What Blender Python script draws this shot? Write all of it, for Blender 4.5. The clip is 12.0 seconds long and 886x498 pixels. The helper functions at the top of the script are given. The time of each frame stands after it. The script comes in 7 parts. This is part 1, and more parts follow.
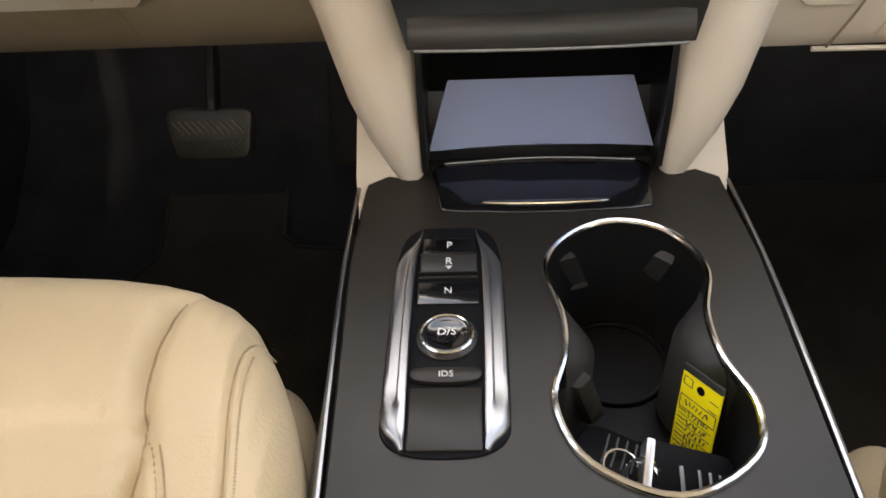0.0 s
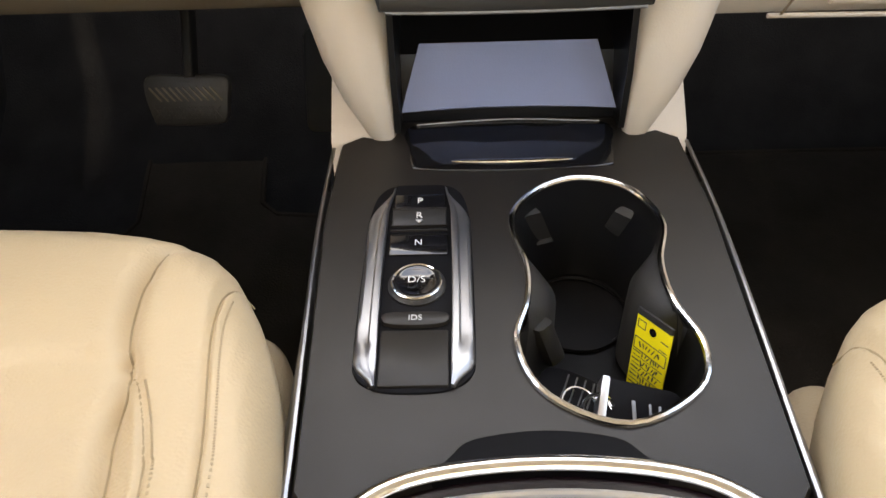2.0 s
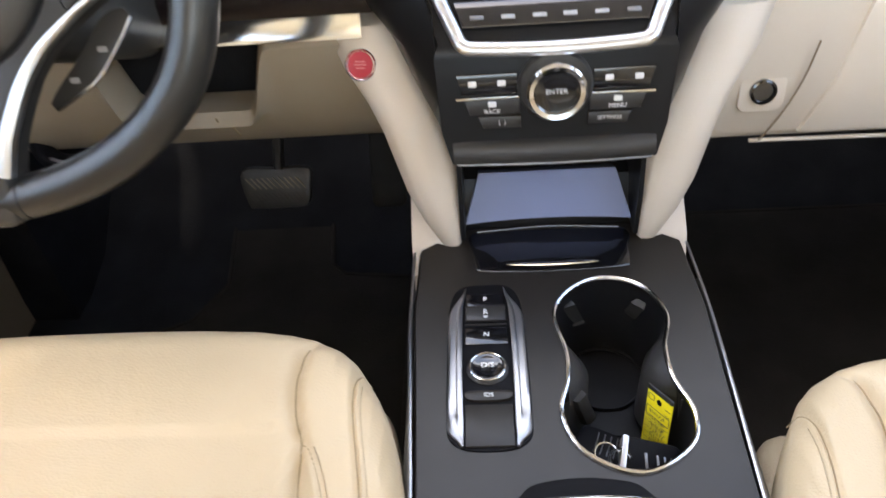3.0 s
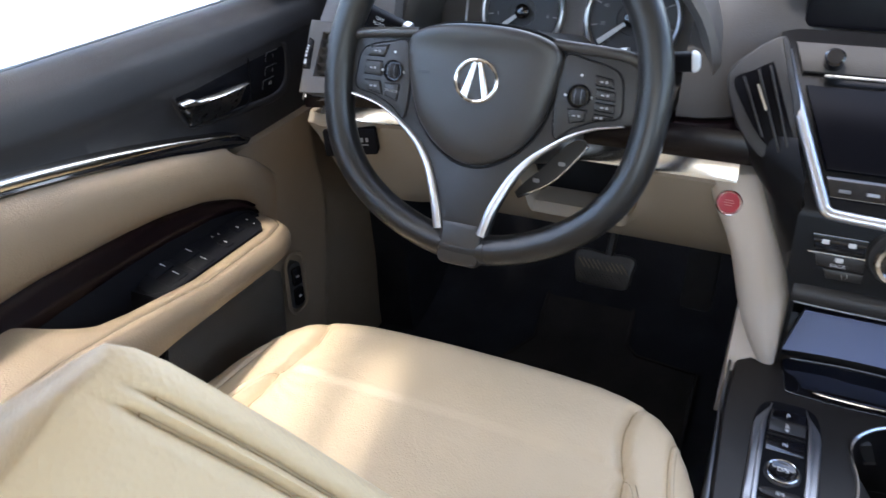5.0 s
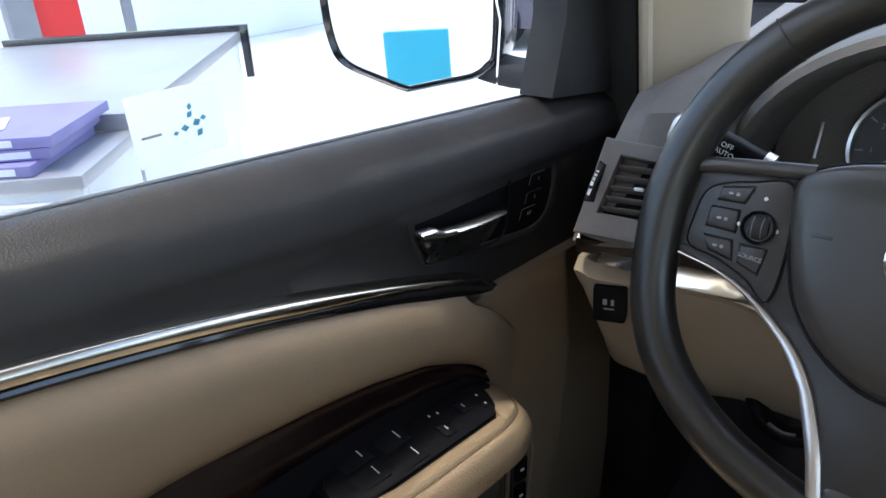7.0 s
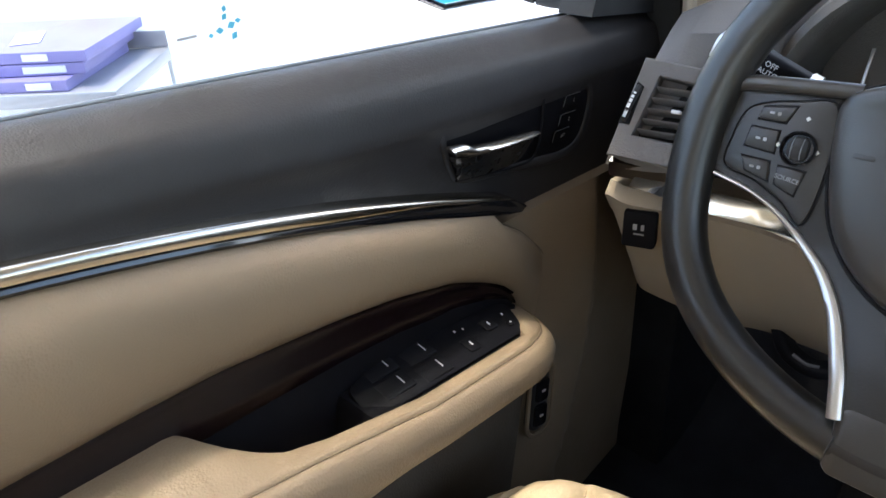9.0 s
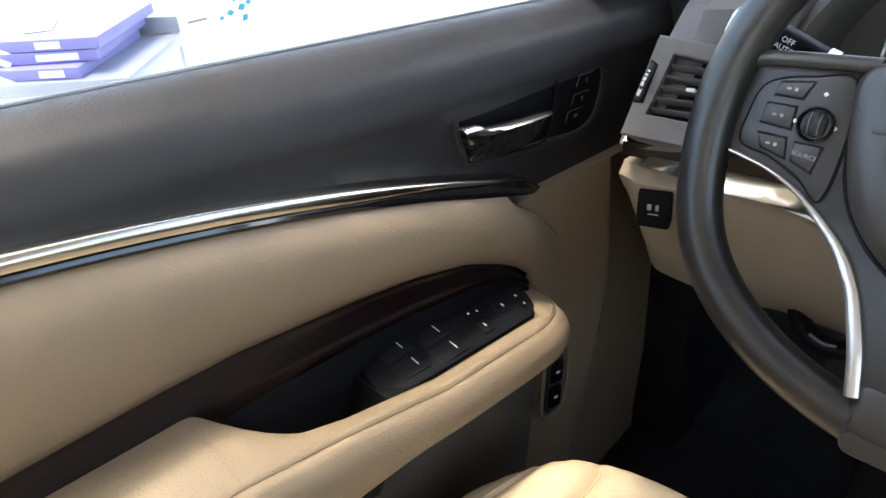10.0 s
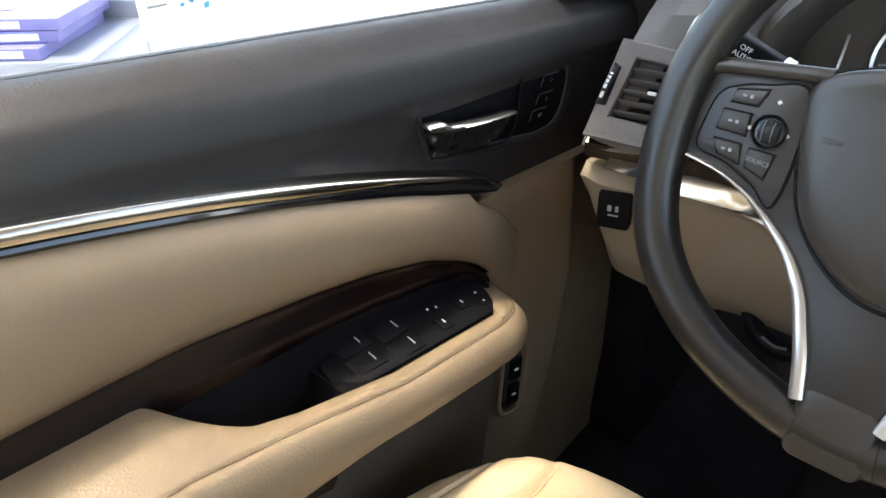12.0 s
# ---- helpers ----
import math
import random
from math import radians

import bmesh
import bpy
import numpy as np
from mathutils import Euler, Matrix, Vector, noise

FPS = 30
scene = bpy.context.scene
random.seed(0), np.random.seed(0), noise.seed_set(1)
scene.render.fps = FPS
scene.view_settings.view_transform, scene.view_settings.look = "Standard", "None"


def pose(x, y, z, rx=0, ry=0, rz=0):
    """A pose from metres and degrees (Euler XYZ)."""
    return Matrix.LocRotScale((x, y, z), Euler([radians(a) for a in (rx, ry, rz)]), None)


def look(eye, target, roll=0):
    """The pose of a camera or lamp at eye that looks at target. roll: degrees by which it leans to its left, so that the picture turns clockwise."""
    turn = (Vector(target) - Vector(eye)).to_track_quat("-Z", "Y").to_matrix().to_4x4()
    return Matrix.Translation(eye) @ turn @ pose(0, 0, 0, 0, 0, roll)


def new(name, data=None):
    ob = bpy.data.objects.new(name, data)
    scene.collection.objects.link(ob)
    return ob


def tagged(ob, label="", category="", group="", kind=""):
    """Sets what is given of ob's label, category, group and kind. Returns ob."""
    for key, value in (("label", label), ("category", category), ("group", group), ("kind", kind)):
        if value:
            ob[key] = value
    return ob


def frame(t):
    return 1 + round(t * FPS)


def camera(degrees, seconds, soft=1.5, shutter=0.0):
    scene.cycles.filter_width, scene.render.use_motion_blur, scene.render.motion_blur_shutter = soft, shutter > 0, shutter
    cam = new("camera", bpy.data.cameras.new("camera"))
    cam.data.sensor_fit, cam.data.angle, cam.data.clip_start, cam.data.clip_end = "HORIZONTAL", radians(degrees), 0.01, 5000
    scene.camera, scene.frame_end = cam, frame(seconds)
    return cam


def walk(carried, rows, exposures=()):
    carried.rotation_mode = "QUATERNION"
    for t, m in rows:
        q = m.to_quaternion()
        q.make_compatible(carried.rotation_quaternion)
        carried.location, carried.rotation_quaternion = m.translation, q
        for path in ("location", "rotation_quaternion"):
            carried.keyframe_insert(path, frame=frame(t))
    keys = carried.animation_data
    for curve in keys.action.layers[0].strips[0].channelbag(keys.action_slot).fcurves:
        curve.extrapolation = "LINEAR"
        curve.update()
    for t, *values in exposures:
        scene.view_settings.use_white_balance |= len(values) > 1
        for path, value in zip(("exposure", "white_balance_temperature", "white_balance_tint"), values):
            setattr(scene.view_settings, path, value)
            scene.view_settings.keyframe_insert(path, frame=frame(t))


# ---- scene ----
cam = camera(62.0, 12.0, shutter=0.3)
ROWS = [
    (0.0, -0.0464, 0.0481, 0.7053, 50.01, 2.67, 1.35),
    (0.5, -0.0346, 0.0441, 0.6953, 47.87, 2.06, 0.46),
    (1.0, -0.0293, 0.0409, 0.6951, 46.90, 2.33, -0.20),
    (1.5, -0.0332, 0.0329, 0.6931, 47.09, 1.48, -0.23),
    (2.0, -0.0396, 0.0208, 0.7090, 48.19, 1.72, 0.12),
    (2.5, -0.0469, -0.0235, 0.7739, 49.66, 0.91, -1.49),
    (2.7, -0.0550, -0.0359, 0.8169, 48.22, 2.11, -0.93),
    (4.3, -0.0840, -0.2233, 1.0068, 56.69, 3.39, 16.82),
    (4.5, -0.1000, -0.2373, 1.0086, 56.78, 3.61, 19.57),
    (5.0, -0.1315, -0.2242, 1.0116, 55.89, 3.65, 24.98),
    (5.5, -0.2012, -0.1498, 1.0042, 57.58, 2.20, 29.58),
    (6.0, -0.2671, -0.0576, 0.9959, 62.88, 0.94, 34.27),
    (6.5, -0.3440, -0.0425, 0.9551, 64.54, 1.08, 39.04),
    (7.0, -0.3592, -0.0511, 0.9399, 65.39, 3.27, 40.78),
    (9.0, -0.3554, -0.0586, 0.9263, 60.56, 2.51, 43.60),
    (9.5, -0.3565, -0.0576, 0.9251, 59.18, 2.94, 44.02),
    (10.0, -0.3553, -0.0592, 0.9235, 59.42, 3.44, 44.23),
    (10.5, -0.3540, -0.0594, 0.9286, 60.76, 2.85, 43.67),
    (11.0, -0.3517, -0.0580, 0.9257, 60.31, 2.24, 42.99),
    (11.5, -0.3508, -0.0572, 0.9266, 59.89, 1.92, 43.09),
    (12.0, -0.3505, -0.0551, 0.9238, 59.02, 0.93, 42.82),
]
EXPOSURES = [(0.0, 3.02, 9900, 10), (1.0, 3.13, 9700, 10), (2.0, 3.22, 9600, 10), (2.7, 3.34, 8500, 10), (4.3, 2.83, 6600, 10), (5.5, 2.68, 6500, 10), (6.1, 3.12, 6300, 8), (6.5, 2.2, 6700, 8), (7.2, 1.98, 6900, 8), (8.8, 2.42, 7000, 8), (10.0, 2.72, 7200, 8), (12.0, 2.74, 7600, 8)]
walk(cam, [(t, pose(*p)) for t, *p in ROWS], EXPOSURES)

# ---- world and light ----
world = bpy.data.worlds.new("sky")
scene.world = world
world.use_nodes = True
wn = world.node_tree.nodes
sky = wn.new("ShaderNodeTexSky")
sky.sky_type, sky.sun_disc = "NISHITA", False
sky.sun_elevation, sky.sun_rotation = radians(75.8), radians(-120)
wn["Background"].inputs[1].default_value = 0.15
world.node_tree.links.new(sky.outputs[0], wn["Background"].inputs[0])


def lamp(name, kind, m, power, color, **sizes):
    data = bpy.data.lights.new(name, kind)
    data.energy, data.color = power, color
    for key, value in sizes.items():
        if key == "size":
            data.size = value
        elif key == "size_y":
            data.shape, data.size_y = "RECTANGLE", value
        elif key == "angle":
            data.angle = value
    ob = new(name, data)
    ob.matrix_world = m
    return ob


lamp("sun", "SUN", look((-0.88, -0.50, 4.0), (0, 0, 0)), 0.60, (1.0, 0.95, 0.88), angle=radians(4))
lamp("windshield_light", "AREA", look((0, 1.05, 1.22), (0, 0.2, 0.5)), 0.85, (1.0, 0.97, 0.92), size=1.25, size_y=0.45)
lamp("passenger_window_light", "AREA", look((0.80, 0.10, 1.0), (0, 0.2, 0.6)), 0.11, (1.0, 0.96, 0.9), size=0.9, size_y=0.4)
lamp("driver_window_light", "AREA", look((-0.72, 0.12, 1.20), (-0.15, 0.25, 0.55)), 0.15, (1.0, 0.97, 0.93), size=0.8, size_y=0.20)
# Added warm fill behind the seats, unseen; stands in for rear-window daylight.
lamp("rear_fill_light", "AREA", look((0.1, -1.0, 1.22), (0, 0.3, 0.5)), 0.46, (1.0, 0.92, 0.80), size=1.1, size_y=0.35)


# ---- materials ----
def material(name, color, rough=0.5, metal=0.0, grain=0.0, scale=300.0, vary=0.08, patch=6.0, coat=0.0, cells=False, transmission=0.0, glow=0.0, wrinkle=0.0):
    m = bpy.data.materials.new(name)
    m.use_nodes = True
    nodes, links = m.node_tree.nodes, m.node_tree.links
    b = nodes["Principled BSDF"]
    b.inputs["Roughness"].default_value, b.inputs["Metallic"].default_value = rough, metal
    b.inputs["Coat Weight"].default_value, b.inputs["Coat Roughness"].default_value = coat, (0.06 if coat > 0.5 else 0.24)
    b.inputs["Transmission Weight"].default_value = transmission
    place = nodes.new("ShaderNodeTexCoord")
    if vary:
        wide = nodes.new("ShaderNodeTexNoise")
        wide.inputs["Scale"].default_value, wide.inputs["Detail"].default_value = patch, 5
        links.new(place.outputs["Object"], wide.inputs["Vector"])
        ramp = nodes.new("ShaderNodeValToRGB")
        lo, hi = [c * (1 - vary) for c in color], [min(1, c * (1 + vary)) for c in color]
        ramp.color_ramp.elements[0].color, ramp.color_ramp.elements[1].color = (*lo, 1), (*hi, 1)
        ramp.color_ramp.elements[0].position, ramp.color_ramp.elements[1].position = 0.3, 0.7
        links.new(wide.outputs[0], ramp.inputs[0])
        links.new(ramp.outputs[0], b.inputs["Base Color"])
        span = nodes.new("ShaderNodeMapRange")
        span.inputs["To Min"].default_value, span.inputs["To Max"].default_value = rough * 0.85, min(1, rough * 1.15)
        fine = nodes.new("ShaderNodeTexNoise")
        fine.inputs["Scale"].default_value = patch * 7
        links.new(place.outputs["Object"], fine.inputs["Vector"])
        links.new(fine.outputs[0], span.inputs["Value"])
        links.new(span.outputs[0], b.inputs["Roughness"])
    else:
        b.inputs["Base Color"].default_value = (*color, 1)
    if grain:
        tex = nodes.new("ShaderNodeTexVoronoi" if cells else "ShaderNodeTexNoise")
        tex.inputs["Scale"].default_value = scale
        links.new(place.outputs["Object"], tex.inputs["Vector"])
        bump = nodes.new("ShaderNodeBump")
        bump.inputs["Strength"].default_value, bump.inputs["Distance"].default_value = grain, 0.001
        links.new(tex.outputs[0], bump.inputs["Height"])
        links.new(bump.outputs[0], b.inputs["Normal"])
        if wrinkle:
            # slow unevenness of the hide under the fine grain
            hide = nodes.new("ShaderNodeTexNoise")
            hide.inputs["Scale"].default_value, hide.inputs["Detail"].default_value, hide.inputs["Distortion"].default_value = 26, 4, 1.2
            links.new(place.outputs["Object"], hide.inputs["Vector"])
            fold = nodes.new("ShaderNodeBump")
            fold.inputs["Strength"].default_value, fold.inputs["Distance"].default_value = wrinkle, 0.006
            links.new(hide.outputs[0], fold.inputs["Height"])
            links.new(fold.outputs[0], bump.inputs["Normal"])
    if glow:
        b.inputs["Emission Color"].default_value, b.inputs["Emission Strength"].default_value = (*color, 1), glow
    return m


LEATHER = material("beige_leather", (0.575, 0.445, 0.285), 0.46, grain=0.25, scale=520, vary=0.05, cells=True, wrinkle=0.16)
# Seat beige darkened by hand: the armrest's shade is put into its colour.
LEATHER_SHADED = material("beige_leather_shade_darkened", (0.232, 0.170, 0.107), 0.5, grain=0.25, scale=520, vary=0.05, cells=True, wrinkle=0.1)
VALANCE = material("beige_valance_plastic", (0.46, 0.36, 0.235), 0.5, grain=0.25, scale=520, vary=0.05, cells=True)
# Lightened so the console legs look strongly lit; the knee panel has a dark copy.
BEIGE = material("beige_plastic", (0.64, 0.56, 0.47), 0.55, grain=0.2, scale=700, vary=0.04)
# Held well below the seat beige; the door's shade is in this base colour.
DOOR_SHADED = material("beige_door_shade_darkened", (0.245, 0.178, 0.114), 0.5, grain=0.2, scale=600, vary=0.05, cells=True, wrinkle=0.08)
BLACK_SOFT = material("black_soft_plastic", (0.026, 0.0245, 0.0255), 0.5, grain=0.18, scale=650, vary=0.15, cells=True, wrinkle=0.05)
BLACK_FINE = material("black_fine_plastic", (0.026, 0.0245, 0.0235), 0.42, grain=0.1, scale=900, vary=0.15)
# Dash charcoal lightened: light and haze on the dash end put into colour.
DASH_LIFTED = material("charcoal_dash_lightened", (0.160, 0.149, 0.142), 0.55, grain=0.3, scale=650, vary=0.12, cells=True)
CONSOLE = material("satin_charcoal_console", (0.0165, 0.0140, 0.0120), 0.40, grain=0.08, scale=1200, vary=0.12)
GLOSS = material("gloss_black", (0.008, 0.008, 0.010), 0.12, coat=0.8, vary=0.1)
WHEEL = material("black_wheel_leather", (0.036, 0.0326, 0.030), 0.38, grain=0.06, scale=1300, vary=0.15, cells=True, coat=0.15, wrinkle=0.03)
RIM = material("glossy_rim_leather", (0.015, 0.0138, 0.0128), 0.36, grain=0.05, scale=1300, vary=0.15, cells=True, coat=0.22, wrinkle=0.03)
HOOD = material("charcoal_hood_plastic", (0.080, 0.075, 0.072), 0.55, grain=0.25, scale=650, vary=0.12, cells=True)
CHROME = material("bright_chrome", (0.78, 0.77, 0.76), 0.12, 1.0, vary=0.06, patch=20)
# Same beige plastic darkened: the shade under the dash is in the colour.
KNEE_SHADED = material("beige_plastic_shade_darkened", (0.32, 0.26, 0.19), 0.6, grain=0.2, scale=700, vary=0.05)
RAIL = material("brushed_rail_metal", (0.38, 0.38, 0.39), 0.33, 1.0, vary=0.08, patch=20)
# Chrome tinted warm and dull: the cabin's reflection is in the colour.
STRIP = material("bright_trim_cabin_tinted", (0.54, 0.50, 0.44), 0.2, 1.0, vary=0.12, patch=14)
SATIN = material("satin_silver", (0.70, 0.70, 0.71), 0.34, 1.0, vary=0.06, patch=20)
HANDLE_METAL = material("polished_handle_metal", (0.62, 0.60, 0.57), 0.22, 1.0, vary=0.06, patch=20)
# Handle metal made dark, imitating the dim cabin mirrored in its underside.
HANDLE_DARKENED = material("handle_metal_darkened", (0.10, 0.10, 0.105), 0.28, 0.9, vary=0.08, patch=20)
SILVER = material("silver_paint_trim", (0.22, 0.225, 0.235), 0.4, 0.8, vary=0.06)
CARPET = material("black_carpet", (0.014, 0.0145, 0.0165), 0.95, grain=1.0, scale=420, vary=0.3, patch=14)
MAT = material("charcoal_floor_mat", (0.024, 0.021, 0.018), 0.92, grain=1.0, scale=360, vary=0.25, patch=12)
# Dash charcoal darkened, toning down in colour what the windshield lamp overlights.
DASH_DARK = material("charcoal_dash_darkened", (0.040, 0.0375, 0.037), 0.6, grain=0.16, scale=650, vary=0.12, cells=True)
GAUGE = material("slate_gauge_face", (0.038, 0.041, 0.046), 0.5, vary=0.05, patch=20)
# Door beige darkened once more, painting in the shade lower on the door.
CARD_SHADED = material("beige_card_shade_darkened", (0.215, 0.157, 0.101), 0.55, grain=0.2, scale=600, vary=0.06, cells=True)
SWITCH_BLACK = material("matt_black_switchgear", (0.006, 0.006, 0.0075), 0.55, grain=0.05, scale=900, vary=0.1)
for dull, level in ((SWITCH_BLACK, 0.09), (CARPET, 0.12), (MAT, 0.1), (CONSOLE, 0.36), (BLACK_SOFT, 0.38)):
    dull.node_tree.nodes["Principled BSDF"].inputs["Specular IOR Level"].default_value = level
RUBBER = material("black_rubber", (0.016, 0.016, 0.017), 0.7, grain=0.2, scale=500, vary=0.15)
# Extra blue in the base stands for sky reflected off the pad.
TRAY = material("rubber_pad_sky_blued", (0.17, 0.21, 0.36), 0.45, grain=0.15, scale=800, vary=0.06)
WHITE_INK = material("white_print", (0.75, 0.75, 0.75), 0.6, vary=0)
STACK = material("black_stack_plastic", (0.010, 0.010, 0.011), 0.32, grain=0.05, scale=900, vary=0.15)
PEDAL = material("worn_pedal_metal", (0.075, 0.073, 0.07), 0.45, 0.3, grain=0.3, scale=300, vary=0.2, patch=30)
WORN = material("worn_tan_rib_metal", (0.22, 0.185, 0.14), 0.4, 0.4, vary=0.3, patch=60)
SALMON = material("pale_red_print", (0.65, 0.22, 0.22), 0.5, vary=0)
GREY_INK = material("grey_print", (0.30, 0.30, 0.30), 0.6, vary=0)
# Dark tone for lines that draw the shade in the door's creases.
DOOR_SEAM = material("shadowed_door_seam", (0.105, 0.077, 0.048), 0.8, vary=0.1, patch=80)
# Card beige taken very dark, standing for the shadow under the armrest.
LOWER_SHADE = material("beige_card_deep_shade", (0.085, 0.066, 0.046), 0.7, grain=0.4, scale=500, vary=0.15, cells=True)
SCREEN = material("matt_dark_screen", (0.004, 0.004, 0.006), 0.30, vary=0.1)
SCREEN.node_tree.nodes["Principled BSDF"].inputs["Specular IOR Level"].default_value = 0.1
# Darkened leather tone, drawn along seams in place of their crease shadow.
SEAM = material("seam_shadow_line", (0.36, 0.275, 0.17), 0.9, vary=0.1, patch=80)
for soft in (BLACK_SOFT, DASH_LIFTED):
    soft.node_tree.nodes["Principled BSDF"].inputs["Specular IOR Level"].default_value = 0.32
STACK.node_tree.nodes["Principled BSDF"].inputs["Specular IOR Level"].default_value = 0.2
THREAD = material("tan_thread", (0.47, 0.37, 0.245), 0.8, vary=0.1, patch=80)
YELLOW = material("yellow_card", (0.80, 0.66, 0.02), 0.5, vary=0.05, patch=30)
INK = material("dark_ink", (0.05, 0.05, 0.04), 0.7, vary=0)
RED = material("red_button", (0.42, 0.010, 0.030), 0.35, coat=0.15, vary=0.05)
PILLAR = material("tan_pillar_plastic", (0.46, 0.38, 0.28), 0.6, grain=0.25, scale=600, vary=0.05)
HEADLINER = material("beige_headliner", (0.55, 0.48, 0.38), 0.9, grain=0.4, scale=500, vary=0.05)


def wood_material():
    m = material("dark_burgundy_wood", (0.018, 0.005, 0.005), 0.25, coat=0.3, vary=0)
    nodes, links = m.node_tree.nodes, m.node_tree.links
    place = nodes.new("ShaderNodeTexCoord")
    stretch = nodes.new("ShaderNodeMapping")
    stretch.inputs["Scale"].default_value = (30, 3.0, 60)
    grain = nodes.new("ShaderNodeTexNoise")
    grain.inputs["Scale"].default_value, grain.inputs["Detail"].default_value = 3.0, 8
    ramp = nodes.new("ShaderNodeValToRGB")
    ramp.color_ramp.elements[0].color, ramp.color_ramp.elements[1].color = (0.0020, 0.0010, 0.0016, 1), (0.0085, 0.0030, 0.0042, 1)
    links.new(place.outputs["Object"], stretch.inputs[0])
    links.new(stretch.outputs[0], grain.inputs["Vector"])
    links.new(grain.outputs[0], ramp.inputs[0])
    links.new(ramp.outputs[0], nodes["Principled BSDF"].inputs["Base Color"])
    nodes["Principled BSDF"].inputs["Specular IOR Level"].default_value = 0.2
    return m


WOOD = wood_material()


# ---- shape helpers ----
def part(name, bm, mat, parent=None, label="", sharp=38):
    bmesh.ops.recalc_face_normals(bm, faces=bm.faces)
    me = bpy.data.meshes.new(name)
    bm.to_mesh(me)
    bm.free()
    me.polygons.foreach_set("use_smooth", [True] * len(me.polygons))
    me.set_sharp_from_angle(angle=radians(sharp))
    me.materials.append(mat)
    ob = new(name, me)
    if parent is not None:
        ob.parent = parent
        ob.matrix_parent_inverse = parent.matrix_world.inverted()
    if label:
        tagged(ob, label)
    return ob


def thing(name, at, label, category, group="", kind=""):
    ob = new(name)
    ob.empty_display_size = 0.02
    ob.location = at
    bpy.context.view_layer.update()
    return tagged(ob, label, category, group, kind)


def lerp(a, b, k):
    return a + (b - a) * k


def smooth(a, b, x):
    k = min(1, max(0, (x - a) / (b - a)))
    return k * k * (3 - 2 * k)


def table(x, *pairs):
    """A value read from a few (x, value) pairs, eased between them."""
    if x <= pairs[0][0]:
        return pairs[0][1]
    for (x0, v0), (x1, v1) in zip(pairs, pairs[1:]):
        if x <= x1:
            return lerp(v0, v1, (x - x0) / (x1 - x0))
    return pairs[-1][1]


def spline(points, n, closed=False):
    """n points along a smooth curve through the control points."""
    pts = [Vector(p) for p in points]
    count = len(pts) if closed else len(pts) - 1
    out = []
    for i in range(n):
        s = i * count / (n if closed else n - 1)
        k = min(int(s), count - 1)
        f = s - k
        if closed:
            p0, p1, p2, p3 = (pts[(k + j) % len(pts)] for j in (-1, 0, 1, 2))
        else:
            p1, p2 = pts[k], pts[k + 1]
            p0 = pts[k - 1] if k else p1 * 2 - p2
            p3 = pts[k + 2] if k + 2 < len(pts) else p2 * 2 - p1
        out.append(0.5 * (2 * p1 + (p2 - p0) * f + (2 * p0 - 5 * p1 + 4 * p2 - p3) * f * f + (3 * p1 - p0 - 3 * p2 + p3) * f ** 3))
    return out


def loft(bm, rings, closed=True, caps=True, loop=False):
    rows = [[bm.verts.new(p) for p in ring] for ring in rings]
    n = len(rows[0])
    pairs = list(zip(rows, rows[1:])) + ([(rows[-1], rows[0])] if loop else [])
    for a, b in pairs:
        for i in range(n if closed else n - 1):
            j = (i + 1) % n
            bm.faces.new((a[i], a[j], b[j], b[i]))
    if caps and closed and not loop:
        bm.faces.new(rows[0][::-1])
        bm.faces.new(rows[-1])
    return bm


def sweep(bm, path, profile, up=(0, 0, 1), scale=None, loop=False):
    """Carries a closed profile of (side, up) along a path. scale: a function of 0..1."""
    path, rings = [Vector(p) for p in path], []
    n = len(path)
    for i, p in enumerate(path):
        a = path[(i - 1) % n] if loop or i else path[0]
        b = path[(i + 1) % n] if loop or i < n - 1 else path[-1]
        d = (b - a).normalized()
        side = d.cross(Vector(up)).normalized()
        top = side.cross(d)
        k = scale(i / (n - 1)) if scale else 1
        rings.append([p + side * (u * k) + top * (v * k) for u, v in profile])
    return loft(bm, rings, loop=loop)


def circle(r, n=12, rv=None):
    return [(r * math.cos(2 * math.pi * i / n), (rv or r) * math.sin(2 * math.pi * i / n)) for i in range(n)]


def round_rect(w, h, r, n=4):
    out = []
    for cx, cy, a0 in ((w / 2 - r, h / 2 - r, 0), (r - w / 2, h / 2 - r, 90), (r - w / 2, r - h / 2, 180), (w / 2 - r, r - h / 2, 270)):
        for i in range(n + 1):
            a = radians(a0 + 90 * i / n)
            out.append((cx + r * math.cos(a), cy + r * math.sin(a)))
    return out


def inset(outline, d):
    pts = [Vector((p[0], p[1])) for p in outline]
    n, out = len(pts), []
    area = sum(pts[i].x * pts[(i + 1) % n].y - pts[(i + 1) % n].x * pts[i].y for i in range(n))
    s = 1 if area > 0 else -1
    for i, p in enumerate(pts):
        e = (pts[(i + 1) % n] - pts[i - 1]).normalized()
        out.append((p.x - e.y * d * s, p.y + e.x * d * s))
    return out


def plate(bm, outline, depth, bevel, m=None):
    """A plate with rounded upper edges; its top lies in the plane z = 0 of the pose m."""
    m = m or Matrix()
    steps = ((bevel, 0), (bevel * 0.3, -bevel * 0.3), (0, -bevel), (0, -depth))
    return loft(bm, [[m @ Vector((x, y, z)) for x, y in inset(outline, d)] for d, z in steps])


def box(bm, size, bevel, m=None):
    made = bmesh.ops.create_cube(bm, size=1, matrix=(m or Matrix()) @ Matrix.Diagonal((*size, 1)))
    if bevel:
        edges = list({e for v in made["verts"] for e in v.link_edges})
        bmesh.ops.bevel(bm, geom=edges, offset=bevel, segments=2, affect="EDGES", profile=0.6)
    return bm


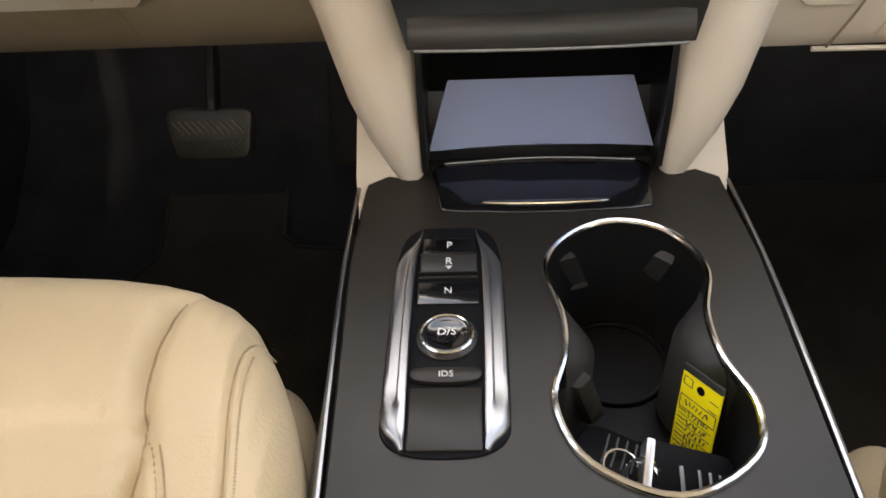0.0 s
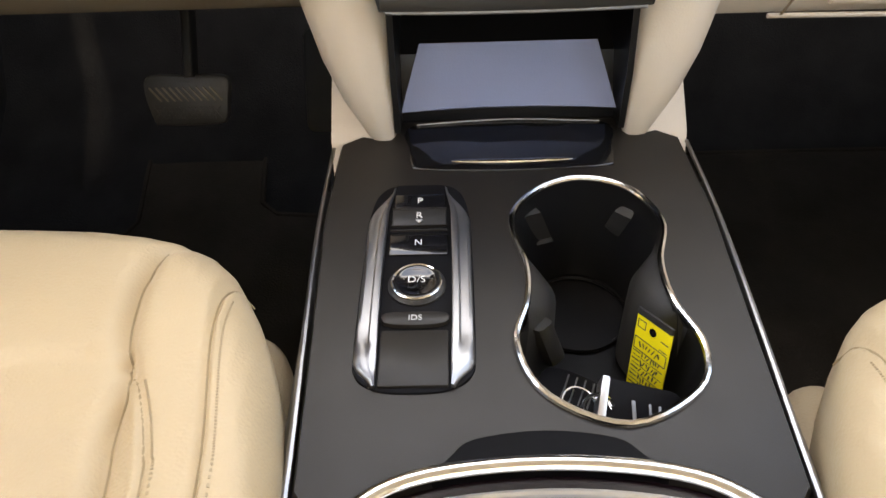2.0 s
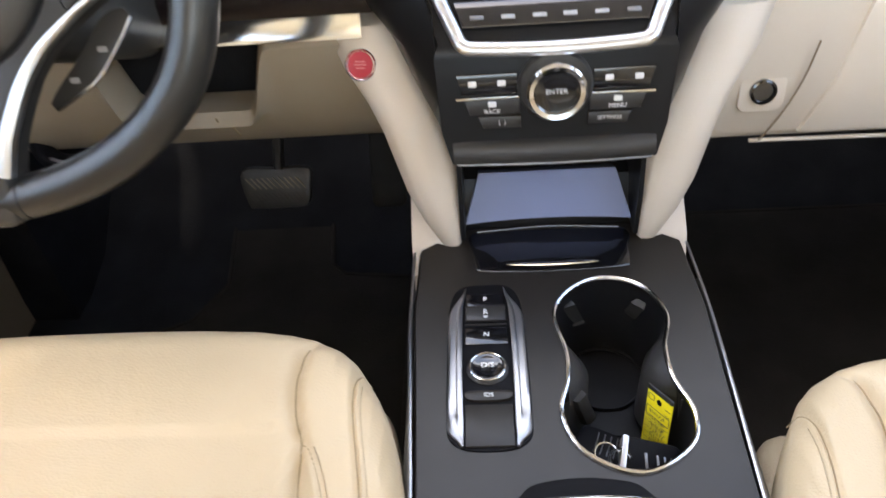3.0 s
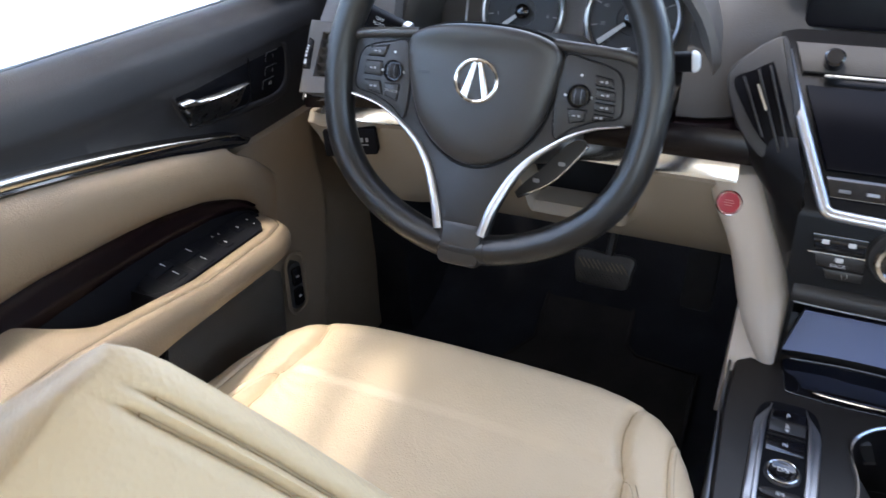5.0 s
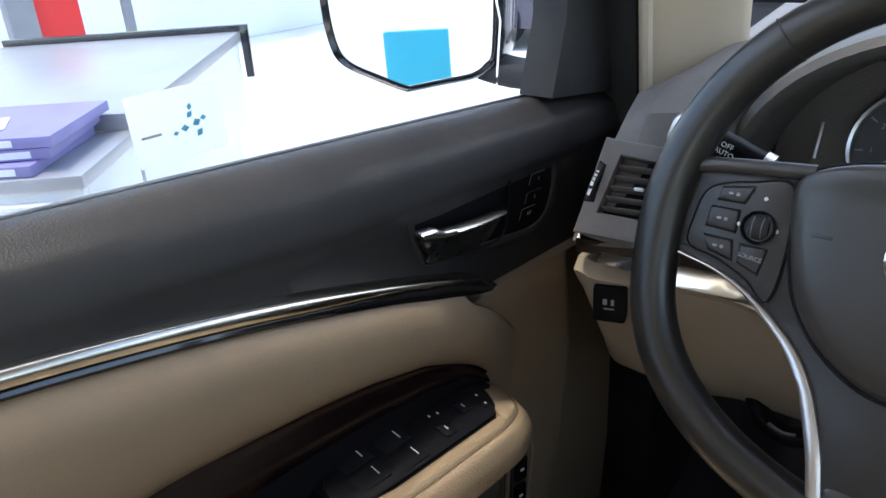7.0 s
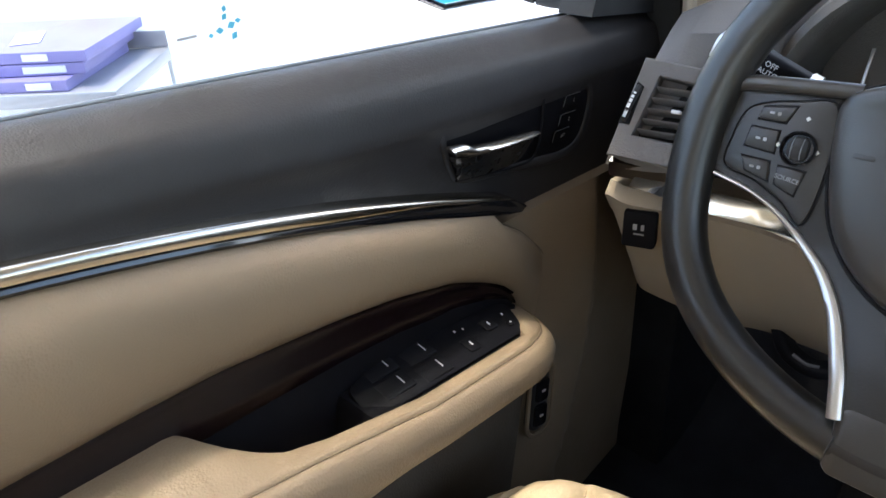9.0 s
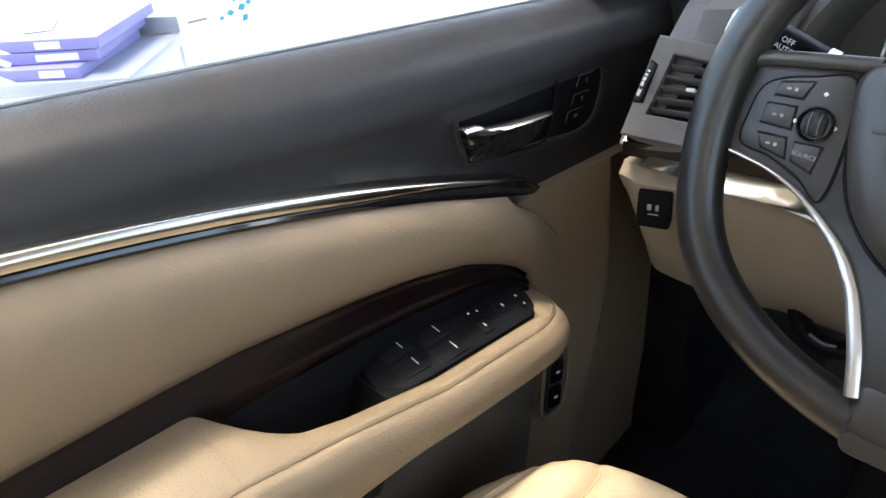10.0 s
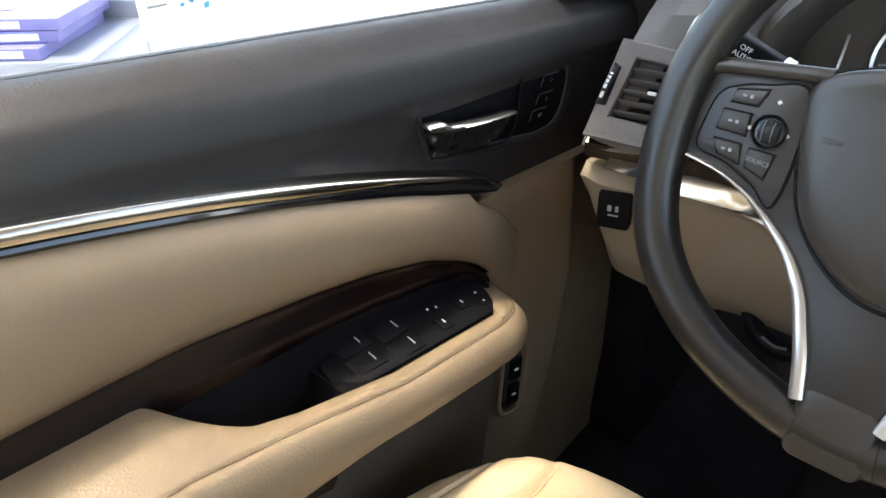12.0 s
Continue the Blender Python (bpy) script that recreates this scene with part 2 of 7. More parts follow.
def facing(at, out, up=(0, 0, 1)):
    """The pose at a place whose z axis points along out and whose y axis points up."""
    z = Vector(out).normalized()
    x = Vector(up).cross(z).normalized()
    y = z.cross(x)
    return Matrix.Translation(at) @ Matrix((x, y, z)).transposed().to_4x4()


def bm_new():
    return bmesh.new()


def lettering(name, words, m, size, mat, parent, label="", mirror=False):
    """Flat raised letters as a mesh, in the plane z = 0 of the pose m."""
    data = bpy.data.curves.new(name, "FONT")
    data.body, data.size, data.align_x, data.align_y, data.extrude = words, size, "CENTER", "CENTER", 0.00012
    data.resolution_u = 3
    source = new(name, data)
    bpy.context.view_layer.update()
    me = bpy.data.meshes.new_from_object(source.evaluated_get(bpy.context.evaluated_depsgraph_get()))
    bpy.data.objects.remove(source)
    me.transform(m @ Matrix.Diagonal((-1 if mirror else 1, 1, 1, 1)))
    me.materials.clear()
    me.materials.append(mat)
    ob = new(name, me)
    ob.parent = parent
    ob.matrix_parent_inverse = parent.matrix_world.inverted()
    return tagged(ob, label)


# ---- the car's shell ----
FLOOR_Z = 0.06


def floor_pan():
    bm = bm_new()
    profile = [(-1.9, FLOOR_Z), (0.80, FLOOR_Z), (0.88, FLOOR_Z + 0.02), (1.0, FLOOR_Z + 0.10), (1.12, 0.34), (1.16, 0.60)]
    loft(bm, [[Vector((x, y, z)) for y, z in profile] + [Vector((x, y + 0.02, z - 0.04)) for y, z in reversed(profile)] for x in (-0.80, -0.4, 0, 0.4, 0.80)])
    tagged(part("floor", bm, CARPET), "black carpeted car floor rising to the bulkhead", "floor", kind="structure")


def cabin_shell():
    bm = bm_new()
    loft(bm, [[Vector((x, y, 1.36 - 0.05 * (x / 0.62) ** 2 + dz)) for x, dz in ((-0.66, 0), (-0.3, 0), (0, 0), (0.3, 0), (0.66, 0), (0.66, 0.04), (0, 0.04), (-0.66, 0.04))] for y in (-1.5, -0.8, 0.0, 0.5)])
    tagged(part("ceiling", bm, HEADLINER), "beige fabric headliner", "ceiling", kind="structure")
    bm = bm_new()
    box(bm, (1.56, 0.06, 0.85), 0.01, Matrix.Translation((0, -1.75, 0.48)))
    tagged(part("wall_rear", bm, HEADLINER), "beige rear cabin wall", "wall", kind="structure")
    bm = bm_new()
    box(bm, (0.07, 2.95, 0.76), 0.02, Matrix.Translation((0.79, -0.25, 0.42)))
    tagged(part("wall_right", bm, DOOR_SHADED), "beige passenger side door wall", "wall", kind="structure")
    bm = bm_new()
    box(bm, (0.07, 1.30, 0.76), 0.02, Matrix.Translation((-0.80, -1.10, 0.42)))
    tagged(part("wall_left_rear", bm, DOOR_SHADED), "beige rear door wall behind the driver", "wall", kind="structure")
    for s in (-1, 1):
        bm = bm_new()
        y0 = 0.745 if s < 0 else 0.60
        loft(bm, [[Vector((s * x, y, z)) for y, z in ((y0, 0.06), (y0, 0.47), (y0 - 0.015 * (s > 0), 0.655), (1.20, 0.70), (1.20, 0.06))] for x in (0.715, 0.83)])
        tagged(part("trim_kick_panel", bm, CARPET), "dark footwell side panel", "side panel", kind="structure")
        bm = bm_new()
        y0 = 0.745 if s < 0 else 0.60
        loft(bm, [[Vector((s * x, y, z)) for y, z in ((y0, 0.70), (y0 + 0.01, 0.765), (1.2, 0.785), (1.2, 0.60), (y0, 0.60))] for x in (0.712, 0.80)])
        tagged(part("trim_dash_end", bm, CARPET), "dark panel closing the dash end", "side panel", kind="structure")
    bm = bm_new()
    box(bm, (1.6, 0.05, 0.75), 0.01, Matrix.Translation((0, 1.20, 0.43)))
    tagged(part("wall_front", bm, CARPET), "black bulkhead behind the pedals", "wall", kind="structure")


def pillars():
    for x in (-1, 1):
        path = ((0.70, 0.685), (0.80, 0.672), (0.86, 0.656), (0.92, 0.612), (1.02, 0.515), (1.13, 0.395), (1.25, 0.280), (1.34, 0.200))
        lean = lambda z: 0.075 * max(0, z - 0.80)
        bm = bm_new()
        loft(bm, [[Vector((x * (w - lean(z)), y + d, z)) for w, d in ((0.709, 0.001), (0.703, 0.006), (0.694, 0.020), (0.680, 0.042), (0.664, 0.066), (0.652, 0.088), (0.648, 0.104), (0.654, 0.118), (0.709, 0.125))] for z, y in path])
        trim = tagged(part("trim_a_pillar", bm, PILLAR, sharp=50), "tan plastic windshield pillar trim", "pillar trim", kind="structure")
        bm = bm_new()
        loft(bm, [[Vector((x * (w - lean(z)), y + d, z)) for w, d in ((0.726, 0.004), (0.722, -0.003), (0.716, -0.006), (0.711, -0.004), (0.708, 0.003), (0.709, 0.02), (0.724, 0.02))] for z, y in path])
        part("pillar_edge", bm, HEADLINER, trim, "pale cream pillar edge welt")
        bm = bm_new()
        loft(bm, [[Vector((x * (w - lean(z)), y + d, z)) for w, d in ((0.775, 0.018), (0.768, 0.006), (0.745, 0.002), (0.730, 0.006), (0.726, 0.03), (0.770, 0.04))] for z, y in path])
        part("door_seal", bm, RUBBER, trim, "black rubber door seal")
        bm = bm_new()
        place = facing((x * 0.6655, 0.680, 0.872), (-x * 0.80, -0.60, 0.05))
        plate(bm, [(p.x, p.y) for p in spline([(0.010, 0, 0), (0, 0.014, 0), (-0.010, 0, 0), (0, -0.014, 0)], 20, closed=True)], 0.004, 0.001, place)
        part("fixing_cap", bm, PILLAR, trim, "oval cap over the fixing")
        bm = bm_new()
        path = spline([(x * 0.755, -0.40, 0.70), (x * 0.735, -0.42, 1.0), (x * 0.65, -0.45, 1.34)], 8)
        sweep(bm, path, round_rect(0.05, 0.10, 0.02), (0, 1, 0))
        tagged(part("trim_b_pillar", bm, BEIGE), "beige plastic centre pillar trim", "pillar trim", kind="structure")


floor_pan()
cabin_shell()
pillars()


# ---- centre console ----
def figure_eight(n=72):
    """The outline of the double cup holder."""
    return [(p.x, p.y) for p in spline([(0.045, 0.437, 0), (0.014, 0.424, 0), (-0.005, 0.394, 0), (0.001, 0.350, 0), (-0.0005, 0.320, 0), (-0.009, 0.287, 0), (0.004, 0.252, 0),
                                        (0.043, 0.2335, 0), (0.082, 0.254, 0), (0.092, 0.284, 0), (0.083, 0.318, 0), (0.083, 0.350, 0), (0.092, 0.388, 0), (0.077, 0.424, 0)], n, closed=True)]


TOP = 0.400


def console_top(bm, cup):
    outer = [(-0.125, 0.486), (-0.1275, 0.40), (-0.1225, 0.30), (-0.118, 0.20), (-0.10, 0.175), (0.10, 0.175), (0.118, 0.20), (0.1225, 0.30), (0.1275, 0.40), (0.125, 0.486),
             (0.085, 0.515), (-0.085, 0.515)]
    loops = []
    for outline in (outer, cup):
        vs = [bm.verts.new((x, y, TOP)) for x, y in outline]
        loops.append([bm.edges.new((vs[i], vs[(i + 1) % len(vs)])) for i in range(len(vs))])
    bmesh.ops.triangle_fill(bm, use_beauty=True, edges=loops[0] + loops[1], normal=(0, 0, 1))
    rim = [e.verts for e in loops[0]]
    ring = [bm.verts.new((x * 1.022, y, TOP - 0.006)) for x, y in outer]
    low = [bm.verts.new((x * 1.03, y, TOP - 0.03)) for x, y in outer]
    top = [v for v in bm.verts][:len(outer)]
    for i in range(len(outer)):
        j = (i + 1) % len(outer)
        bm.faces.new((top[i], top[j], ring[j], ring[i]))
        bm.faces.new((ring[i], ring[j], low[j], low[i]))


def centre_console():
    con = thing("centre_console", (0, 0.2, FLOOR_Z), "charcoal centre console with push-button gear selector and double cup holder", "console")
    cup = figure_eight()
    bm = bm_new()
    console_top(bm, cup)
    part("top_panel", bm, CONSOLE, con, "satin charcoal top panel")
    # body below the top, with the flanks
    bm = bm_new()
    rings = []
    for y, w in ((-0.45, 0.115), (0.1, 0.116), (0.2, 0.119), (0.3, 0.124), (0.4, 0.129), (0.49, 0.131), (0.60, 0.128), (0.9, 0.11)):
        z = TOP - 0.022 if y < 0.5 else TOP - 0.06
        rings.append([Vector((-w, y, FLOOR_Z)), Vector((-w - 0.004, y, 0.2)), Vector((-w, y, z)), Vector((-w + 0.02, y, z - 0.001)), Vector((-w + 0.02, y, FLOOR_Z + 0.02)),
                      Vector((w - 0.02, y, FLOOR_Z + 0.02)), Vector((w - 0.02, y, z - 0.001)), Vector((w, y, z)), Vector((w + 0.004, y, 0.2)), Vector((w, y, FLOOR_Z))])
    loft(bm, rings)
    part("body", bm, BLACK_FINE, con, "black plastic flanks")
    # silver strips along both edges of the top
    for s in (-1, 1):
        bm = bm_new()
        path = spline([(s * 0.1325, 0.487, TOP - 0.004), (s * 0.1325, 0.40, TOP - 0.004), (s * 0.1285, 0.30, TOP - 0.005), (s * 0.124, 0.20, TOP - 0.007), (s * 0.124, 0.10, TOP - 0.012), (s * 0.124, -0.1, TOP - 0.02)], 24)
        sweep(bm, path, circle(0.0026, 8), scale=lambda k: 0.55 + 0.5 * k)
        part("edge_strip", bm, RAIL, con, "thin satin silver edge strip")
        bm = bm_new()
        rings = []
        for f in np.linspace(0, 1, 24):
            y = lerp(0.44, -0.12, f)
            x, z, w = table(y, (-0.12, 0.1245), (0.20, 0.1250), (0.30, 0.1292), (0.44, 0.1330)), TOP - table(y, (-0.12, 0.022), (0.10, 0.013), (0.30, 0.0065), (0.44, 0.0055)), 0.0005 + 0.013 * smooth(0.40, 0.05, y)
            rings.append([Vector((s * x, y, z)), Vector((s * (x + 0.3 * w), y, z - 0.15 * w)), Vector((s * (x + 0.8 * w), y, z - 0.8 * w)), Vector((s * (x + w), y, z - 2.2 * w)), Vector((s * (x - 0.003), y, z - 2.2 * w - 0.004))])
        loft(bm, rings)
        part("side_trim", bm, SILVER, con, "grey silver side trim")
    # cup holder: wall, floor, chrome rim, grips
    bm = bm_new()
    rings = [[Vector((x, y, TOP - 0.0005)) for x, y in cup], [Vector((x, y, TOP - 0.012)) for x, y in inset(cup, 0.001)], [Vector((x, y, TOP - 0.07)) for x, y in inset(cup, 0.0045)],
             [Vector((x, y, TOP - 0.082)) for x, y in inset(cup, 0.011)]]
    loft(bm, rings, caps=False)
    bm.faces.new([bm.verts.new(p) for p in rings[-1]])
    bmesh.ops.remove_doubles(bm, verts=bm.verts, dist=1e-6)
    well = part("cup_holder", bm, STACK, con, "deep gloss black double cup holder")
    bm = bm_new()
    path = [Vector((x, y, TOP + 0.0008)) for x, y in cup]
    sweep(bm, path, circle(0.0021, 8), loop=True)
    part("cup_rim", bm, CHROME, well, "bright chrome rim")
    for cx, cy, r in ((0.043, 0.385, 0.036), (0.041, 0.283, 0.038)):
        bm = bm_new()
        ring = [Vector((cx + r * math.cos(a), cy + r * math.sin(a), TOP - 0.080)) for a in np.linspace(0, 2 * math.pi, 40, endpoint=False)]
        sweep(bm, ring, circle(0.0016, 6), loop=True)
        part("base_ring", bm, STACK, well)
    for top, low, wide in (((0.0105, 0.4195), (0.0225, 0.4300), (0.0060, 0.0022)), ((0.0755, 0.4165), (0.0715, 0.4335), (0.0050, -0.0046)), ((0.0085, 0.3135), (0.0205, 0.3130), (0.0052, 0.0050))):
        # a tab leans from the wall down into the well
        a, b, w = Vector((*top, TOP - 0.014)), Vector((*low, TOP - 0.050)), Vector((*wide, 0))
        b = a.lerp(b, 0.92)
        n = (b - a).cross(w).normalized() * 0.0035
        n = n if n.z > 0 else -n
        bm = bm_new()
        loft(bm, [[p - w * 0.8 + n * 0.6, p - w * 0.5 + n, p + w * 0.5 + n, p + w * 0.8 + n * 0.6, p + w - n, p - w - n] for p in (a, a.lerp(b, 0.1), a.lerp(b, 0.5), a.lerp(b, 0.92), b - n * 0.6)])
        part("grip_tab", bm, BLACK_FINE, well, "sprung rubber grip tab")
    for s, x in ((-1, 0.008), (1, 0.078)):
        bm = bm_new()
        loft(bm, [[Vector((0.042 + s * (0.0410 + 0.004 * abs(f - 0.45)), lerp(0.372, 0.300, f), TOP - 0.003)), Vector((0.042 + s * (0.031 + 0.016 * abs(2 * f - 0.9) ** 2), lerp(0.372, 0.300, f), TOP - 0.0075)), Vector((0.042 + s * (0.0225 + 0.022 * abs(2 * f - 0.9) ** 2), lerp(0.372, 0.300, f), TOP - 0.019)), Vector((0.042 + s * (0.0215 + 0.023 * abs(2 * f - 0.9) ** 2), lerp(0.372, 0.300, f), TOP - 0.076)), Vector((0.042 + s * 0.046, lerp(0.372, 0.300, f), TOP - 0.076))] for f in np.linspace(0, 1, 13)])
        part("divider", bm, BLACK_FINE, well, "charcoal waist divider")
    # lidded bin in front of the cup holders
    bm = bm_new()
    lid = [(p.x, p.y) for p in spline([(-0.074, 0.497, 0), (-0.0745, 0.465, 0), (-0.073, 0.447, 0), (-0.068, 0.4405, 0), (-0.035, 0.4378, 0), (0, 0.4370, 0), (0.035, 0.4378, 0), (0.068, 0.4405, 0), (0.073, 0.447, 0), (0.0745, 0.465, 0), (0.074, 0.497, 0), (0, 0.503, 0)], 60, closed=True)]
    plate(bm, lid, 0.016, 0.0016, Matrix.Translation((0, 0.0110, TOP + 0.0016)))
    cover = part("bin_cover", bm, GLOSS, con, "gloss black sliding bin cover")
    bm = bm_new()
    sweep(bm, spline([(-0.0435, 0.4590, TOP + 0.0020), (0, 0.4570, TOP + 0.0026), (0.0435, 0.4590, TOP + 0.0020)], 17), circle(0.0021, 8, 0.0012), scale=lambda k: 0.25 + 0.75 * math.sin(math.pi * k) ** 0.35)
    part("pull_bar", bm, CHROME, cover, "slim chrome pull bar")
    # Thin silver line drawn in for the highlight on the cover's far edge.
    bm = bm_new()
    sweep(bm, spline([(-0.070, 0.5085, TOP + 0.0018), (0, 0.5135, TOP + 0.0020), (0.070, 0.5085, TOP + 0.0018)], 13), circle(0.0007, 6))
    part("cover_edge_glint", bm, SILVER, cover)
    # pad tray under the dash
    bm = bm_new()
    rings = []
    for k in range(9):
        f = k / 8
        w = lerp(0.081, 0.066, f)
        y, z = 0.506 + 0.004 * math.sin(f * 1.5) + 0.020 * f, TOP + 0.0145 + 0.044 * f
        rings.append([Vector((w * u, y + 0.006 * (1 - u * u) * (1 - f), z)) for u in np.linspace(-1, 1, 9)] + [Vector((w * u, y + 0.02, z - 0.01)) for u in np.linspace(1, -1, 9)])
    loft(bm, rings)
    part("tray_pad", bm, TRAY, con, "blue-grey rubber tray pad, made bluer for the sky's reflection")
    bm = bm_new()
    rings = []
    for y, z in ((0.5165, TOP + 0.001), (0.522, TOP + 0.004), (0.540, TOP + 0.045), (0.59, TOP + 0.065), (0.61, TOP + 0.13)):
        rings.append([Vector((-0.086, y, z)), Vector((0.086, y, z)), Vector((0.086, y, z - 0.03)), Vector((-0.086, y, z - 0.03))])
    loft(bm, rings)
    for s in (-1, 1):
        loft(bm, [[Vector((s * x, y, z)) for y, z in ((0.494, TOP + 0.004), (0.492, TOP + 0.05), (0.500, TOP + 0.105), (0.60, TOP + 0.12), (0.60, TOP + 0.01))] for x in (0.0815, 0.086)])
    part("tray_well", bm, STACK, con, "black recess round the pad")
    # rear: recess, chrome arch and wooden armrest bin lid
    arch = lambda off: [(-0.112, 0.155 + off, 0), (-0.092, 0.185 + off, 0), (-0.06, 0.203 + off, 0), (0, 0.2095 + off, 0), (0.06, 0.203 + off, 0), (0.092, 0.185 + off, 0), (0.112, 0.155 + off, 0)]
    bm = bm_new()
    recess = [(p.x, p.y) for p in spline([(-0.056, 0.205, 0), (-0.046, 0.217, 0), (-0.034, 0.2265, 0), (0, 0.231, 0), (0.034, 0.2265, 0), (0.046, 0.217, 0), (0.056, 0.205, 0)], 25)] + [(0.05, 0.19), (-0.05, 0.19)]
    plate(bm, recess, 0.006, 0.001, Matrix.Translation((0, 0, TOP + 0.0012)))
    part("thumb_recess", bm, SWITCH_BLACK, con, "black finger recess")
    lid_thing = thing("armrest_bin_lid", (0, 0.05, TOP), "dark wood console lid edged with a chrome arch", "lid")
    bm = bm_new()
    sweep(bm, [p + Vector((0, 0, TOP + 0.006)) for p in spline(arch(0), 33)], circle(0.0042, 10, 0.0036))
    part("chrome_arch", bm, CHROME, lid_thing, "bright chrome arch")
    bm = bm_new()
    sweep(bm, [p + Vector((0, 0, TOP + 0.007)) for p in spline(arch(-0.016), 33)], circle(0.0022, 8))
    part("inner_arch", bm, SATIN, lid_thing, "inner silver line")
    bm = bm_new()
    face = [(p.x, p.y) for p in spline(arch(-0.004), 25)] + [(0.115, -0.05), (-0.115, -0.05)]
    plate(bm, face, 0.03, 0.004, Matrix.Translation((0, 0, TOP + 0.004)))
    part("wood_lid", bm, WOOD, lid_thing, "gloss dark wood lid")
    bm = bm_new()
    box(bm, (0.22, 0.34, 0.09), 0.025, Matrix.Translation((0, -0.215, TOP + 0.02)))
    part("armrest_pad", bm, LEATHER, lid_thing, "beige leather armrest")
    gear_selector(con)
    for s in (-1, 1):
        bm = bm_new()
        rings = []
        for y, x0, z0 in ((0.488, 0.100, TOP - 0.004), (0.50, 0.094, TOP + 0.008), (0.54, 0.088, TOP + 0.04), (0.60, 0.10, TOP + 0.10)):
            rings.append([Vector((s * x0, y, z0)), Vector((s * 0.136, y, z0 - 0.012 - 0.02 * (y < 0.495))), Vector((s * 0.140, y + 0.01, 0.30)), Vector((s * 0.10, y + 0.01, 0.30))])
        loft(bm, rings)
        part("beige_cheek", bm, BEIGE, con, "beige plastic cheek beside the tray")


def gear_selector(con):
    zt = TOP + 0.0015
    x0 = -0.065
    bm = bm_new()
    outline = [(p.x + x0, p.y) for p in spline([(-0.020, 0.4305, 0), (0, 0.4325, 0), (0.020, 0.4305, 0), (0.031, 0.412, 0), (0.0335, 0.36, 0), (0.0335, 0.285, 0), (0.031, 0.265, 0), (0.019, 0.256, 0), (0, 0.254, 0), (-0.019, 0.256, 0), (-0.031, 0.265, 0), (-0.0335, 0.285, 0), (-0.0335, 0.36, 0), (-0.031, 0.412, 0)], 64, closed=True)]
    plate(bm, outline, 0.012, 0.0015, Matrix.Translation((0, 0, zt)))
    pod = part("gear_selector", bm, SWITCH_BLACK, con, "push-button gear selector pod")
    for s in (-1, 1):
        bm = bm_new()
        rings = []
        for k in range(33):
            f = k / 32
            y = lerp(0.2575, 0.4275, f)
            a, b = 0.0198 + 0.0012 * math.sin(f * 3.1) - 0.003 * smooth(0.85, 1, f), 0.0330 - 0.0150 * smooth(0.74, 1.0, f) ** 1.7 - 0.011 * (1 - smooth(0.0, 0.11, f)) ** 1.6
            h = 0.0042 * (math.sin(math.pi * lerp(0.10, 0.985, f)) ** 0.8) + 0.0006
            dish = 0.0022 * smooth(0.10, 0.22, f) * (1 - smooth(0.80, 0.95, f))
            at = lambda q, w: Vector((x0 + s * lerp(a, b, q), y, zt + w))
            rings.append([at(0, -0.002), at(0.0, h), at(0.10, h + 0.0006), at(0.32, h + 0.0003), at(0.42, h - dish), at(0.62, h - dish * 1.1), at(0.80, h * 0.75 - dish * 0.3), at(0.93, h * 0.45), at(1, 0.0), at(1, -0.002)])
        loft(bm, rings)
        part("side_rail", bm, RAIL, pod, "dished satin chrome side rail")
    flat = lambda y, z: Matrix.Translation((x0, y, zt + z))
    for name, y, h, w, mat, z, tilt, word, size in (("park_button", 0.4105, 0.016, 0.034, GLOSS, 0.0016, 4, "P", 0.0078), ("reverse_button", 0.3935, 0.016, 0.035, BLACK_FINE, 0.0028, 5, "R", 0.0080),
                                                    ("neutral_button", 0.3680, 0.019, 0.037, GLOSS, 0.0018, 3, "N", 0.0068)):
        pose_ = flat(y, z) @ Matrix.Rotation(radians(tilt), 4, "X")
        bm = bm_new()
        plate(bm, round_rect(w, h, 0.0015), 0.006, 0.0008, pose_)
        part(name, bm, mat, pod)
        lettering("letter", word, pose_ @ Matrix.Translation((0, 0.001, 0.0004)), size, WHITE_INK, pod)
    for y in (0.4015, 0.3842, 0.3795):
        bm = bm_new()
        box(bm, (0.036, 0.0010, 0.0016), 0.0003, flat(y, 0.0032))
        part("key_edge", bm, CONSOLE, pod)
    bm = bm_new()
    plate(bm, [(0.0023, 0.0012), (-0.0023, 0.0012), (0, -0.0020)], 0.0003, 0.0001, flat(0.3885, 0.0038))
    part("arrow_mark", bm, WHITE_INK, pod)
    bm = bm_new()
    plate(bm, [(p.x, p.y) for p in spline([(-0.0175, 0.0045, 0), (0, 0.0055, 0), (0.0175, 0.0045, 0), (0.017, -0.003, 0), (0, -0.0050, 0), (-0.017, -0.003, 0)], 30, closed=True)], 0.004, 0.0008, flat(0.3035, 0.0030))
    part("mode_button", bm, CONSOLE, pod, "slim dark mode button")
    lettering("letter", "IDS", flat(0.3037, 0.0034), 0.0056, WHITE_INK, pod)
    bm = bm_new()
    plate(bm, round_rect(0.0375, 0.0385, 0.001), 0.004, 0.0006, flat(0.2765, 0.0018))
    part("blank_panel", bm, CONSOLE, pod, "smooth charcoal blank panel")
    disc = lambda rz: [[Vector((x0 + r * math.cos(a), 0.3325 + r * math.sin(a), zt + z)) for a in np.linspace(0, 2 * math.pi, 40, endpoint=False)] for r, z in rz]
    bm = loft(bm_new(), disc(((0.0172, 0), (0.0172, 0.0012), (0.0150, 0.0026), (0.0140, 0.0020))))
    part("drive_well", bm, BLACK_FINE, pod, "black collar")
